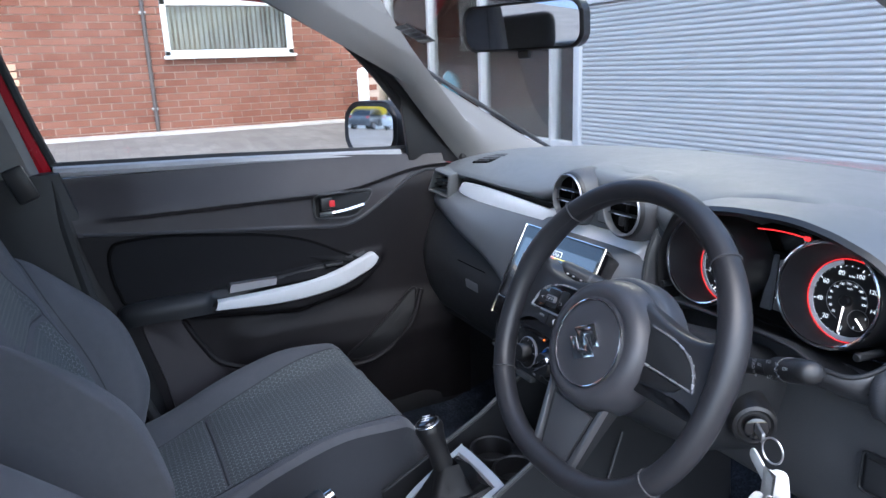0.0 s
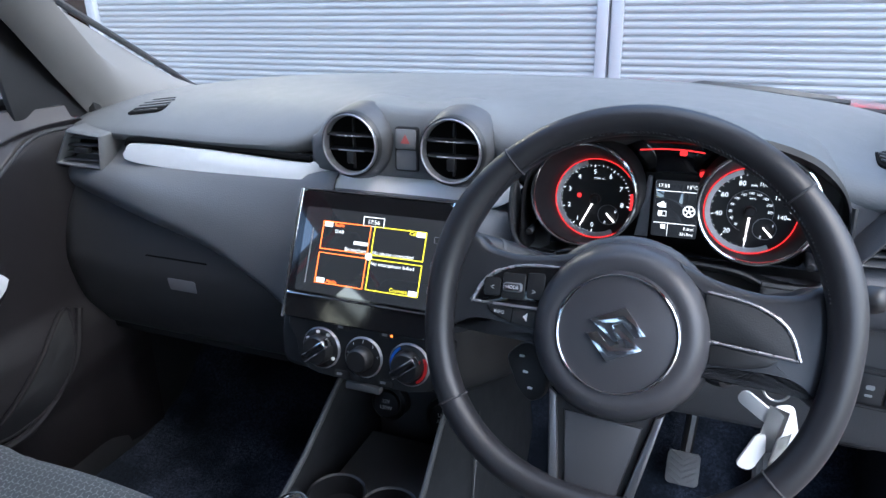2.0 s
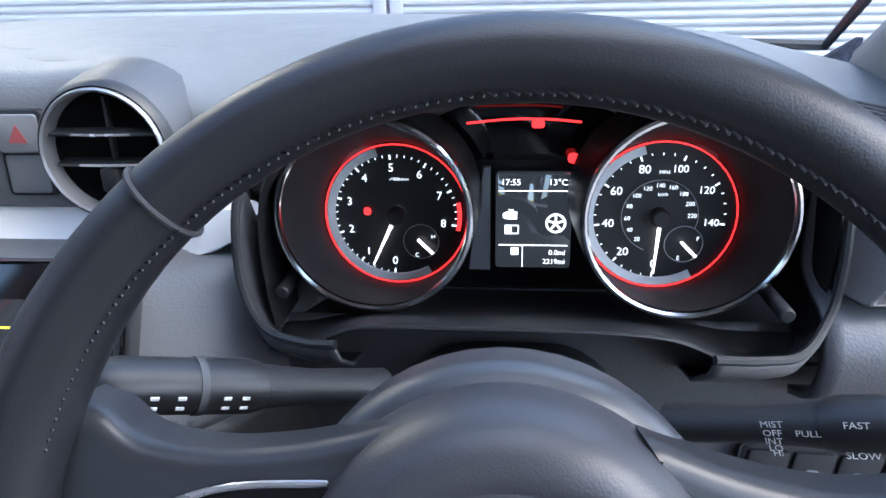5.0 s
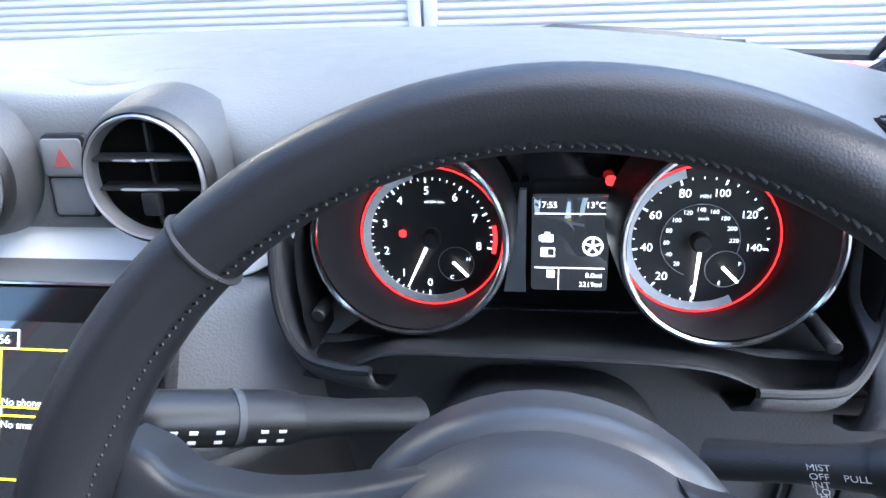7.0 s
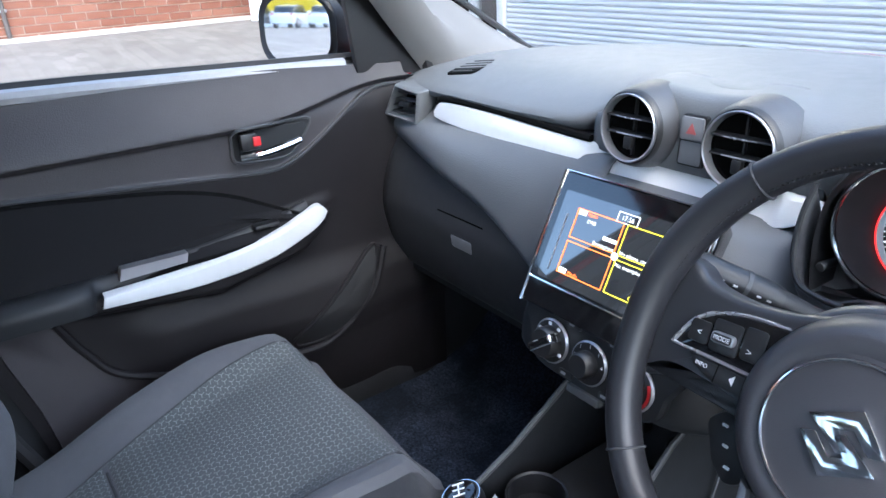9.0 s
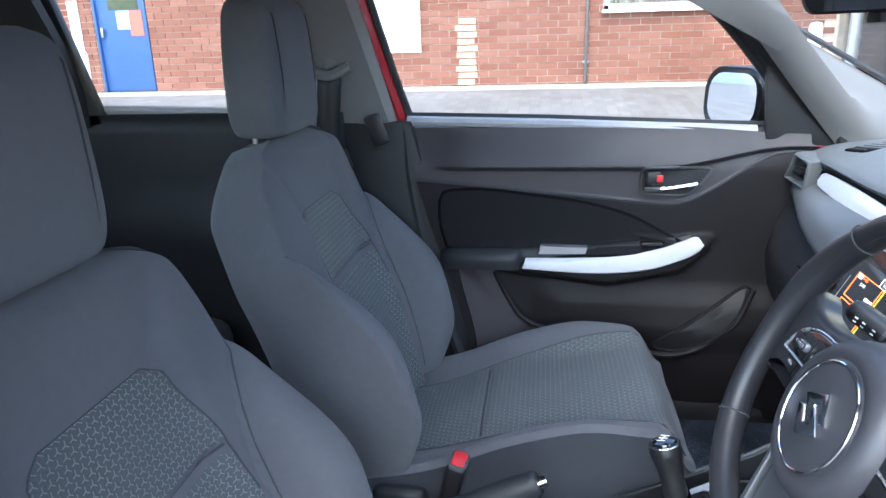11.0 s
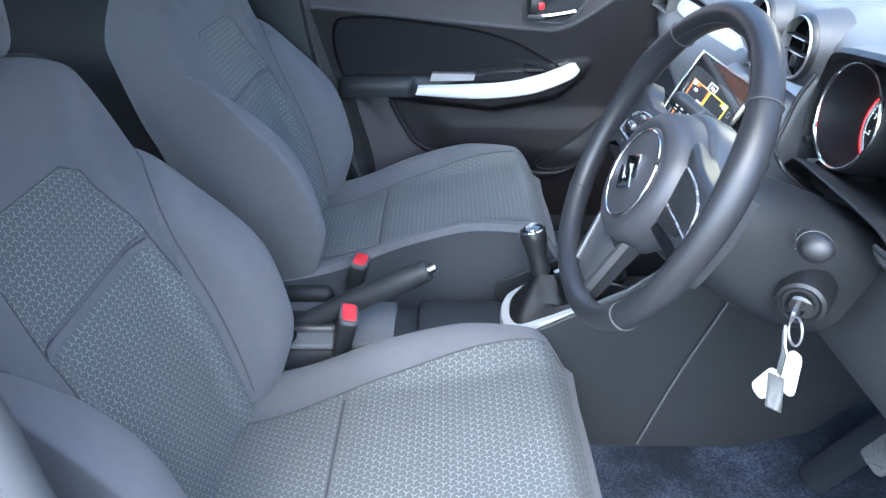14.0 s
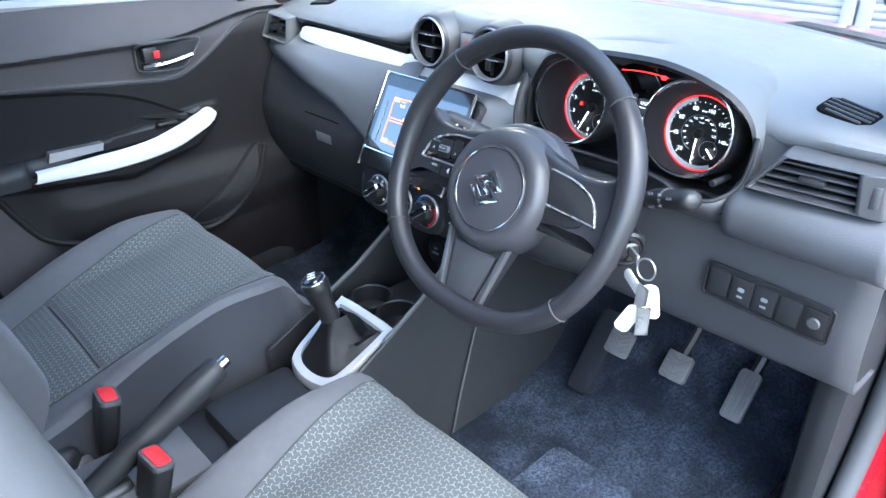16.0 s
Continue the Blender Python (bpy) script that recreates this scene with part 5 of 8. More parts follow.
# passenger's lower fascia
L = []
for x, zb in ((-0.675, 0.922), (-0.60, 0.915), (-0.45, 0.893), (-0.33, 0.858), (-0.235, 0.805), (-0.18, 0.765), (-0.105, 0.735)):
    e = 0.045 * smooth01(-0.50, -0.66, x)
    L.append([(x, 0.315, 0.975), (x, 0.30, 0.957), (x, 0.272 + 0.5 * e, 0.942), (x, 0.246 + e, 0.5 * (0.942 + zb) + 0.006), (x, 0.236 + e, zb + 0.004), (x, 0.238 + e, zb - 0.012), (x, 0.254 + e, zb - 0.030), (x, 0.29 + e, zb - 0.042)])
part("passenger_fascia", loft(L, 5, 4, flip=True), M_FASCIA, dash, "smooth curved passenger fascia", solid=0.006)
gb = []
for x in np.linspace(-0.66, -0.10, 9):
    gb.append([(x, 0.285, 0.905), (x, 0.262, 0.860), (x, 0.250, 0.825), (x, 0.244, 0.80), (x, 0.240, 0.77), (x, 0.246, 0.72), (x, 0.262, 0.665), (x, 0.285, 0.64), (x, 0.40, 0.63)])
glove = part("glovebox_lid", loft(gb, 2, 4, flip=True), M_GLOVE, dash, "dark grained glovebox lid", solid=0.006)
part("latch", prismed(rounded(0.062, 0.026, 0.006), 0, 0.012, facing(-0.392, 0.246, 0.758, -6), 0.004), M_SATIN, glove, "grey glovebox latch")
part("lid_groove", prismed(rounded(0.13, 0.007, 0.003), 0, 0.003, facing(-0.40, 0.241, 0.800, -6), 0.001), M_VOID, glove)
part("under_tray", boxed((-0.38, 0.47, 0.635), (0.56, 0.4, 0.015)), M_DARK, dash)

# silver strip
tp = spline([(-0.497, 0.274, 0.972), (-0.478, 0.276, 0.983), (-0.35, 0.279, 0.982), (-0.17, 0.279, 0.974), (-0.05, 0.279, 0.972), (0.08, 0.276, 0.968), (0.14, 0.270, 0.970), (0.168, 0.267, 0.970), (0.176, 0.266, 0.965)], 6)
lw = spline([(-0.504, 0.272, 0.962), (-0.488, 0.272, 0.951), (-0.36, 0.271, 0.941), (-0.20, 0.270, 0.928), (-0.05, 0.268, 0.922), (0.08, 0.266, 0.922), (0.135, 0.262, 0.935), (0.165, 0.262, 0.950), (0.175, 0.263, 0.958)], 6)
rws = []
for s, d in ((0.0, 0.012), (0.0, 0.0), (0.07, -0.0035), (0.5, -0.0045), (0.93, -0.0035), (1.0, 0.0), (1.0, 0.012)):
    rws.append([(a[0] + (b[0] - a[0]) * s, a[1] + (b[1] - a[1]) * s + d + 0.024 * (1 - s) * (smooth01(-0.15, -0.115, a[0]) - smooth01(0.115, 0.14, a[0])), a[2] + (b[2] - a[2]) * s) for a, b in zip(tp, lw)])
# near-black bar drawn as the shade below the pad's overhanging lip
lip_gap = [(x, y + 0.002, z + 0.0045) for x, y, z in tp if x < -0.13]
part("lip_gap", tubed(lip_gap, 0.0058, 8), M_VOID, dash, "black bar put in for the shade under the lip of the pad")
part("trim_strip", sheet(rws, flip=True), M_SILVER, dash, "satin silver trim strip")

# raised housing of the two middle vents
hs = []
for x, zt in ((-0.155, 1.006), (-0.125, 1.035), (-0.075, 1.050), (0.0, 1.046), (0.075, 1.050), (0.125, 1.036), (0.155, 1.006)):
    hs.append([(x * 0.98 + 0.01, 0.36, zt + 0.008), (x + 0.01, 0.318, zt + 0.004), (x + 0.01, 0.300, zt - 0.004), (x + 0.01, 0.292, 1.005), (x + 0.01, 0.290, 0.972), (x + 0.01, 0.296, 0.962)])
part("vent_housing", loft(hs, 5, 4, flip=True), M_DASH, dash, "raised housing round the middle vents", solid=0.006)
hz = part("switch_panel", prismed(rounded(0.036, 0.062, 0.005), -0.04, 0.002, facing(0.008, 0.284, 1.002, 6), 0.003), M_BLACK, dash)
b1 = part("hazard_button", prismed(rounded(0.031, 0.027, 0.003), 0.002, 0.004, facing(0.008, 0.284, 1.0165, 6) @ Matrix.Translation((0, 0, 0)), 0.0015), surface("switch_grey", (0.20, 0.205, 0.215), 0.4), hz, "grey hazard button")
tri = prismed([(-0.007, -0.005), (0.007, -0.005), (0, 0.008)], 0.0042, 0.0046, facing(0.008, 0.284, 1.0155, 6))
part("hazard_mark", tri, surface("faded_red_print", (0.42, 0.10, 0.10), 0.5), hz, "red triangle")
part("blank_button", prismed(rounded(0.031, 0.028, 0.003), 0.002, 0.004, facing(0.008, 0.284, 0.9875, 6), 0.0015), surface("switch_grey_low", (0.17, 0.175, 0.185), 0.4), hz)


def round_vent(x, y, z):
    v = thing("air_vent", "round black air vent with a dark chrome ring", "air vent", (x, y, z), "round dash vents")
    f = pose(0, 0, 0, 86)
    part("surround", lathed([(0.0480, -0.03), (0.0476, -0.010), (0.0462, -0.003), (0.0435, 0.0005), (0.0415, -0.004)], 44, f), M_BLACK, v, "black rolled rim")
    # darker than the dash it belongs to: shade on the collar is in the colour
    part("collar", lathed([(0.0555, -0.052), (0.0525, -0.030), (0.0495, -0.013), (0.0470, -0.007)], 44, f), M_MID, v, "collar that rises to the vent, its grey darkened for shade")
    part("ring", lathed([(0.0422, -0.006), (0.0424, 0.001), (0.0412, 0.0030), (0.0396, 0.002), (0.0385, -0.010)], 44, f), M_SATIN, v, "dark chrome ring")
    part("duct", lathed([(0.0395, -0.006), (0.0385, -0.016), (0.0, -0.018)], 36, f), M_VOID, v, "black hollow")
    for zz in (0.012, -0.009):
        part("slat", boxed((0, zz, -0.008), (0.078 - 0.6 * abs(zz), 0.0024, 0.012), f @ pose(0, 0, 0, 10), 0.001), M_DARK, v)
    for zz in (0.012, -0.009):
        part("slat_edge", tubed([tuple(f @ pose(0, 0, 0, 10) @ Vector((q * (0.0385 - 0.3 * abs(zz)), zz, -0.0018 - 0.003 * q * q))) for q in (-1, -0.5, 0, 0.5, 1)], 0.0010, 6), M_LINE, v, "bright slat edge")
    part("slat", boxed((0, 0, -0.013), (0.0026, 0.07, 0.006), f, 0.001), M_BLACK, v)
    part("tab", boxed((0.0, -0.018, -0.004), (0.012, 0.016, 0.008), f, 0.002), M_BLACK, v)
    return v


rv = round_vent(-0.066, 0.257, 1.010)
copy_thing(rv, pose(0.086, 0.251, 1.012))


def side_vent(pts, y, label, turn, tab_side, grow=1.0):
    n = len(pts)
    cx, cz = sum(p[0] for p in pts) / n, sum(p[1] for p in pts) / n
    v = thing("side_vent", label, "air vent", (cx, y, cz), "side dash vents")
    loc = [(px - cx, pz - cz) for px, pz in pts]
    f = pose(0, 0, 0, 0, 0, turn) @ pose(0, 0, 0, 90)
    bm = bmesh.new()
    rings = [[bm.verts.new((px * s + (0.022 if tab_side > 0 and px > 0.03 and s > 1.08 else 0), pz * s, d)) for px, pz in loc] for s, d in ((1 + 0.40 * grow, -0.05), (1 + 0.38 * grow, -0.012), (1 + 0.28 * grow, 0.002), (1.07, 0.006), (1.0, 0.002), (0.97, -0.03))]
    for a, b in zip(rings, rings[1:]):
        for j in range(n):
            bm.faces.new((a[j], a[(j + 1) % n], b[(j + 1) % n], b[j]))
    bmesh.ops.recalc_face_normals(bm, faces=bm.faces)
    bmesh.ops.transform(bm, matrix=f, verts=bm.verts)
    part("surround", bm, M_DASH if tab_side < 0 else M_MID, v, bevel=0.002)
    part("duct", prismed([(px * 1.1, pz * 1.1) for px, pz in loc], -0.034, -0.03, f), M_VOID, v, "black hollow")
    lo, hi = min(p[1] for p in loc), max(p[1] for p in loc)
    for k in range(4):
        zz = lo + (hi - lo) * (k + 0.7) / 4.4
        cut = []
        for j in range(n):
            a, b = loc[j], loc[(j + 1) % n]
            if (a[1] - zz) * (b[1] - zz) < 0:
                cut.append(a[0] + (b[0] - a[0]) * (zz - a[1]) / (b[1] - a[1]))
        if len(cut) >= 2:
            part("slat", boxed(((min(cut) + max(cut)) / 2, zz, -0.012), (max(cut) - min(cut), 0.0024, 0.016), f, 0.001), M_SEAL, v)
    part("tab", boxed((0.0, (lo + hi) / 2, -0.002), (0.03, 0.009, 0.012), f, 0.003), M_DARK, v)
    if tab_side > 0:
        part("thumb_wheel", boxed((tab_side * (max(p[0] for p in loc) * 1.08 + 0.012), (lo + hi) / 2, 0.003), (0.010, (hi - lo) * 0.6, 0.006), f, 0.003), M_MID, v)
    return v


side_vent([(-0.638, 0.945), (-0.554, 0.939), (-0.544, 0.989), (-0.604, 0.995)], 0.262, "dark slatted air vent at the passenger end of the dash", 4, -1, 0.8)
side_vent([(0.558, 0.934), (0.592, 0.978), (0.668, 0.978), (0.674, 0.933)], 0.222, "dark slatted air vent at the driver end of the dash", 5, 1, 0.45)


def demister(a, b, side, label, width=0.085):
    """A slatted slot from a to b; side: the way across it, along the dash's skin."""
    a, b = Vector(a), Vector(b)
    d, c = b - a, (a + b) / 2
    ux = d.normalized()
    uy = (Vector(side) - ux * ux.dot(Vector(side))).normalized()
    f = Matrix((ux, uy, ux.cross(uy))).transposed().to_4x4()
    v = thing("demister_grille", label, "vent grille", c, "demister grilles")
    part("recess", prismed(rounded(d.length, width, 0.012), -0.012, 0.002, f, 0.001), M_VOID, v, "black recess")
    for k in range(5):
        part("slat", boxed((0, width * (k - 2) * 0.19, 0.003), (d.length - (0.022 if abs(k - 2) == 2 else 0.007), 0.0034, 0.0026), f, 0.0006), M_MID, v)
    return v


demister((-0.545, 0.360, 1.0225), (-0.480, 0.374, 1.0290), (-0.1, 1, 0.14), "slatted black side demister grille on the dash top")
demister((0.574, 0.354, 1.0132), (0.638, 0.354, 0.9995), (0.0, 1, 0.07), "slatted black side demister grille on the dash top", 0.066)
part("sun_sensor", lathed([(0, 0.004), (0.012, 0.003), (0.014, 0.0)], 16, Matrix.Translation((0.52, 0.6, 1.027))), M_BLACK, dash)

# driver's end of the fascia
D = []
for x in (0.535, 0.56, 0.60, 0.65, 0.70, 0.725):
    D.append([(x, 0.290, 0.986), (x, 0.274, 0.982), (x, 0.272, 0.965), (x, 0.262, 0.930), (x, 0.226, 0.916), (x, 0.212, 0.895), (x, 0.220, 0.868), (x, 0.246, 0.852)])
part("driver_fascia", loft(D, 2, 4, flip=True), M_FASCIASHEEN, dash, "curved driver-side fascia", solid=0.006)
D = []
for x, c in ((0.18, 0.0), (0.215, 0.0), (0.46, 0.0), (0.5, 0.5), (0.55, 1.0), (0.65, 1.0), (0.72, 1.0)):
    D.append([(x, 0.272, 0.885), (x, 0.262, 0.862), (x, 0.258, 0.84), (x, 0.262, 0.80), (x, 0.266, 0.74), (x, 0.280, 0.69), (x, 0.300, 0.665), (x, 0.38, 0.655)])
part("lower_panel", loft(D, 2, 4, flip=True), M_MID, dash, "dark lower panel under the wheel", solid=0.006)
sw = part("switch_bank", prismed(rounded(0.165, 0.048, 0.006), -0.006, 0.004, facing(0.597, 0.253, 0.771, -2) @ pose(0, 0, 0, 0, 0, -2.5), 0.002), M_BLACK, dash, "row of small driver switches")
ring = [tuple(facing(0.597, 0.253, 0.771, -2) @ pose(0, 0, 0, 0, 0, -2.5) @ Vector((q[0], q[1], 0.004))) for q in rounded(0.169, 0.052, 0.006)]
part("frame", tubed(ring + ring[:2], 0.0018, 6), M_DARK, sw, "raised grey frame round the switches")
for k in range(5):
    fk = facing(0.597, 0.253, 0.771, -2) @ pose(0, 0, 0, 0, 0, -2.5) @ Matrix.Translation((-0.064 + 0.032 * k, 0, 0))
    part("switch", prismed(rounded(0.029, 0.040, 0.003), 0.004, 0.007, fk, 0.0012), M_DARK if k < 4 else M_BLACK, sw)
    if k in (1, 2):
        part("mark", prismed(rounded(0.009, 0.006, 0.002), 0.0072, 0.0078, fk @ Matrix.Translation((0, 0.003, 0))), M_PIPE, sw, "pale printed mark")
        part("mark", prismed(rounded(0.008, 0.003, 0.001), 0.0072, 0.0078, fk @ Matrix.Translation((0, -0.008, 0))), M_PIPE, sw, "pale printed mark")
    if k == 4:
        part("knob", lathed([(0, 0.011), (0.007, 0.010), (0.009, 0.006)], 18, fk), M_MID, sw, "small mirror adjuster knob")
part("bonnet_release", prismed(rounded(0.06, 0.02, 0.006), 0, 0.010, facing(0.598, 0.310, 0.662, -22), 0.004), M_BLACK, dash, "black bonnet release lever")

# ---- instrument cluster ----
cl = thing("instrument_cluster", "lit twin-dial instrument cluster with chrome rings", "instrument cluster", (0.36, 0.29, 0.96))
CO = Matrix.Translation((-0.36, -0.29, -0.96))


def cl_part(name, bm, material, label="", parent=None, **kw):
    if isinstance(bm, bmesh.types.BMesh):
        bmesh.ops.transform(bm, matrix=CO, verts=bm.verts)
    else:
        bm.transform(CO)
    return part(name, bm, material, parent or cl, label, **kw)


# hood: an arch over the dials
arch_pts = [(0.186, 0.890), (0.182, 0.95), (0.192, 1.0), (0.228, 1.045), (0.30, 1.059), (0.36, 1.063), (0.43, 1.061), (0.50, 1.041), (0.538, 1.0), (0.546, 0.95), (0.542, 0.890)]
AR = spline(arch_pts, 5)
loops = []
for y, s, dz in ((0.50, 0.95, -0.10), (0.44, 0.97, -0.04), (0.38, 0.99, -0.008), (0.33, 1.0, 0.0), (0.27, 1.0, 0.0), (0.228, 0.995, -0.002), (0.222, 0.984, -0.006), (0.228, 0.972, -0.011), (0.32, 0.95, -0.02)):
    loops.append([(0.362 + (x - 0.362) * s, y + 0.016 * smooth01(0.12, 0.18, abs(x - 0.362)) * (1 if y < 0.3 else 0), 0.94 + (z - 0.94) * s + dz * smooth01(0.98, 1.03, z)) for x, z in AR])
cl_part("hood", sheet(loops[:6]), M_DASH, "dark grained hood over the dials")
cl_part("hood_lining", sheet(loops[5:]), M_BLACK, "black lining of the hood")
cl_part("back_panel", boxed((0.362, 0.338, 0.950), (0.31, 0.01, 0.15), bevel=0.01), M_BLACK)
cl_part("smoked_panel", prismed(rounded(0.13, 0.06, 0.008), 0, 0.004, facing(0.362, 0.326, 1.015, 0), 0.001), M_GLOSS, "glossy black panel between the dials")
# shelf below the dials
sh = []
for x, zl, yl in ((0.186, 0.884, 0.222), (0.205, 0.888, 0.214), (0.232, 0.906, 0.206), (0.256, 0.9165, 0.202), (0.31, 0.9185, 0.200), (0.362, 0.9185, 0.200), (0.41, 0.9175, 0.200), (0.445, 0.912, 0.203), (0.472, 0.899, 0.207), (0.495, 0.886, 0.214), (0.542, 0.884, 0.224)):
    sh.append([(x, 0.335, 0.872), (x, 0.30, 0.878), (x, 0.26, 0.882 + 0.35 * (zl - 0.884)), (x, yl + 0.022, zl - 0.006), (x, yl + 0.004, zl), (x, yl, zl - 0.0005), (x, yl + 0.003, zl - 0.004), (x, yl + 0.03, zl - 0.018)])
cl_part("lower_shelf", loft(sh, 4, 3, flip=True), M_DARK, "dark shelf with a bowed lip under the dials")
for edge in ([(0.178, 0.240, 1.0), (0.176, 0.226, 0.970), (0.179, 0.216, 0.935), (0.195, 0.202, 0.914), (0.22, 0.192, 0.911), (0.243, 0.188, 0.912)], [(0.465, 0.187, 0.909), (0.495, 0.192, 0.906), (0.52, 0.201, 0.906), (0.540, 0.222, 0.922), (0.546, 0.232, 0.95), (0.546, 0.240, 0.985)]):
    run = spline(edge, 5)
    cl_part("surround_edge", tubed(run, 0.0030, 8), M_DARK, "satin dark grey edge of the cluster surround")
    cl_part("surround_panel", sheet([[(x, y + 0.001, z - 0.002) for x, y, z in run], [(x, y + 0.010, z - 0.016) for x, y, z in run], [(x, min(0.262, y + 0.04), z - 0.04) for x, y, z in run], [(x, 0.272, z - 0.055) for x, y, z in run]]), M_MID, "dark grey panel round the cluster", solid=0.003)
for x, y, z in ((0.196, 0.237, 0.920), (0.512, 0.214, 0.923)):
    cl_part("trip_knob", tubed([(x, y + 0.045, z - 0.004), (x, y + 0.001, z), (x, y, z)], [0.0048, 0.0048, 0.0038], 14), M_DARK, "black trip reset stalk")


def dial(cx, cy, cz, sx, numbers, sweep, sub, extra, at=0.0):
    """A dial: face, numerals, ticks, needle, sunk in a cone under a chrome ring. sx: the way the ring leans."""
    F = facing(cx, cy, cz, 6)
    face = cl_part("dial_face", lathed([(0.0, 0.0), (0.0525, 0.0)], 56, F), surface("dial_black", (0.008, 0.008, 0.009), 0.5, relief=0), "black dial face")
    rings = []
    for r, h, ox in ((0.0525, 0.0, 0.0), (0.0530, 0.006, 0.1), (0.0555, 0.025, 0.45), (0.0590, 0.047, 0.85), (0.0608, 0.055, 1.0)):
        rings.append([tuple(F @ Vector((sx * 0.006 * ox + r * math.cos(2 * math.pi * k / 64), 0.014 * ox + r * math.sin(2 * math.pi * k / 64), h))) for k in range(64)])
    cl_part("bezel_cone", sheet(rings, closed_u=True), surface("cone_black", (0.010, 0.010, 0.012), 0.5, relief=0, spec=0.3), "black sloping bezel", parent=None)
    cr = [tuple(F @ Vector((sx * 0.006 + 0.0622 * math.cos(2 * math.pi * k / 72), 0.014 + 0.0622 * math.sin(2 * math.pi * k / 72), 0.0555))) for k in range(72)]
    cl_part("chrome_ring", tubed(cr, 0.0024, 8, True), M_CHROME, "bright chrome ring")
    outer = []
    for r, h in ((0.0630, 0.0555), (0.0645, 0.053), (0.0655, 0.040), (0.067, -0.01)):
        outer.append([tuple(F @ Vector((sx * 0.006 + r * math.cos(2 * math.pi * k / 64), 0.013 + r * math.sin(2 * math.pi * k / 64), h))) for k in range(64)])
    cl_part("ring_wall", sheet(outer, closed_u=True), M_BLACK)
    cl_part("red_ring", band(0.0507, 0.0517, 0, 360, 0.0012, 0.002, F), G_RED, "lit red ring", face)
    cl_part("white_ring", band(0.0442, 0.0500, 105, 300, 0.001, 0.0018, F), surface("ring_silver", (0.72, 0.73, 0.75), 0.35, metal=0.15, relief=0), "silver dial ring", face)
    a0, a1 = sweep
    steps = len(numbers) - 1
    bm = bmesh.new()
    for k in range(steps * sub + 1):
        a = radians(a0 + (a1 - a0) * k / (steps * sub))
        big = k % sub == 0
        r0, r1 = (0.0405, 0.0438) if big else (0.0422, 0.0438)
        box(bm, ((r0 + r1) / 2, 0, 0.002), (r1 - r0, 0.0011 if big else 0.0005, 0.0006), F @ pose(0, 0, 0, 0, 0, math.degrees(a)))
    cl_part("ticks", bm, G_WHITE, "white tick marks", face, smooth=False)
    for k, n in enumerate(numbers):
        a = radians(a0 + (a1 - a0) * k / steps)
        cl_part("numeral", words(n, 0.0082 if len(n) < 3 else 0.0072, F @ Matrix.Translation((0.0345 * math.cos(a), 0.0345 * math.sin(a), 0.0022))), G_WHITE, "", face, smooth=False)
    extra(F, face)
    na = radians(a0 + (a1 - a0) * at / steps)
    tip, tail = Vector((0.040 * math.cos(na), 0.040 * math.sin(na), 0.006)), Vector((-0.004 * math.cos(na), -0.004 * math.sin(na), 0.006))
    cl_part("needle", tubed([tuple(F @ tail), tuple(F @ tip)], [0.0016, 0.0006], 6), G_NEEDLE, "lit white needle", face)
    cl_part("needle_hub", lathed([(0.0068, 0.001), (0.0068, 0.007), (0.005, 0.009), (0, 0.009)], 24, F), M_BLACK, "", face)


def tach_extra(F, face):
    S2 = F @ Matrix.Translation((0.0175, -0.0195, 0.002))
    cl_part("small_gauge", band(0.0125, 0.0131, 0, 360, 0, 0.0005, S2), M_GREYPRINT, "coolant gauge", face)
    cl_part("small_needle", tubed([tuple(S2 @ Vector((-0.002, 0.002, 0.002))), tuple(S2 @ Vector((0.0085, -0.0085, 0.002)))], 0.0011, 6), G_NEEDLE, "", face)
    for ch, x, y in (("H", 0.009, 0.004), ("C", -0.003, -0.010)):
        cl_part("numeral", words(ch, 0.0042, S2 @ Matrix.Translation((x, y, 0.001))), G_WHITE, "", face, smooth=False)
    cl_part("numeral", words("x1000r/min", 0.0030, F @ Matrix.Translation((0.003, 0.0265, 0.0022))), G_WHITE, "", face, smooth=False)
    cl_part("seat_belt_lamp", prismed(rounded(0.0052, 0.0055, 0.002), 0.0022, 0.0027, F @ Matrix.Translation((-0.0205, 0.003, 0))), G_RED, "lit red warning lamp", face)
    cl_part("red_zone", band(0.0442, 0.0472, -14, 12, 0.0021, 0.0026, F), G_RED, "red rev limit zone", face)


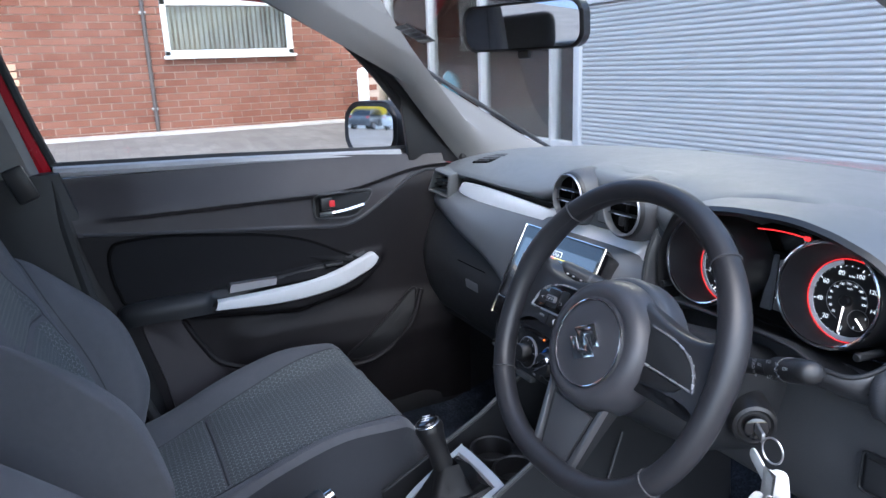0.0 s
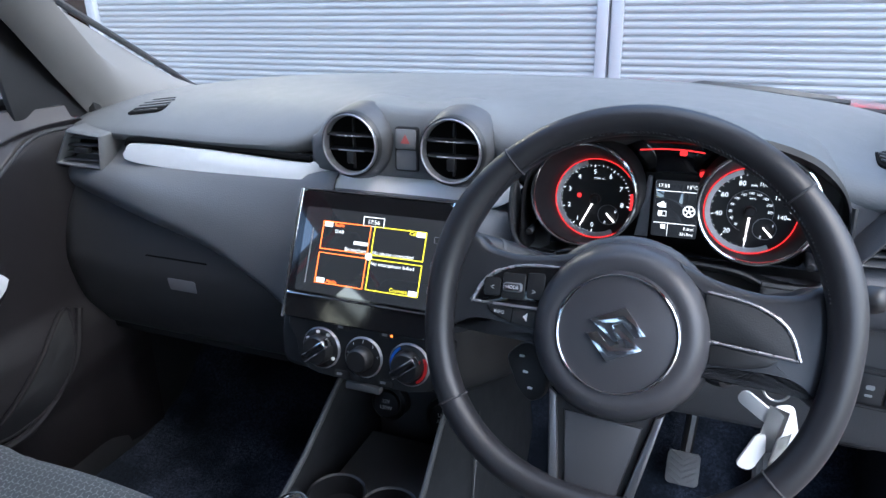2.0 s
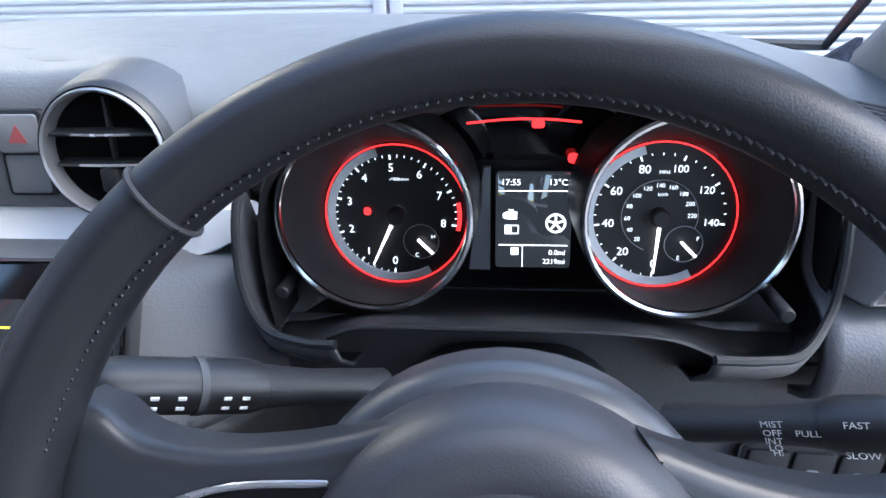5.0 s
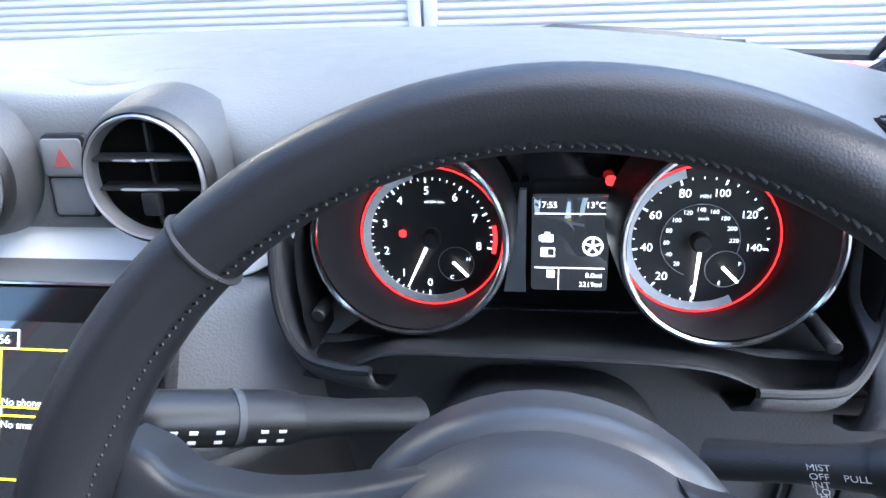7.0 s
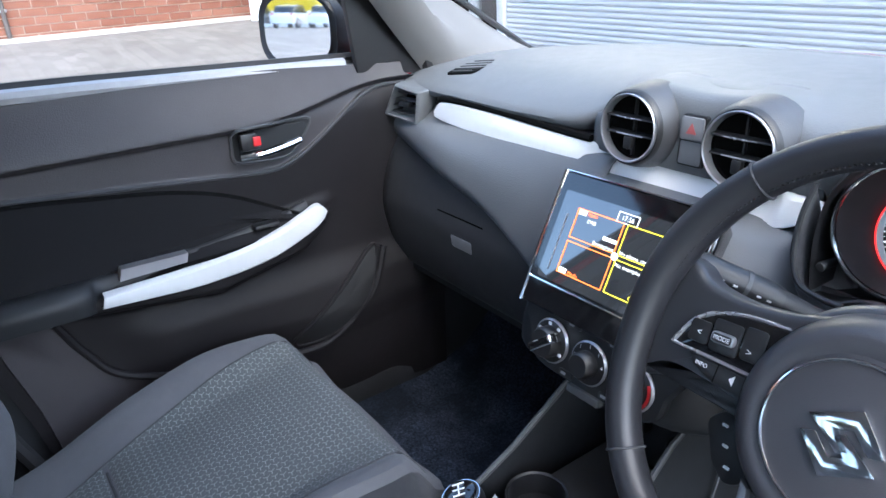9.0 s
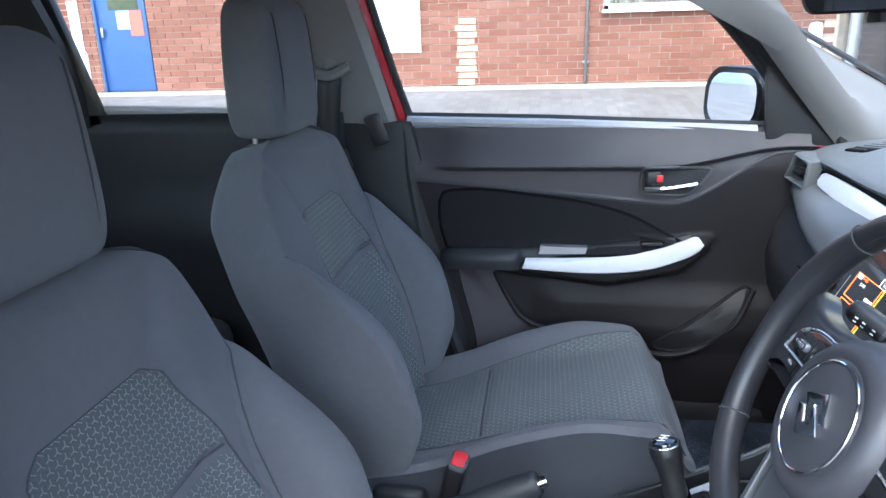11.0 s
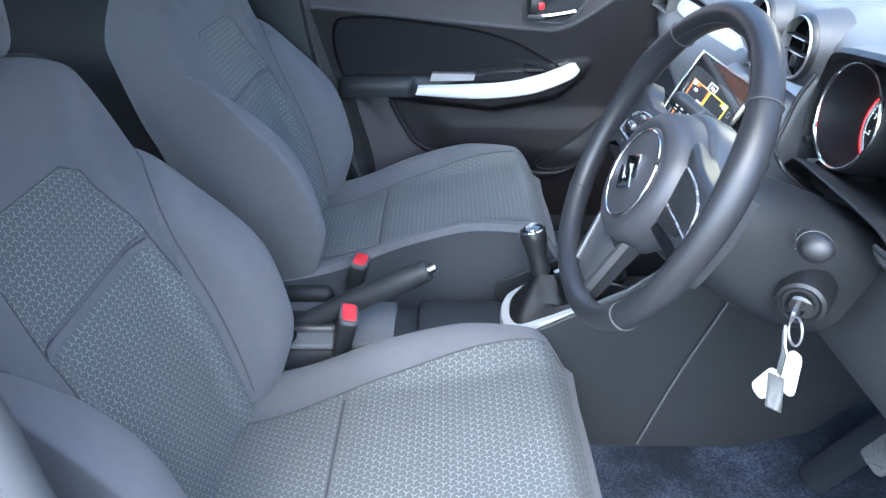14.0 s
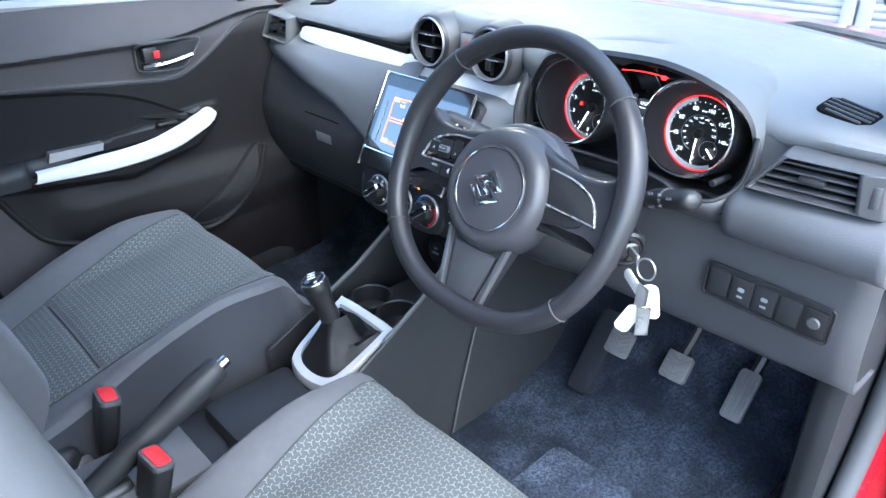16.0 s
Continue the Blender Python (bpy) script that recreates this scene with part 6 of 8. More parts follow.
def speed_extra(F, face):
    S2 = F @ Matrix.Translation((0.0175, -0.0195, 0.002))
    cl_part("small_gauge", band(0.0125, 0.0131, 0, 360, 0, 0.0005, S2), M_GREYPRINT, "fuel gauge", face)
    cl_part("small_needle", tubed([tuple(S2 @ Vector((-0.002, 0.002, 0.002))), tuple(S2 @ Vector((0.0085, -0.0085, 0.002)))], 0.0011, 6), G_NEEDLE, "", face)
    for ch, x, y in (("F", 0.009, 0.004), ("E", -0.003, -0.010)):
        cl_part("numeral", words(ch, 0.0042, S2 @ Matrix.Translation((x, y, 0.001))), G_WHITE, "", face, smooth=False)
    for k, n in enumerate(("20", "40", "60", "80", "100", "120", "140", "160", "180", "200", "220")):
        a = radians(-118 - 22.8 * (k + 0.55))
        cl_part("numeral", words(n, 0.0041, F @ Matrix.Translation((0.0215 * math.cos(a), 0.0215 * math.sin(a), 0.0022))), G_WHITE, "", face, smooth=False)
    cl_part("inner_ring", band(0.0252, 0.0257, 0, 270, 0.002, 0.0025, F @ pose(0, 0, 0, 0, 0, -20)), M_GREYPRINT, "", face)
    cl_part("numeral", words("MPH", 0.0035, F @ Matrix.Translation((0.001, 0.0305, 0.0022))), G_WHITE, "", face, smooth=False)
    cl_part("numeral", words("km/h", 0.0033, F @ Matrix.Translation((0.001, 0.0155, 0.0022))), G_WHITE, "", face, smooth=False)


dial(0.266, 0.298, 0.952, -1, [str(k) for k in range(9)], (-93, -370), 5, tach_extra, 0.65)
dial(0.448, 0.290, 0.956, 1, [str(k * 20) for k in range(8)], (-93, -367), 4, speed_extra)

# display between the dials
FD = facing(0.364, 0.306, 0.944, 5) @ Matrix.Diagonal((0.94, 0.94, 1, 1))
cl_part("side_panel", prismed([(-0.050, -0.040), (-0.033, -0.040), (-0.033, 0.043), (-0.038, 0.043)], -0.004, 0.001, FD, 0.001), surface("smoke_grey_plastic", (0.16, 0.165, 0.175), 0.35), "smoke grey panel beside the display")
dp = cl_part("display", prismed(rounded(0.058, 0.076, 0.003), -0.006, 0.0, FD, 0.001), G_SCREEN, "small black driver display")
for txt, x, y, s, al in (("17:55", -0.025, 0.031, 0.0068, "LEFT"), ("13°C", 0.025, 0.031, 0.0068, "RIGHT"), ("0.0mi", 0.025, -0.025, 0.0058, "RIGHT"), ("2219mi", 0.025, -0.0325, 0.0058, "RIGHT")):
    cl_part("readout", words(txt, s, FD @ Matrix.Translation((x, y, 0.0006)), al), G_TEXT, "", dp, smooth=False)
for y in (0.0245, -0.019):
    cl_part("rule", boxed((0, y, 0.0006), (0.053, 0.0008, 0.0004), FD), G_TEXT, "", dp, smooth=False)
cl_part("rule", boxed((-0.008, -0.028, 0.0006), (0.0007, 0.018, 0.0004), FD), G_TEXT, "", dp, smooth=False)
cl_part("symbol", band(0.0062, 0.0078, 0, 360, 0.0004, 0.0008, FD @ Matrix.Translation((0.017, -0.001, 0))), G_TEXT, "wheel symbol", dp)
for k in range(5):
    cl_part("symbol", boxed((0.0032, 0, 0.0006), (0.0064, 0.0016, 0.0004), FD @ Matrix.Translation((0.017, -0.001, 0)) @ pose(0, 0, 0, 0, 0, 90 + 72 * k)), G_TEXT, "wheel symbol spoke", dp, smooth=False)
sy = bmesh.new()
box(sy, (-0.017, 0.005, 0.0006), (0.009, 0.006, 0.0004), FD)
box(sy, (-0.017, 0.009, 0.0006), (0.004, 0.0016, 0.0004), FD)
box(sy, (-0.0225, 0.005, 0.0006), (0.0016, 0.004, 0.0004), FD)
cl_part("symbol", sy, G_TEXT, "engine symbol", dp, smooth=False)
sy = bmesh.new()
for y in (-0.003, -0.0095):
    box(sy, (-0.0165, y, 0.0006), (0.0105, 0.0008, 0.0004), FD)
for x in (-0.0215, -0.0115):
    box(sy, (x, -0.0062, 0.0006), (0.0008, 0.0065, 0.0004), FD)
box(sy, (-0.0185, -0.0062, 0.0006), (0.004, 0.005, 0.0004), FD)
cl_part("symbol", sy, G_TEXT, "fuel pump symbol", dp, smooth=False)
cl_part("symbol", boxed((-0.014, -0.024, 0.0006), (0.006, 0.006, 0.0004), FD), G_TEXT, "flag symbol", dp, smooth=False)
cl_part("light_line", tubed(spline([(0.318, 0.285, 1.022), (0.345, 0.285, 1.0245), (0.37, 0.285, 1.0245), (0.392, 0.285, 1.0225)], 4), 0.0008, 6), G_RED, "thin lit red line under the hood")
cl_part("warning_lamp", prismed(rounded(0.009, 0.006, 0.002), 0, 0.001, facing(0.366, 0.321, 1.012, 0)), G_RED, "lit red warning lamp")
cl_part("warning_lamp", prismed(rounded(0.0075, 0.0075, 0.003), 0, 0.001, facing(0.391, 0.318, 0.988, 0)), G_RED, "lit red warning lamp")

# ---- infotainment screen ----
sc_t = thing("touch_screen", "glossy black touch screen with four lit menu tiles", "touch screen", (0.003, 0.160, 0.883))
FS = pose(0, 0, 0, 63)
part("casing", closed_loft([[tuple(FS @ Vector((x * s, y * s2, d))) for x, y in rounded(0.222, 0.172, 0.008)] for d, s, s2 in ((-0.06, 0.86, 0.86), (-0.012, 1.0, 1.0), (0.001, 1.0, 1.0), (0.003, 0.985, 0.98))]), M_GLOSS, sc_t, "piano black casing")
for sx in (-1, 1):
    part("edge_trim", tubed([tuple(FS @ Vector((sx * 0.1105, 0.087, 0.002))), tuple(FS @ Vector((sx * 0.1115, 0.0, 0.003))), tuple(FS @ Vector((sx * 0.1105, -0.087, 0.002)))], 0.0026, 8), M_CHROME, sc_t, "chrome side edge")
part("edge_trim", tubed([tuple(FS @ Vector((-0.11, 0.087, 0.002))), tuple(FS @ Vector((0.11, 0.087, 0.002)))], 0.0012, 6), M_CHROME, sc_t, "thin chrome top edge")
part("edge_trim", tubed([tuple(FS @ Vector((-0.108, -0.0535, 0.0040))), tuple(FS @ Vector((0.108, -0.0535, 0.0040)))], 0.0018, 6), M_CHROME, sc_t, "thin chrome line below the display")
DS = FS @ Matrix.Translation((0.004, 0.007, 0)) @ Matrix.Diagonal((1.08, 1.04, 1, 1))
lcd = part("display", prismed(rounded(0.188, 0.108, 0.003), 0.003, 0.0042, DS), G_SCREEN, sc_t, "dark lit display")


def frame_of(x0, y0, x1, y1, w):
    bm = bmesh.new()
    for a, b, c, d in ((x0, y0, x1, y0 + w), (x0, y1 - w, x1, y1), (x0, y0, x0 + w, y1), (x1 - w, y0, x1, y1)):
        box(bm, ((a + c) / 2, (b + d) / 2, 0.0047), (c - a, d - b, 0.0004), DS)
    return bm


for x0, y0, x1, y1, gm in ((-0.068, 0.002, -0.002, 0.038, G_ORANGE), (-0.068, -0.041, -0.002, -0.002, G_ORANGE), (0.002, 0.002, 0.070, 0.038, G_YELLOW), (0.002, -0.041, 0.070, -0.002, G_YELLOW)):
    part("menu_tile", frame_of(x0, y0, x1, y1, 0.0011), gm, lcd, "outlined menu tile", smooth=False)
for txt, x, y, s, al, gm in (("Radio", -0.052, 0.034, 0.006, "LEFT", G_ORANGE), ("DAB", -0.050, 0.026, 0.0062, "LEFT", G_TEXT), ("Birmingham", -0.004, 0.0055, 0.0062, "RIGHT", G_TEXT), ("Call", 0.058, 0.034, 0.0065, "RIGHT", G_YELLOW), ("No phone connected", 0.004, 0.0055, 0.0062, "LEFT", G_TEXT), ("No smartphone linked", 0.004, -0.008, 0.0062, "LEFT", G_TEXT), ("Media", -0.052, -0.0375, 0.006, "LEFT", G_ORANGE), ("Connect", 0.056, -0.0365, 0.0065, "RIGHT", G_YELLOW), ("17:56", 0.0, 0.0425, 0.0075, "CENTER", G_TEXT)):
    part("menu_text", words(txt, s, DS @ Matrix.Translation((x, y, 0.0049)), al), gm, lcd, smooth=False)
part("text_bar", boxed((-0.013, 0.0145, 0.0047), (0.019, 0.0042, 0.0004), DS), G_TEXT, lcd, "white station name bar", smooth=False)
part("clock_frame", frame_of(-0.014, 0.037, 0.014, 0.049, 0.001), G_TEXT, lcd, smooth=False)
part("menu_dot", lathed([(0, 0.0052), (0.0045, 0.005), (0.0045, 0.0044)], 20, DS), G_TEXT, lcd, "white middle dot")
for x, y in ((-0.060, 0.034), (0.063, 0.034), (-0.060, -0.037), (0.063, -0.037)):
    part("menu_icon", boxed((x, y, 0.0047), (0.011, 0.006, 0.0004), DS), G_TEXT, lcd, smooth=False)
part("volume_slider", boxed((-0.081, -0.008, 0.0047), (0.0014, 0.07, 0.0004), DS), M_GREYPRINT, lcd, smooth=False)
for y in (0.03, 0.0, -0.03):
    part("touch_key", frame_of(0.080, y - 0.004, 0.088, y + 0.004, 0.0007), M_GREYPRINT, lcd, smooth=False)

# surround of the middle stack
CS = []
for x, k, e in ((-0.135, 0.0, 0), (-0.118, 0.9, 0), (-0.06, 1.0, 0), (0.0, 1.0, 0), (0.06, 1.0, 0), (0.118, 0.9, 0), (0.155, 0.3, 0.0), (0.185, 0.0, 0.035), (0.20, 0.0, 0.075)):
    CS.append([(x, 0.285 + e, 0.935), (x, 0.262 - 0.02 * k + e, 0.925), (x, 0.240 - 0.03 * k + e, 0.89), (x, 0.220 - 0.045 * k + e, 0.84), (x, 0.20 - 0.055 * k + e, 0.795), (x, 0.19 - 0.058 * k + e, 0.755), (x, 0.20 - 0.055 * k + e, 0.725), (x, 0.26 + e, 0.715)])
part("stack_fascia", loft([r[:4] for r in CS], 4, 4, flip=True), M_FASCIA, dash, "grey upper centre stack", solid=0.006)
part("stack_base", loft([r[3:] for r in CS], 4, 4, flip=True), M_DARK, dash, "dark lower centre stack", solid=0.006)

# ---- climate panel ----
cp = thing("climate_panel", "black climate panel with three rotary knobs", "climate control", (0.014, 0.124, 0.771))
FC = pose(0, 0, 0, 78)
part("panel", closed_loft([[tuple(FC @ Vector((x * s, y * s, d))) for x, y in spline([(-0.104, 0.038), (0.104, 0.038), (0.106, 0.0), (0.088, -0.036), (0.0, -0.041), (-0.088, -0.036), (-0.106, 0.0)], 4, True)] for d, s in ((-0.03, 0.96), (0.0, 1.0), (0.004, 0.97))]), M_DARK, cp)
for k, x in enumerate((-0.064, -0.001, 0.064)):
    r = (0.0275, 0.0265, 0.0275)[k]
    KM = FC @ Matrix.Translation((x, -0.002 + (0.0 if k != 1 else -0.002), 0.0035))
    kb = part("knob", lathed([(r, 0.0), (r, 0.003), (r * 0.93, 0.005), (r * 0.72, 0.006), (r * 0.70, 0.018), (r * 0.62, 0.021), (0, 0.021)] if k != 1 else [(r, 0.0), (r, 0.003), (r * 0.93, 0.005), (r * 0.62, 0.006), (r * 0.6, 0.02), (r * 0.5, 0.023), (0, 0.023)], 40, KM), M_BLACK, cp, "black rotary knob")
    part("knob_ring", lathed([(r * 1.0, 0.0), (r * 1.04, 0.003), (r * 0.96, 0.0052)], 40, KM), M_SATIN, kb, "satin ring")
    if k != 1:
        part("grip", boxed((0, 0, 0.016), (r * 1.5, 0.0125, 0.018), KM @ pose(0, 0, 0, 0, 0, 38), 0.003), M_CHROME, kb, "silver-edged grip bar")
        part("grip_top", prismed(rounded(r * 1.36, 0.0078, 0.002), 0.0245, 0.0262, KM @ pose(0, 0, 0, 0, 0, 38), 0.0006), M_GLOSS, kb)
    if k == 2:
        part("cold_mark", band(r * 0.80, r * 0.93, 120, 215, 0.0055, 0.0065, KM), M_BLUE, kb, "blue cold mark")
        part("hot_mark", band(r * 0.80, r * 0.93, -60, 30, 0.0055, 0.0065, KM), M_RED, kb, "red hot mark")
    elif k == 1:
        for q, n in enumerate("01234"):
            a = radians(170 - 40 * q)
            part("numeral", words(n, 0.0058, KM @ Matrix.Translation((r * 0.82 * math.cos(a), r * 0.82 * math.sin(a), 0.0058))), M_PRINT, kb, smooth=False)
    else:
        for a in (60, 100, 150, 200, 330):
            part("mark", prismed(rounded(0.0055, 0.0045, 0.002), 0.0056, 0.0062, KM @ Matrix.Translation((r * 0.82 * math.cos(radians(a)), r * 0.82 * math.sin(radians(a)), 0))), M_PRINT, kb)
for x, y in ((-0.033, 0.031), (0.031, 0.031), (-0.033, -0.033), (0.031, -0.033)):
    bt = part("button", prismed(rounded(0.022, 0.009, 0.003), 0.003, 0.0065, FC @ Matrix.Translation((x, y, 0)), 0.001), M_BLACK, cp)
    part("mark", prismed(rounded(0.008, 0.0035, 0.001), 0.0066, 0.007, FC @ Matrix.Translation((x - 0.003, y, 0))), M_GREYPRINT, bt)
part("lamp", boxed((0.038, 0.031, 0.0067), (0.003, 0.003, 0.0008), FC), G_ORANGE, cp, "small lit orange lamp")
part("shelf_tab", boxed((0.0, -0.045, 0.004), (0.05, 0.010, 0.012), FC, 0.002), M_SEAL, cp)

# ---- steering wheel ----
wheel = thing("steering_wheel", "black leather three-spoke steering wheel with flat bottom and silver trim", "steering wheel", (0.350, -0.010, 0.949))
WR = pose(0, 0, 0, 0, 0, 1.1) @ pose(0, 0, 0, 65.8) @ pose(0, 0, 0, 0, 0, -2.5)


WH = WR @ Matrix.Translation((-0.003, -0.016, -0.005))
WS = WR @ Matrix.Translation((0.0, -0.0125, -0.007)) @ Matrix.Diagonal((0.955, 1.0, 1.0, 1.0))
WL = WR @ pose(0, 0, 0, 0, 0, -1.0) @ Matrix.Translation((-0.003, -0.016, -0.005))
RIMS = ("rim", "rim_seam", "stitching")
HUBS = ("airbag_cover", "hub_ring", "badge", "bridge")
LOWS = ("phone_pod", "mark", "lower_spoke", "lower_trim", "lower_inset")


def wpart(name, bm, material, label="", parent=None, **kw):
    turn = WR if name in RIMS else WH if name in HUBS or "raised" in label else WL if name in LOWS else WS
    if isinstance(bm, bmesh.types.BMesh):
        bmesh.ops.transform(bm, matrix=turn, verts=bm.verts)
    else:
        bm.transform(turn)
    return part(name, bm, material, parent or wheel, label, **kw)


RM = 0.1695


def rim_path(n=120):
    pts = []
    for k in range(n):
        a = 2 * math.pi * k / n
        c, s = math.cos(a), math.sin(a)
        if s < 0:  # squarer below than above
            c, s = math.copysign(abs(c) ** 0.87, c), -abs(s) ** 0.87
        pts.append((RM * c, RM * s, -0.0057))
    return pts


rp = rim_path()
rad = []
for x, y, z in rp:
    grip = math.exp(-((math.degrees(math.atan2(y, abs(x))) - 22) / 16) ** 2)
    rad.append(0.0136 + 0.0016 * grip)
wpart("rim", tubed(rp, rad, 18, True, flat=1.12), M_LEATHER, "black leather rim")
for a in (45, 136, 218, 322):
    i = int(a / 360 * 120)
    p = Vector(rp[i])
    t = (Vector(rp[(i + 1) % 120]) - Vector(rp[i - 1])).normalized()
    n = t.cross(Vector((0, 0, 1)))
    rr = rad[i] + 0.0006
    wpart("rim_seam", tubed([tuple(p + (n * math.cos(q) + Vector((0, 0, 1.12)) * math.sin(q)) * rr) for q in np.linspace(0, 2 * math.pi, 24, endpoint=False)], 0.0011, 6, True), M_SEAM, "stitched joint")
bm = bmesh.new()
for k in range(120):
    a = radians(14 + (166 - 14) * k / 119)
    r0 = RM - 0.0122
    box(bm, (0, 0, 0), (0.0044, 0.0009, 0.0008), Matrix.Translation((r0 * math.cos(a), r0 * math.sin(a), 0.0022)) @ pose(0, 0, 0, 0, 0, math.degrees(a) + 55) @ pose(0, 0, 0, 0, 35))
wpart("stitching", bm, surface("stitch_thread", (0.034, 0.034, 0.037), 0.85), "dark stitching round the inner rim", smooth=False)
# hub
wpart("airbag_cover", lathed([(0.0, 0.014), (0.02, 0.0138), (0.046, 0.012), (0.052, 0.0100), (0.057, 0.0122), (0.065, 0.0100), (0.0715, 0.003), (0.0755, -0.008), (0.078, -0.022), (0.077, -0.034), (0.066, -0.05)], 72, Matrix.Translation((0.0, -0.001, 0)) @ Matrix.Diagonal((1.01, 1.03, 1, 1))), M_PAD, "grained round airbag cover")
wpart("hub_ring", tubed([(0.0505 * math.cos(a), -0.002 + 0.0505 * math.sin(a), 0.0125) for a in np.linspace(0, 2 * math.pi, 72, endpoint=False)], 0.0014, 8, True), M_CHROME, "thin chrome ring")
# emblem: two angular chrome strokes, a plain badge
stroke = [(-0.0235, 0.009), (0.0045, 0.0245), (0.0245, 0.003), (0.0155, -0.0005), (0.0035, 0.0105), (-0.0035, 0.007), (0.0065, -0.003), (-0.0005, -0.0065)]
for s in (1, -1):
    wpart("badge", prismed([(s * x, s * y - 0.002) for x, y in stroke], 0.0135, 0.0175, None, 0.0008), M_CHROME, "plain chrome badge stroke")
# spokes: a smooth body that arches over the cover, with a framed panel on each side
arch = [(0.086 * math.cos(radians(q)), 0.086 * math.sin(radians(q))) for q in range(38, 143, 8)]
wpart("bridge", prismed(arch + [(-0.075, 0.0), (0.075, 0.0)], -0.058, -0.022, None, 0.013, 4), M_SPOKE, "smooth arch over the airbag cover")
body = spline([(0.040, 0.064), (0.072, 0.054), (0.105, 0.049), (0.128, 0.050), (0.140, 0.053), (0.150, 0.060), (0.163, 0.064)], 4) + spline([(0.172, 0.02), (0.166, -0.032), (0.154, -0.032), (0.147, -0.0265), (0.136, -0.0235), (0.115, -0.0235), (0.078, -0.027), (0.045, -0.040)], 4)
frame_top = spline([(0.066, 0.0430), (0.100, 0.0395), (0.124, 0.0310), (0.137, 0.0195), (0.1465, -0.0005)], 6)
frame_low = [(0.1465, -0.0005), (0.112, 0.0010), (0.074, 0.0025)]
for s in (-1, 1):
    wpart("spoke", prismed([(s * x, y) for x, y in body], -0.030, -0.004, None, 0.008, 4), M_SPOKEDARK, "black moulded spoke")
    pan = [(x - 0.0015, y - 0.0015) for x, y in frame_top] + [(0.110, 0.003), (0.070, 0.004)]
    pn = wpart("button_panel", prismed([(s * x, y) for x, y in pan], -0.0055, -0.0015, None, 0.0015), M_GLOSS if s < 0 else M_DARK, "glossy black button panel" if s < 0 else "plain dark spoke panel")
    wpart("spoke_trim", tubed([(s * x, y, -0.002) for x, y in frame_top], [0.0010] + [0.0013] * 11 + [0.0018] * (len(frame_top) - 12), 8), M_LINE, "silver trim line")
    wpart("spoke_trim", tubed([(s * x, y, -0.0018) for x, y in frame_low], 0.0013, 8), M_LINE, "silver trim line")
    lowp = [(0.074, 0.0), (0.112, -0.0015), (0.130, -0.0022)] + spline([(0.124, -0.009), (0.106, -0.0145), (0.077, -0.0165)], 4)
    lp = wpart("lower_panel", prismed([(s * x, y) for x, y in lowp], -0.0055, -0.0015, None, 0.0012), M_BLACK, "black lower button row")
    if s < 0:
        for x, w in ((-0.1275, 0.017), (-0.1065, 0.023), (-0.085, 0.017)):
            wpart("button", prismed(rounded(w, 0.024 if x > -0.12 else 0.017, 0.003), -0.001, 0.0005, Matrix.Translation((x, 0.019 + 0.16 * (x + 0.1065), 0)) @ pose(0, 0, 0, 0, 0, 4), 0.001), M_BLACK, "", pn)
        TG = Matrix.Translation((-0.1065, 0.0180, 0)) @ pose(0, 0, 0, 0, 0, 4)
        wpart("toggle", prismed(rounded(0.0185, 0.0085, 0.003), 0.0, 0.005, TG, 0.0015), M_SATIN, "silver framed toggle", pn)
        wpart("toggle_face", prismed(rounded(0.0155, 0.0062, 0.002), 0.005, 0.0056, TG), M_BLACK, "", pn)
        wpart("lettering", words("MODE", 0.0046, TG @ Matrix.Translation((0, 0, 0.0058))), M_PRINT, "", pn, smooth=False)
        wpart("lettering", words("<", 0.0072, Matrix.Translation((-0.1270, 0.0150, 0.0009))), M_PRINT, "", pn, smooth=False)
        wpart("lettering", words(">", 0.0072, Matrix.Translation((-0.0860, 0.0165, 0.0009))), M_PRINT, "", pn, smooth=False)
        wpart("lettering", words("INFO", 0.0045, Matrix.Translation((-0.1170, -0.0065, -0.0012))), M_PRINT, "", lp, smooth=False)
        wpart("lettering", prismed([(-0.0930, -0.007), (-0.089, -0.003), (-0.089, -0.011)], -0.0014, -0.0010), M_PRINT, "mute mark", lp, smooth=False)
        wpart("row_gap", boxed((-0.104, -0.008, -0.0015), (0.0009, 0.014, 0.0006)), M_VOID, "", lp, smooth=False)
        pod = wpart("phone_pod", prismed(spline([(-0.100, -0.046), (-0.084, -0.030), (-0.066, -0.040), (-0.058, -0.072), (-0.070, -0.084), (-0.084, -0.076), (-0.093, -0.062)], 4, True), -0.046, -0.032, None, 0.003), M_BLACK, "small phone button pod")
        for q, (x, y) in enumerate(((-0.086, -0.044), (-0.080, -0.058), (-0.073, -0.072))):
            wpart("mark", prismed(rounded(0.0050, 0.0024, 0.0010), -0.0319, -0.0313, Matrix.Translation((x, y, 0))), M_PRINT, "", pod)
# lower twin spoke
M_LEG = surface("dark_satin_metal", (0.20, 0.205, 0.22), 0.32, metal=0.8, vary=0.05, relief=0.05)
v_out = [(-0.050, -0.062), (0.050, -0.062), (0.040, -0.10), (0.028, -0.150), (-0.028, -0.150), (-0.040, -0.10)]
wpart("lower_spoke", prismed(v_out, -0.026, -0.008, None, 0.004), M_DARK, "dark lower spoke")
for s in (-1, 1):
    leg = [(s * 0.050, -0.062), (s * 0.043, -0.066), (s * 0.0265, -0.150), (s * 0.034, -0.156), (s * 0.042, -0.11)]
    wpart("lower_trim", prismed(leg if s > 0 else leg[::-1], -0.010, -0.001, None, 0.002), M_LEG, "satin metal leg of the lower spoke")
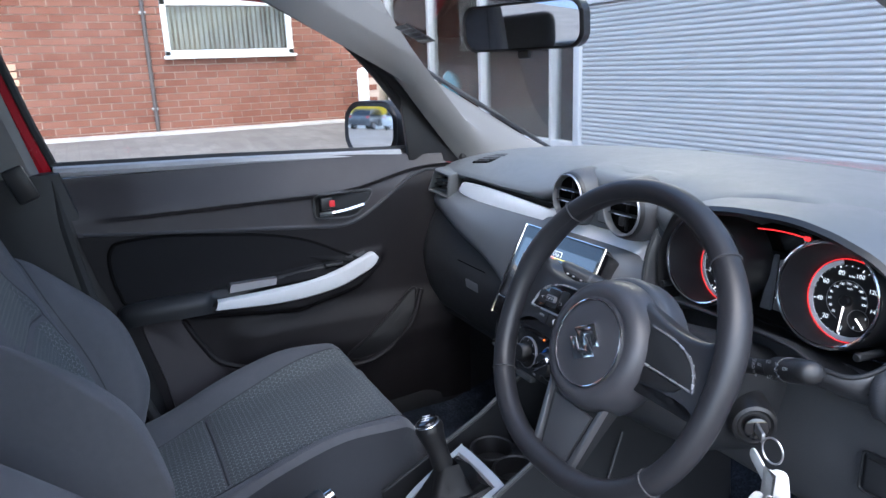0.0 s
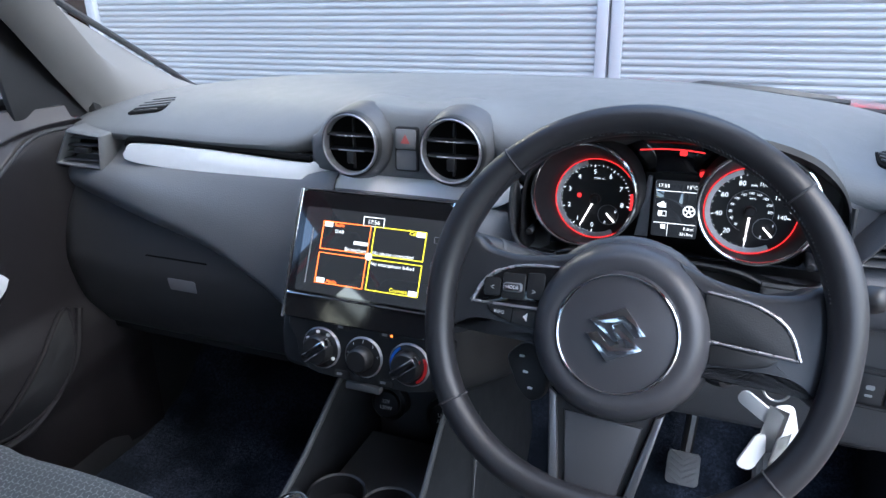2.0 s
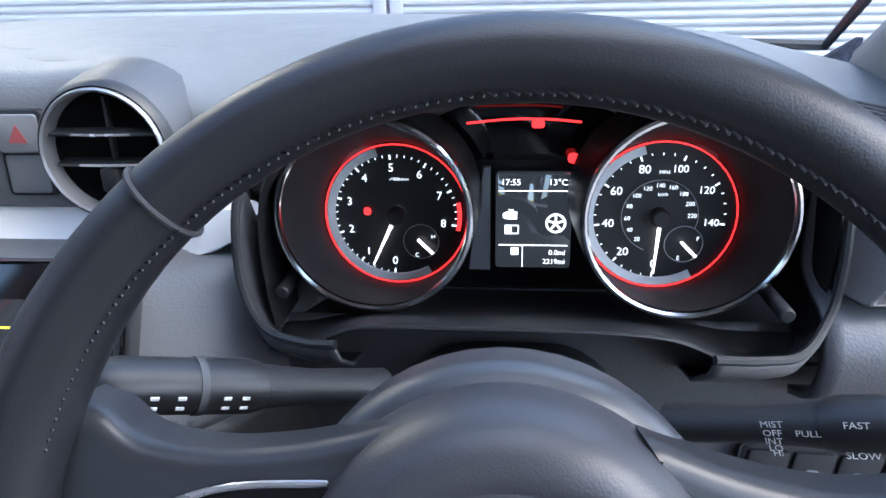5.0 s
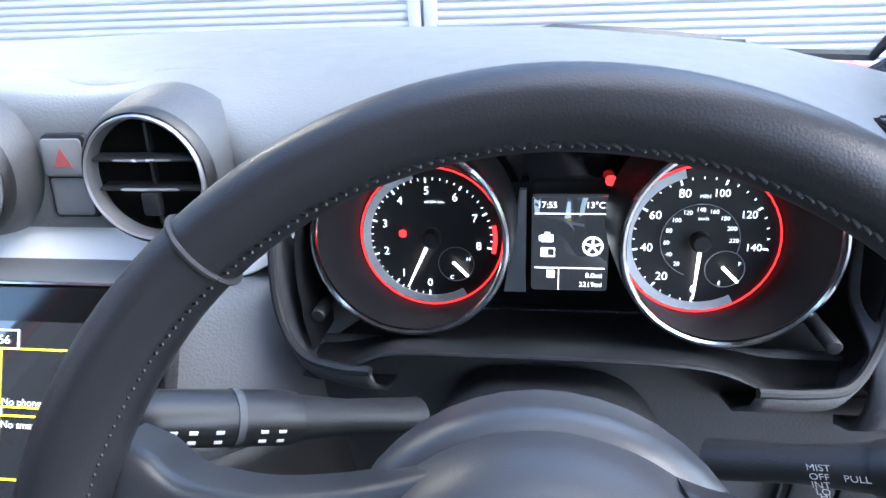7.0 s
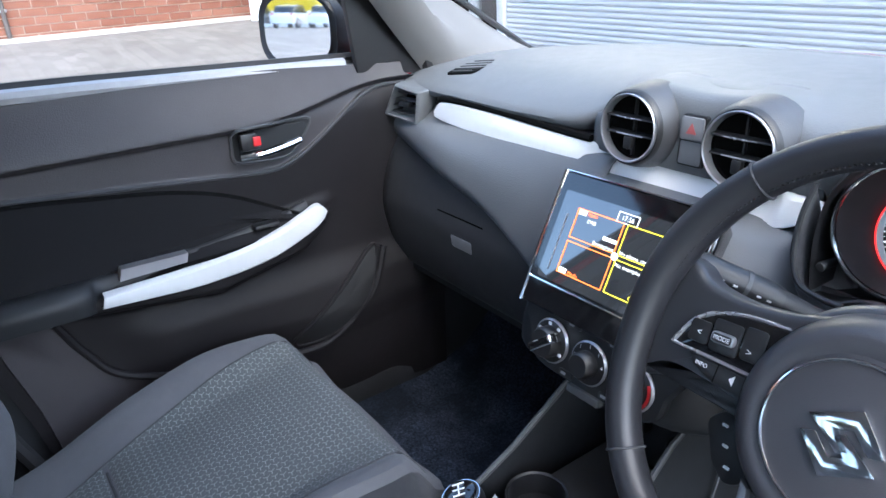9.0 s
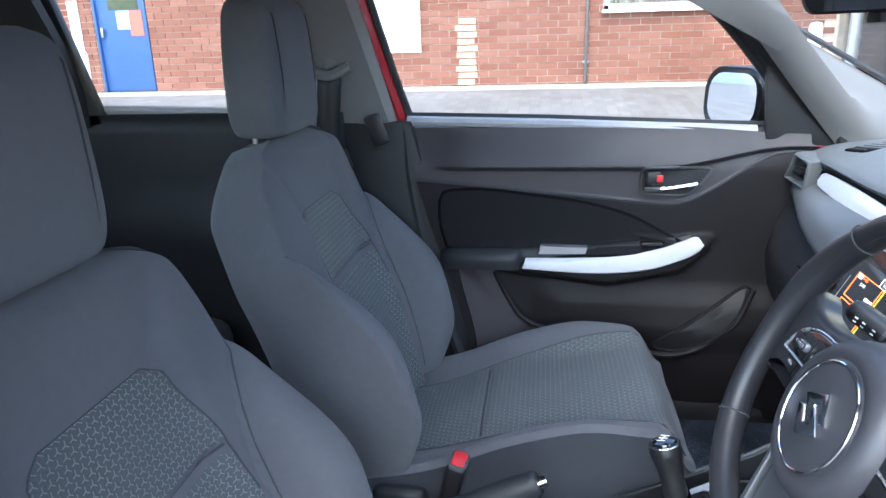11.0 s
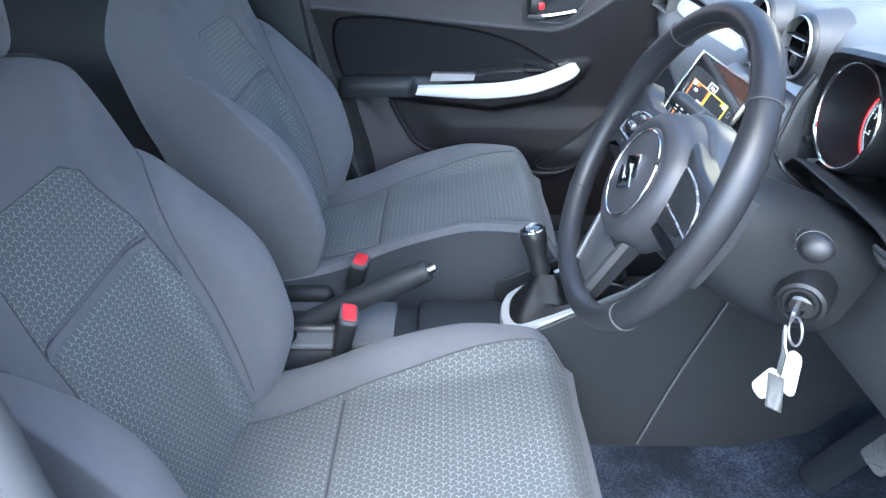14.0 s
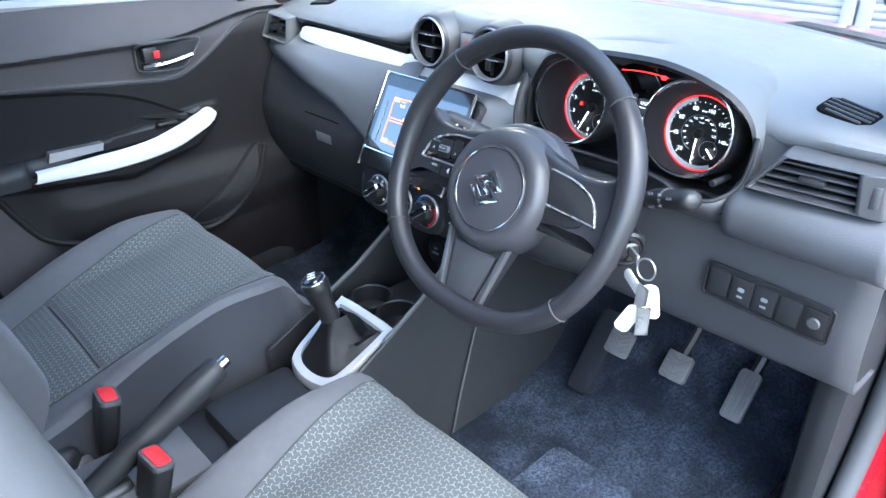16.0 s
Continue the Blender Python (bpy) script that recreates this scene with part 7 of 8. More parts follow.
wpart("lower_inset", prismed([(-0.034, -0.078), (0.034, -0.078), (0.022, -0.145), (-0.022, -0.145)], -0.008, -0.0045, None, 0.002), M_SPOKE, "smooth dark lower inset")
wpart("lettering", words("SRS AIRBAG", 0.0055, Matrix.Translation((0, -0.064, 0.0119))), M_SEAM, "raised lettering on the cover", smooth=False)

# column cowl, stalks, ignition
col = thing("steering_column", "dark plastic steering column cowl with two stalks", "steering column", (0.349, 0.12, 0.885))
ax = pose(0, 0, 0, 66)
loops = []
for d, w, h, dz in ((-0.035, 0.105, 0.105, 0.0), (-0.06, 0.125, 0.12, 0.0), (-0.12, 0.14, 0.135, -0.004), (-0.19, 0.15, 0.145, -0.006), (-0.25, 0.15, 0.14, 0.0)):
    c = Vector((0.349, -0.008, 0.930)) + (ax @ Vector((0, 0, d))) - Vector((0.349, 0.12, 0.885))
    loops.append([tuple(c + (ax @ Vector((x, y - 0.012 + dz, 0)))) for x, y in rounded(w, h, 0.05, 7)])
part("cowl", closed_loft(loops), M_DARK, col, "dark grained cowl")


def stalk(base, tip, label, side):
    s = thing("control_stalk", label, "stalk", base, "column stalks")
    b, t = Vector((0, 0, 0)), Vector(tip) - Vector(base)
    d = t.normalized()
    part("arm", tubed([tuple(b), tuple(t * 0.3), tuple(t * 0.5)], [0.012, 0.0105, 0.013], 14, flat=0.8), M_DARK, s)
    part("switch_end", tubed([tuple(t * 0.5), tuple(t * 0.55), tuple(t * 0.95), tuple(t), tuple(t * 1.025), tuple(t * 1.035)], [0.0135, 0.0150, 0.0145, 0.0130, 0.0095, 0.003], 18, flat=0.85), M_BLACK, s, "ridged black switch end")
    part("collar", tubed([tuple(t * 0.70), tuple(t * 0.725)], 0.0153, 18, flat=0.86), M_SEAL, s)
    out = Vector((0, -1, 0.2)) - d * Vector((0, -1, 0.2)).dot(d)
    out.normalize()
    upv = out.cross(d)
    mk = Matrix((d, upv if upv.z > 0 else -upv, out)).transposed().to_4x4()
    if side > 0:
        for f, j, tx in ((0.37, 2, "MIST"), (0.37, 1, "OFF"), (0.37, 0, "INT"), (0.37, -1, "LO"), (0.37, -2, "HI"), (0.47, 1, "PULL"), (0.60, 2, "FAST"), (0.60, -2, "SLOW"), (0.73, 1.6, "ON"), (0.73, 0, "INT"), (0.73, -1.6, "OFF"), (0.86, 0.6, "REAR")):
            a = j * 0.26
            p = t * f + (out * math.cos(a) + (upv if upv.z > 0 else -upv) * math.sin(a)) * 0.0152
            part("lettering", words(tx, 0.0048, Matrix.Translation(p) @ mk), M_PRINT, s, smooth=False)
    for k, f in enumerate((0.58, 0.64, 0.78, 0.86, 0.92) if side < 0 else ()):
        for j in (-0.5, 0.5):
            p = t * f + out * 0.0142 + (upv if upv.z > 0 else -upv) * (0.005 * j)
            part("mark", boxed((0, 0, 0), (0.0036, 0.0015, 0.0012), Matrix.Translation(p) @ mk), M_PRINT, s, smooth=False)
    return s


stalk((0.278, 0.153, 0.909), (0.172, 0.071, 0.966), "black light stalk with white printed symbols", -1)
stalk((0.430, 0.142, 0.900), (0.553, 0.078, 0.955), "black wiper stalk with white printed symbols", 1)
ig = thing("ignition_lock", "black ignition lock with a key in it", "ignition lock", (0.440, 0.148, 0.830))
IM = pose(0, 0, 0, 0, 0, -35) @ pose(0, 0, 0, 0, 90, 0)
part("barrel_housing", lathed([(0.029, -0.03), (0.0275, 0.0), (0.025, 0.010), (0.021, 0.012), (0.018, 0.009), (0, 0.009)], 32, IM), M_BLACK, ig)
part("barrel", lathed([(0.015, 0.008), (0.014, 0.018), (0.010, 0.02), (0, 0.02)], 24, IM), M_GLOSS, ig)
ky = thing("car_keys", "car key with white tags hanging from the ignition lock", "keys", (0.462, 0.136, 0.834))
part("key_blade", boxed((0.006, -0.004, 0), (0.03, 0.004, 0.012), pose(0, 0, 0, 0, 0, -35), 0.001), M_STEEL, ky, "steel key bow")
part("key_ring", tubed([(0.028 + 0.013 * math.cos(a), -0.016, -0.008 + 0.015 * math.sin(a)) for a in np.linspace(0, 2 * math.pi, 24, endpoint=False)], 0.0013, 6, True), M_STEEL, ky, "steel split ring")
for k, (x, y, z, rx, ry, w, h) in enumerate(((0.012, -0.014, -0.035, 10, -62, 0.019, 0.040), (0.030, -0.020, -0.055, 4, 8, 0.012, 0.056), (0.042, -0.016, -0.050, -6, -14, 0.021, 0.046), (0.016, -0.022, -0.085, 0, 26, 0.021, 0.045), (0.038, -0.024, -0.078, 12, -4, 0.014, 0.05))):
    tg = part("tag", prismed(rounded(w, h, 0.008), -0.0012, 0.0012, Matrix.Translation((x, y, z)) @ pose(0, 0, 0, 0, ry, 18 * k - 30) @ pose(0, 0, 0, 90 + rx), 0.0006), M_WHITETAG, ky, "white plastic key tag")

# ---- pedals ----
def pedal(x, y, z, w, h, tilt, label, grooves, long=False):
    p = thing("pedal", label, "pedal", (x, y, z), "foot pedals")
    f = pose(0, 0, 0, 90 - tilt)
    part("pad", prismed(rounded(w, h, 0.008), -0.006, 0.005, f, 0.002), M_PEDAL, p, "worn rubber pad")
    for k in range(grooves):
        t = (k + 0.5) / grooves - 0.5
        if long:
            part("rib", boxed((t * w * 0.9, 0, 0.006), (w * 0.06, h * 0.86, 0.003), f, 0.0008), M_PEDAL, p)
        else:
            for s in (-1, 1):
                part("rib", boxed((s * w * 0.22, t * h * 0.92, 0.006), (w * 0.48, h * 0.06, 0.003), f @ Matrix.Translation((0, 0, 0)) @ Matrix.Translation((s * w * 0.22, t * h * 0.92, 0)) @ pose(0, 0, 0, 0, 0, s * 32) @ Matrix.Translation((-s * w * 0.22, -t * h * 0.92, 0)), 0.0008), M_PEDAL, p)
    part("arm", tubed(spline([(0, 0.01, 0.0), (0.005, 0.06, 0.06), (0.012, 0.10, 0.18), (0.012, 0.1, 0.3)], 4), 0.010, 8), M_BLACK, p, "black steel arm")
    return p


pedal(0.295, 0.430, 0.458, 0.050, 0.054, 38, "black rubber clutch pedal on a steel arm", 5)
pedal(0.408, 0.449, 0.451, 0.052, 0.054, 38, "black rubber brake pedal on a steel arm", 5)
pedal(0.531, 0.455, 0.452, 0.038, 0.096, 42, "long ribbed accelerator pedal", 4, True)
fr = thing("foot_rest", "black plastic foot rest beside the clutch pedal", "foot rest", (0.245, 0.39, 0.32))
part("plate", prismed(rounded(0.050, 0.18, 0.014), 0, 0.02, Matrix.Translation((0.012, 0.03, 0.1)) @ pose(0, 0, 0, 52), 0.005), surface("foot_rest_felt", (0.013, 0.015, 0.019), 0.9, grain=900, relief=0.4, depth=0.001, spec=0.1), fr)

# ---- centre console ----
con = thing("centre_console", "dark plastic centre console with silver gear surround", "console", (0.03, -0.1, 0.31))
KO = Matrix.Translation((-0.03, 0.1, -0.31))


def con_part(name, bm, material, label="", parent=None, **kw):
    if isinstance(bm, bmesh.types.BMesh):
        bmesh.ops.transform(bm, matrix=KO, verts=bm.verts)
    else:
        bm.transform(KO)
    return part(name, bm, material, parent or con, label, **kw)


CX = 0.030
for s in (-1, 1):
    prof = [(-0.135, 0.535), (-0.02, 0.592), (0.06, 0.632), (0.15, 0.695), (0.20, 0.715), (0.26, 0.715), (0.48, 0.69), (0.50, 0.60), (0.50, 0.42), (0.40, 0.34), (0.28, 0.31), (0.16, 0.31), (0.02, 0.31), (-0.135, 0.31)]
    side = []
    for y, z in prof:
        side.append((y, z))
    wall = closed_loft([[(CX + s * (w + 0.035 * (0.72 - z) / 0.4), y, z) for y, z in side] for w in (0.076, 0.083)])
    con_part("side_wall", wall, M_DARK, "dark console side", bevel=0.003)
    con_part("edge_line", tubed([(CX + s * 0.0905, -0.02, 0.594), (CX + s * 0.0875, 0.06, 0.634), (CX + s * 0.082, 0.15, 0.697), (CX + s * 0.081, 0.2, 0.717)], 0.003, 6), M_SEAL, "pale rounded edge of the console")
side_r = spline([(CX + 0.122, 0.11, 0.335), (CX + 0.115, 0.14, 0.42), (CX + 0.106, 0.18, 0.52), (CX + 0.10, 0.23, 0.64)], 5)
con_part("joint_line", tubed(side_r, 0.0022, 6), M_SEAL, "pale joint line on the console side")
con_part("tray_floor", boxed((CX, 0.10, 0.555), (0.155, 0.26, 0.012)), M_MID)
con_part("tray_back", boxed((CX, 0.262, 0.63), (0.155, 0.012, 0.18)), M_MID)
for x, r in ((CX - 0.038, 0.036), (CX + 0.038, 0.036)):
    con_part("cup_holder", lathed([(r + 0.004, 0.03), (r + 0.003, 0.034), (r, 0.032), (r - 0.002, 0.003), (0, 0.003)], 28, Matrix.Translation((x, 0.055, 0.560))), M_BLACK, "black cup holder")
for x, z, txt in ((-0.022, 0.613, ("12V", "120W")), (0.071, 0.609, ("USB", "AUX"))):
    FK = facing(x, 0.242, z, 12)
    so = con_part("socket", lathed([(0.030, -0.02), (0.029, 0.004), (0.024, 0.008), (0.0215, 0.006)], 32, FK), M_BLACK, "round black socket surround")
    con_part("cap", lathed([(0.021, 0.0), (0.0205, 0.011), (0.018, 0.0125), (0, 0.0125)], 28, FK), M_DARK, "socket cap", so)
    for q, tx in enumerate(txt):
        con_part("lettering", words(tx, 0.0085, FK @ Matrix.Translation((0, 0.005 - 0.010 * q, 0.0128))), M_PRINT, "", so, smooth=False)

# gear surround, gaiter and lever
gl_pts = spline([(-0.050, -0.122), (0.0, -0.132), (0.050, -0.122), (0.066, -0.09), (0.074, 0.0), (0.068, 0.008), (0.0, 0.010), (-0.068, 0.008), (-0.074, 0.0), (-0.066, -0.09)], 4, True)


def top_z(y):
    return 0.530 + (y + 0.13) * 0.50


rg = []
for s, h in ((1.0, -0.02), (1.0, 0.0), (0.97, 0.005), (0.80, 0.005), (0.77, -0.004)):
    rg.append([(CX + 0.012 + x * s, -0.06 + (y + 0.06) * s, top_z(-0.06 + (y + 0.06) * s) + h) for x, y in gl_pts])
con_part("gear_surround", sheet(rg, closed_u=True, flip=False), M_SILVERTRIM, "satin silver gear surround")
con_part("surround_skirt", closed_loft([[(CX + 0.012 + x * s, -0.06 + (y + 0.06) * s, top_z(-0.06 + (y + 0.06) * s) + h) for x, y in gl_pts] for s, h in ((1.0, -0.012), (1.06, -0.05), (1.1, -0.20))], False), M_DARK)
M_GAITER = surface("gaiter_leather", (0.010, 0.010, 0.011), 0.5, grain=500, relief=0.3, spec=0.2)
gear = thing("gear_lever", "black gear lever with a leather gaiter and chrome-topped knob", "gear lever", (CX + 0.008, -0.062, 0.56))
GO = Vector((CX + 0.008, -0.062, 0.56))
rg = []
nn = len(gl_pts)
for k, (s, h) in enumerate(((0.79, -0.002), (0.66, 0.010), (0.46, 0.016), (0.36, 0.030), (0.27, 0.048), (0.20, 0.062))):
    ring = []
    for j, (x, y) in enumerate(gl_pts):
        crease = 1 + 0.12 * math.sin(j * 2 * math.pi * 5 / nn + k) * (1 if 0 < k < 4 else 0)
        yy = -0.06 + (y + 0.06) * s * crease
        zz = top_z(-0.06 + (y + 0.06) * s) + h if k < 2 else 0.565 + h
        ring.append((CX + 0.012 + x * s * crease - GO.x, yy - GO.y, zz - GO.z))
    rg.append(ring)
part("gaiter", sheet(rg, closed_u=True), M_GAITER, gear, "creased black leather gaiter")
kt = Vector((0.026, -0.085, 0.700)) - GO
kb = Vector((CX + 0.008, -0.066, 0.625)) - GO
part("stick", tubed([(0, 0, 0.02), tuple(kb)], [0.014, 0.013], 16), M_BLACK, gear)
dirn = (kt - kb).normalized()
KQ = Matrix.Translation(kb) @ dirn.to_track_quat("Z", "Y").to_matrix().to_4x4()
kl = (kt - kb).length
part("knob", lathed([(0.0, -0.004), (0.0165, -0.004), (0.0175, 0.0), (0.0165, 0.02), (0.0185, 0.04), (0.0225, 0.06), (0.0235, kl - 0.012), (0.0205, kl - 0.002), (0.016, kl)], 28, KQ), M_BLACK, gear, "black gear knob")
part("knob_cap", lathed([(0.0195, kl - 0.004), (0.0165, kl + 0.002), (0.008, kl + 0.0045), (0, kl + 0.005)], 28, KQ), M_GLOSS, gear, "glossy cap with the shift pattern")
part("knob_ring", tubed([tuple(KQ @ Vector((0.0205 * math.cos(a), 0.0205 * math.sin(a), kl - 0.003))) for a in np.linspace(0, 2 * math.pi, 28, endpoint=False)], 0.0012, 6, True), M_CHROME, gear, "chrome rim")
sh = bmesh.new()
for x in (-0.008, 0.0, 0.008):
    box(sh, (x, 0.0, 0.0052), (0.0013, 0.013, 0.0008), KQ @ Matrix.Translation((0, 0, kl)))
box(sh, (0, 0, 0.0052), (0.017, 0.0013, 0.0008), KQ @ Matrix.Translation((0, 0, kl)))
part("shift_pattern", sh, M_PRINT, gear, "white shift pattern", smooth=False)

# rear part of the console and handbrake
con_part("rear_tray", boxed((0.02, -0.42, 0.44), (0.15, 0.52, 0.11), bevel=0.015), M_DARK, "dark rear console")
con_part("rear_top", boxed((0.02, -0.47, 0.497), (0.135, 0.3, 0.012), bevel=0.004), surface("console_grey", (0.10, 0.102, 0.106), 0.4), "grey rear console top")
con_part("cup_well", lathed([(0.038, 0.0), (0.036, 0.004), (0.033, 0.0), (0.031, -0.003), (0, -0.003)], 28, Matrix.Translation((0.065, -0.53, 0.503))), M_VOID, "dark round cup well")
con_part("mid_tray", boxed((0.028, -0.20, 0.47), (0.12, 0.16, 0.1), bevel=0.012), M_DARK)
hbk = thing("handbrake", "black handbrake lever with a chrome release button", "handbrake", (0.022, -0.46, 0.5))
HB = [Vector((0.024, -0.49, 0.50)), Vector((0.024, -0.42, 0.538)), Vector((0.023, -0.35, 0.572)), Vector((0.023, -0.285, 0.604)), Vector((0.023, -0.258, 0.617))]
HO = Vector((0.022, -0.46, 0.5))
part("grip", tubed([tuple(Vector(p) - HO) for p in spline(HB, 4)], [0.018] * 5 + [0.0195] * 4 + [0.021] * 4 + [0.019] * 3 + [0.0155], 16, flat=1.1), M_DARK, hbk, "dark moulded grip")
part("button", tubed([tuple(HB[-1] - HO), tuple(HB[-1] - HO + Vector((0, 0.012, 0.006)))], [0.0095, 0.0085], 16), M_CHROME, hbk, "chrome release button")
part("boot", boxed((0, -0.02, 0.0), (0.06, 0.12, 0.03), None, 0.012, 3), M_BLACK, hbk)
for sx, x in ((-1, -0.092), (1, 0.078)):
    bk = thing("belt_buckle", "black seat belt buckle with a red release button", "belt buckle", (x, -0.42, 0.46), "belt buckles")
    f = pose(0, 0, 0, -14, 4 * sx, 6 * sx)
    part("case", closed_loft([[tuple(f @ Vector((x * q, y * q, z))) for x, y in rounded(0.052, 0.032, 0.010)] for z, q in ((0.018, 0.86), (0.03, 0.93), (0.07, 1.0), (0.104, 1.0))]), M_BLACK, bk)
    part("rim", closed_loft([[tuple(f @ Vector((x * q, y * q, z))) for x, y in rounded(0.052, 0.032, 0.010)] for z, q in ((0.103, 1.03), (0.110, 1.0), (0.1105, 0.9))]), M_SEAL, bk, "grey rim")
    part("release", prismed(rounded(0.044, 0.024, 0.007), 0.108, 0.1125, f, 0.0012), M_RED, bk, "red release button")
    part("stem", boxed((0, 0.0, 0.0), (0.036, 0.022, 0.07), f, 0.006), M_DARK, bk)
    part("bracket", boxed((0.004 * sx, -0.06, 0.01), (0.02, 0.09, 0.03), pose(0, 0, 0, 18), 0.006), M_STEEL, bk, "bare steel anchor")

# ---- front seats ----
def cushion_top(u, v):
    """Height of the cushion over its origin at u across and v from the hinge (0) to the front (0.5)."""
    z = 0.145 + 0.20 * (v - 0.13) - 0.02 * smooth01(0.0, 0.2, 0.2 - v)
    side = smooth01(0.130, 0.212, abs(u))
    z += 0.048 * side * (0.55 + 0.45 * smooth01(0.05, 0.3, v)) * (1 - 0.8 * smooth01(0.30, 0.50, v))
    z -= 0.085 * smooth01(0.212, 0.262, abs(u)) ** 1.5
    z -= 0.085 * smooth01(0.42, 0.505, v) ** 2
    z += 0.006 * (1 - (u / 0.12) ** 2) if abs(u) < 0.12 else 0.0
    return z


WING = [(-0.1, 0.158), (0.18, 0.156), (0.25, 0.157), (0.31, 0.166), (0.36, 0.188), (0.405, 0.218), (0.44, 0.250), (0.47, 0.30), (0.7, 0.6)]


def wing_line(w):
    """Half-width at which the bolster panel begins, w up the backrest."""
    for (a, ua), (b, ub) in zip(WING, WING[1:]):
        if a <= w <= b:
            return ua + (ub - ua) * (w - a) / (b - a)
    return 0.6


def back_front(u, w):
    """How far the backrest's face lies before its plane, at u across and w up it."""
    d = max(0.0, abs(u) - wing_line(w))
    f = 0.098 * (1 - math.exp(-d / 0.022)) * smooth01(-0.10, 0.10, w) * (1 - 0.72 * smooth01(0.20, 0.46, w))
    f += 0.016 * math.exp(-((w - 0.2) / 0.16) ** 2)
    f -= 0.020 * (1 - smooth01(0.100, 0.150, abs(u) - 0.06 * smooth01(0.47, 0.6, w))) * (1 - 0.55 * smooth01(0.47, 0.57, w))
    f -= 0.006 * math.exp(-((w - 0.336) / 0.008) ** 2) * (1 - smooth01(0.12, 0.15, abs(u)))
    return f


def back_half(w):
    return float(np.interp(w, [p[0] for p in BACK_LINE], [p[1] for p in BACK_LINE]))


BACK = [(0.0, 0.225), (0.12, 0.256), (0.24, 0.262), (0.36, 0.254), (0.44, 0.247), (0.51, 0.235), (0.565, 0.214), (0.60, 0.175), (0.615, 0.12)]
BACK_LINE = spline(BACK, 8)
RECLINE = 17.5


def front_seat(at):
    seat = thing("front_seat", "dark cloth front seat with star-patterned inserts", "car seat", at, "front seats")
    # cushion body
    us = [-0.228 + 0.456 * k / 40 for k in range(41)]
    vs = [-0.085 + 0.590 * k / 38 for k in range(39)]
    rows = []
    rows.append([(u, -0.095, 0.02) for u in us])
    for v in vs:
        sq = 1 - 0.10 * smooth01(0.38, 0.505, v) ** 2
        rows.append([(u * sq, v, cushion_top(u, v)) for u in us])
    rows.append([(u * 0.9, 0.512, cushion_top(u, 0.505) - 0.05) for u in us])
    rows.append([(u * 0.88, 0.49, 0.02) for u in us])
    part("cushion", sheet(rows), M_CLOTH, seat, "plain dark cloth cushion")
    for s in (-1, 1):
        skirt = []
        for v in vs:
            sq = 1 - 0.1 * smooth01(0.38, 0.505, v) ** 2
            skirt.append([(s * (0.228 + (u - 0.228) * (1 - 0.9 * smooth01(0.40, 0.505, v) ** 2)) * sq, v, z) for u, z in ((0.228, cushion_top(0.228, v)), (0.248, cushion_top(0.248, v)), (0.262, cushion_top(0.262, v) - 0.03), (0.262, cushion_top(0.262, v) - 0.06), (0.245, 0.0))])
        part("side_skirt", sheet(skirt, flip=s > 0), M_SKIRT, seat, "black cloth cushion side")

    def patch(name, f, u_of, t0, t1, nt=26, nu=22, label=""):
        rows = []
        for i in range(nt + 1):
            t = t0 + (t1 - t0) * i / nt
            a, b = u_of(t)
            rows.append([f(a + (b - a) * j / nu, t, (i in (0, nt)) or (j in (0, nu))) for j in range(nu + 1)])

        def uvf(i, j):
            t = t0 + (t1 - t0) * i / nt
            a, b = u_of(t)
            return (a + (b - a) * j / nu, t)
        return part(name, sheet(rows, uv=uvf), M_STAR, seat, label)

    def on_cushion(u, v, edge):
        return (u * (1 - 0.10 * smooth01(0.38, 0.505, v) ** 2), v, cushion_top(u, v) + (0.0005 if edge else 0.004))

    cu = lambda v: (-(0.128 + 0.14 * v), 0.128 + 0.14 * v)
    patch("cushion_insert", on_cushion, cu, 0.137, 0.494, label="star-patterned cloth insert")
    patch("cushion_insert", on_cushion, cu, -0.07, 0.128, nt=14, label="star-patterned cloth insert")
    part("seam", tubed([on_cushion(u, 0.1325, True) for u in np.linspace(-0.13, 0.13, 15)], 0.0022, 6), M_SEAM, seat)
    for s in (-1, 1):
        part("seam", tubed([(s * cu(v)[1] * (1 - 0.10 * smooth01(0.38, 0.505, v) ** 2), v, cushion_top(cu(v)[1], v) + 0.0005) for v in np.linspace(-0.05, 0.49, 28)], 0.0016, 6), M_SEAM, seat)

    # backrest
    B = Matrix.Translation((0, -0.045, 0.105)) @ pose(0, 0, 0, RECLINE)
    ws_ = [0.615 * k / 92 for k in range(93)]
    rows = []
    for w in ws_:
        h = back_half(w)
        r = []
        n = 200
        for k in range(n):
            a = 2 * math.pi * k / n
            cu_, sn = math.cos(a), math.sin(a)
            u = h * math.copysign(abs(cu_) ** 0.55, cu_)
            dep = math.copysign(abs(sn) ** 0.6, sn)
            thick = 0.150 * (1 - 0.25 * smooth01(0.50, 0.615, w))
            y = dep * 0.01 if sn > 0 else dep * thick
            if sn > 0:
                y = 0.02 * dep + back_front(u, w) - 0.02 * smooth01(0.565, 0.615, w)
            else:
                y = thick * dep + back_front(u, w) * (1 - abs(dep)) + 0.016 * smooth01(0.50, 0.615, w)
            r.append(tuple(B @ Vector((u, y, w))))
        rows.append(r)
    bm = closed_loft(rows)
    part("backrest", bm, M_CLOTH, seat, "plain dark cloth backrest")

    def on_back(u, w, edge):
        return tuple(B @ Vector((u, 0.02 + back_front(u, w) + (-0.001 if edge else 0.0035) - 0.02 * smooth01(0.565, 0.615, w), w)))

    half = lambda w: 0.152 - 0.012 * smooth01(0.2, 0.335, w) - 0.026 * smooth01(0.335, 0.46, w) - 0.030 * smooth01(0.450, 0.476, w) ** 2
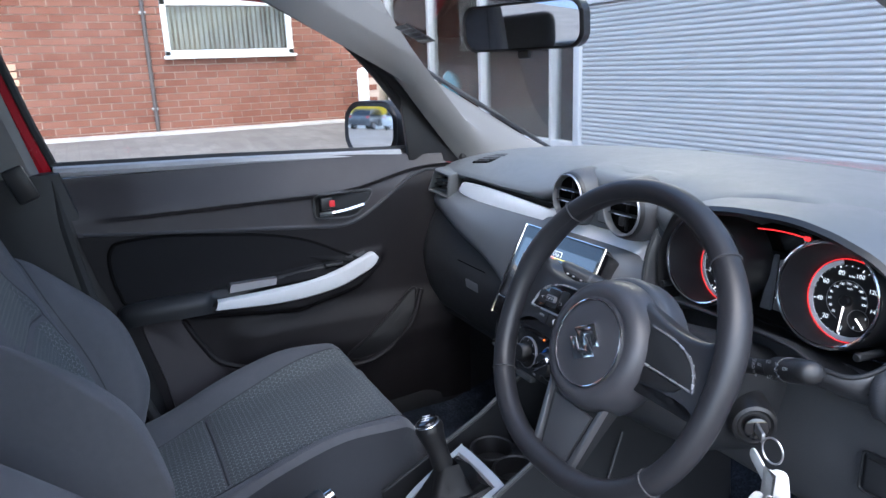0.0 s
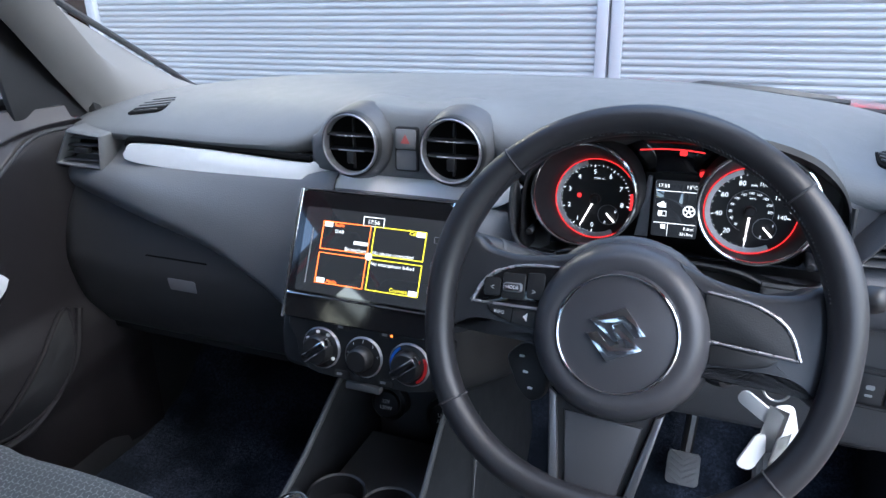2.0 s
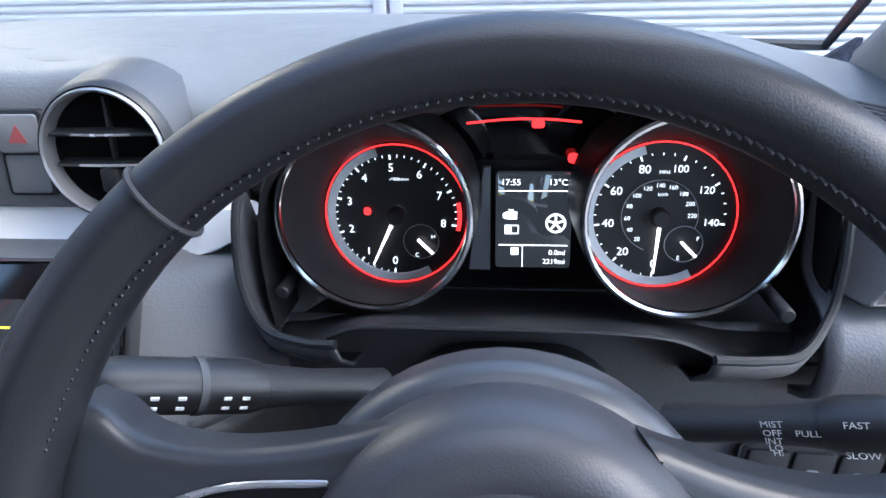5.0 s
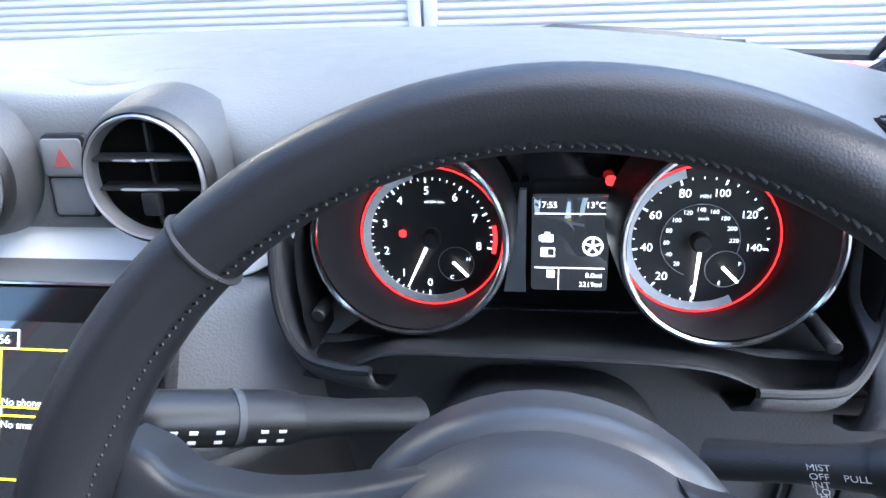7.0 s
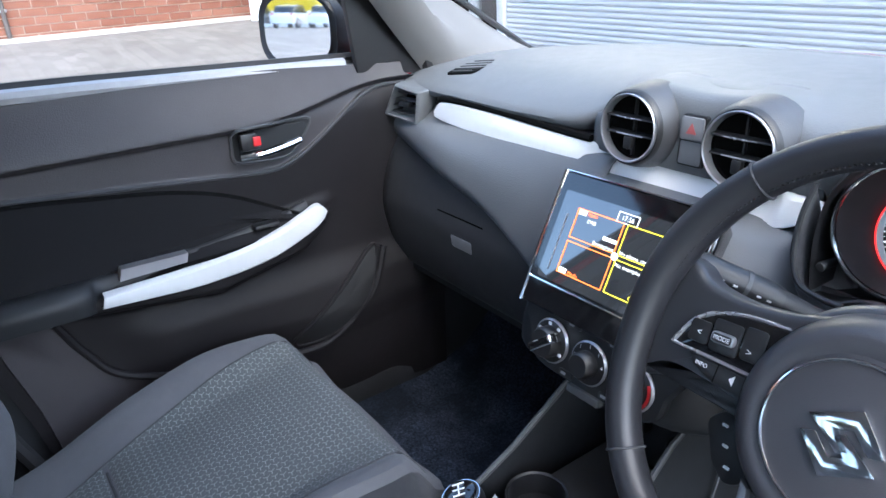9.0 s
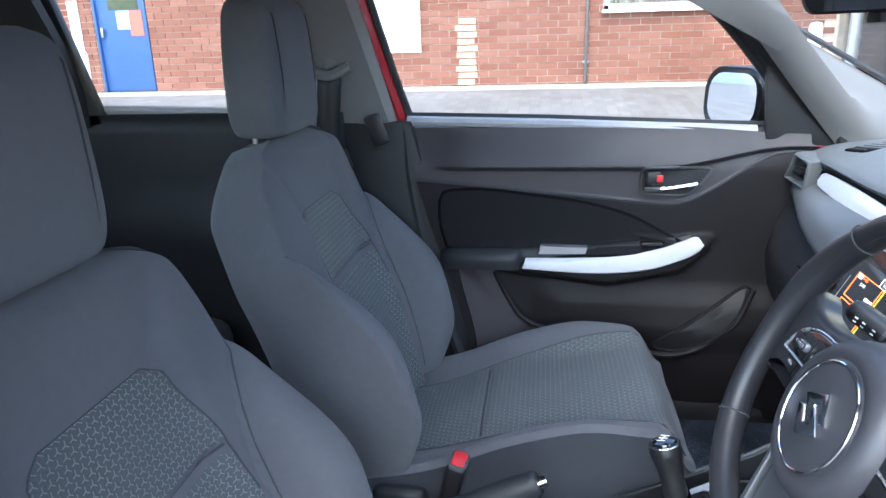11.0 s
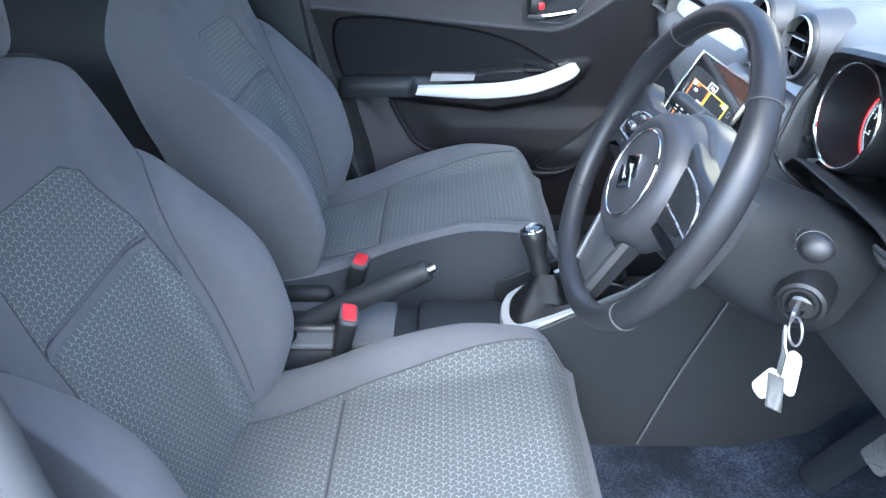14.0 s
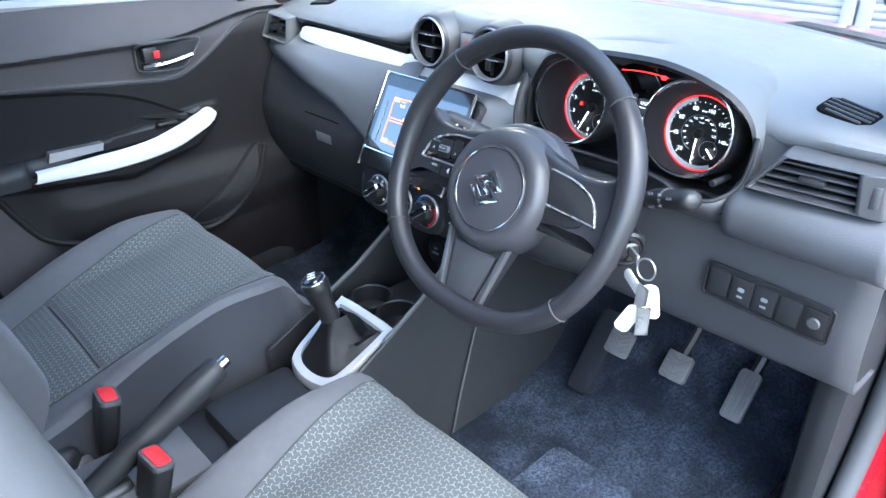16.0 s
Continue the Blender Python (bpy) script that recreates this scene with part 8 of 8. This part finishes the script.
    bu = lambda w: (-half(w), half(w))
    patch("back_insert", on_back, bu, 0.340, 0.476, nt=24, label="star-patterned cloth insert")
    patch("back_insert", on_back, bu, -0.02, 0.332, label="star-patterned cloth insert")
    part("seam", tubed([on_back(u, 0.336, True) for u in np.linspace(-0.136, 0.136, 13)], 0.0020, 6), M_SEAM, seat)
    for s in (-1, 1):
        part("seam", tubed([on_back(s * bu(w)[1], w, True) for w in np.linspace(0.26, 0.476, 24)] + [on_back(-s * q, 0.476, True) for q in (0.0,)], 0.0016, 6), M_SEAM, seat)
        wing = []
        for w in np.linspace(0.02, 0.437, 26):
            u = min(wing_line(w) + 0.003, back_half(w) - 0.002)
            dep = (1 - min(1.0, (u / back_half(w)) ** (1 / 0.55)) ** 2) ** 0.3
            wing.append(tuple(B @ Vector((s * u, 0.02 * dep + back_front(u, w) + 0.0006, w))))
        part("wing_seam", tubed(wing, 0.0013, 6), M_SEAM, seat, "sewn seam round the side wing")
        part("recliner", boxed((s * 0.245, 0.0, 0.06), (0.03, 0.10, 0.09), None, 0.02, 3), M_DARK, seat, "dark plastic hinge cover")
    # headrest
    H = B @ Matrix.Translation((0, -0.022, 0.622)) @ pose(0, 0, 0, -17)
    loops = []
    for z, hw, f, k in ((0.0, 0.092, 0.034, -0.035), (0.010, 0.110, 0.048, -0.05), (0.05, 0.1185, 0.052, -0.056), (0.13, 0.115, 0.050, -0.056), (0.20, 0.108, 0.045, -0.052), (0.228, 0.099, 0.034, -0.044), (0.240, 0.078, 0.012, -0.03)):
        ring = []
        for q in range(64):
            a = 2 * math.pi * q / 64
            c, s_ = math.cos(a), math.sin(a)
            u = hw * math.copysign(abs(c) ** 0.36, c)
            y = (f if s_ > 0 else -k) * math.copysign(abs(s_) ** 0.42, s_)
            ring.append(tuple(H @ Vector((u, y, z))))
        loops.append(ring)
    dense = list(zip(*[spline(col, 3) for col in zip(*loops)]))
    hr = part("headrest", closed_loft([list(r) for r in dense]), M_CLOTH, seat, "tall dark cloth headrest")
    for s in (-1, 1):
        part("seam", tubed([tuple(H @ Vector((s * 0.085, y, z))) for y, z in ((0.040, 0.008), (0.0490, 0.04), (0.0505, 0.1), (0.0475, 0.16), (0.0425, 0.205), (0.02, 0.234))], 0.0012, 6), M_SEAM, hr)
        part("post", tubed([tuple(H @ Vector((s * 0.098 * 0.9, -0.01, -0.06))), tuple(H @ Vector((s * 0.098 * 0.9, -0.01, 0.03)))], 0.006, 10), M_STEEL, hr, "steel headrest post")
        part("post_guide", boxed((s * 0.088, -0.01, -0.016), (0.036, 0.026, 0.014), H, 0.004), M_SEAL, hr, "grey post guide")
    # runners
    for s in (-1, 1):
        part("runner", boxed((s * 0.19, 0.22, -0.02), (0.04, 0.5, 0.05), None, 0.006), M_DARK, seat)
    return seat


SEAT_D = (0.341, -0.522, 0.345)
seat = front_seat(SEAT_D)
seat_p = copy_thing(seat, pose(-0.345, -0.500, 0.398))
part("airbag_tag", boxed((-0.2265, 0.014, 0.515), (0.012, 0.004, 0.045), Matrix.Translation((0, -0.045, 0.105)) @ pose(0, 0, 0, RECLINE), 0.001), M_BLACK, seat_p, "small black cloth tag")
part("airbag_tag", boxed((0.2265, 0.014, 0.515), (0.012, 0.004, 0.045), Matrix.Translation((0, -0.045, 0.105)) @ pose(0, 0, 0, RECLINE), 0.001), M_WHITETAG, seat, "small white cloth tag")

# bricks of the wall nearest the camera, one by one
M_BRICK1 = M_BRICK.copy()
M_BRICK1.name = "red_brick_single"
nt1 = M_BRICK1.node_tree
inf = nt1.nodes.new("ShaderNodeObjectInfo")
for lk in list(nt1.links):
    if lk.from_socket.name == "Random Per Island":
        dst = lk.to_socket
        nt1.links.remove(lk)
        nt1.links.new(inf.outputs["Random"], dst)
brick_mesh.materials[0] = M_BRICK1
for y, z in singles:
    ob = new("brick", brick_mesh)
    ob.parent = wall_brick
    ob.location = (WALL_X, y, z)
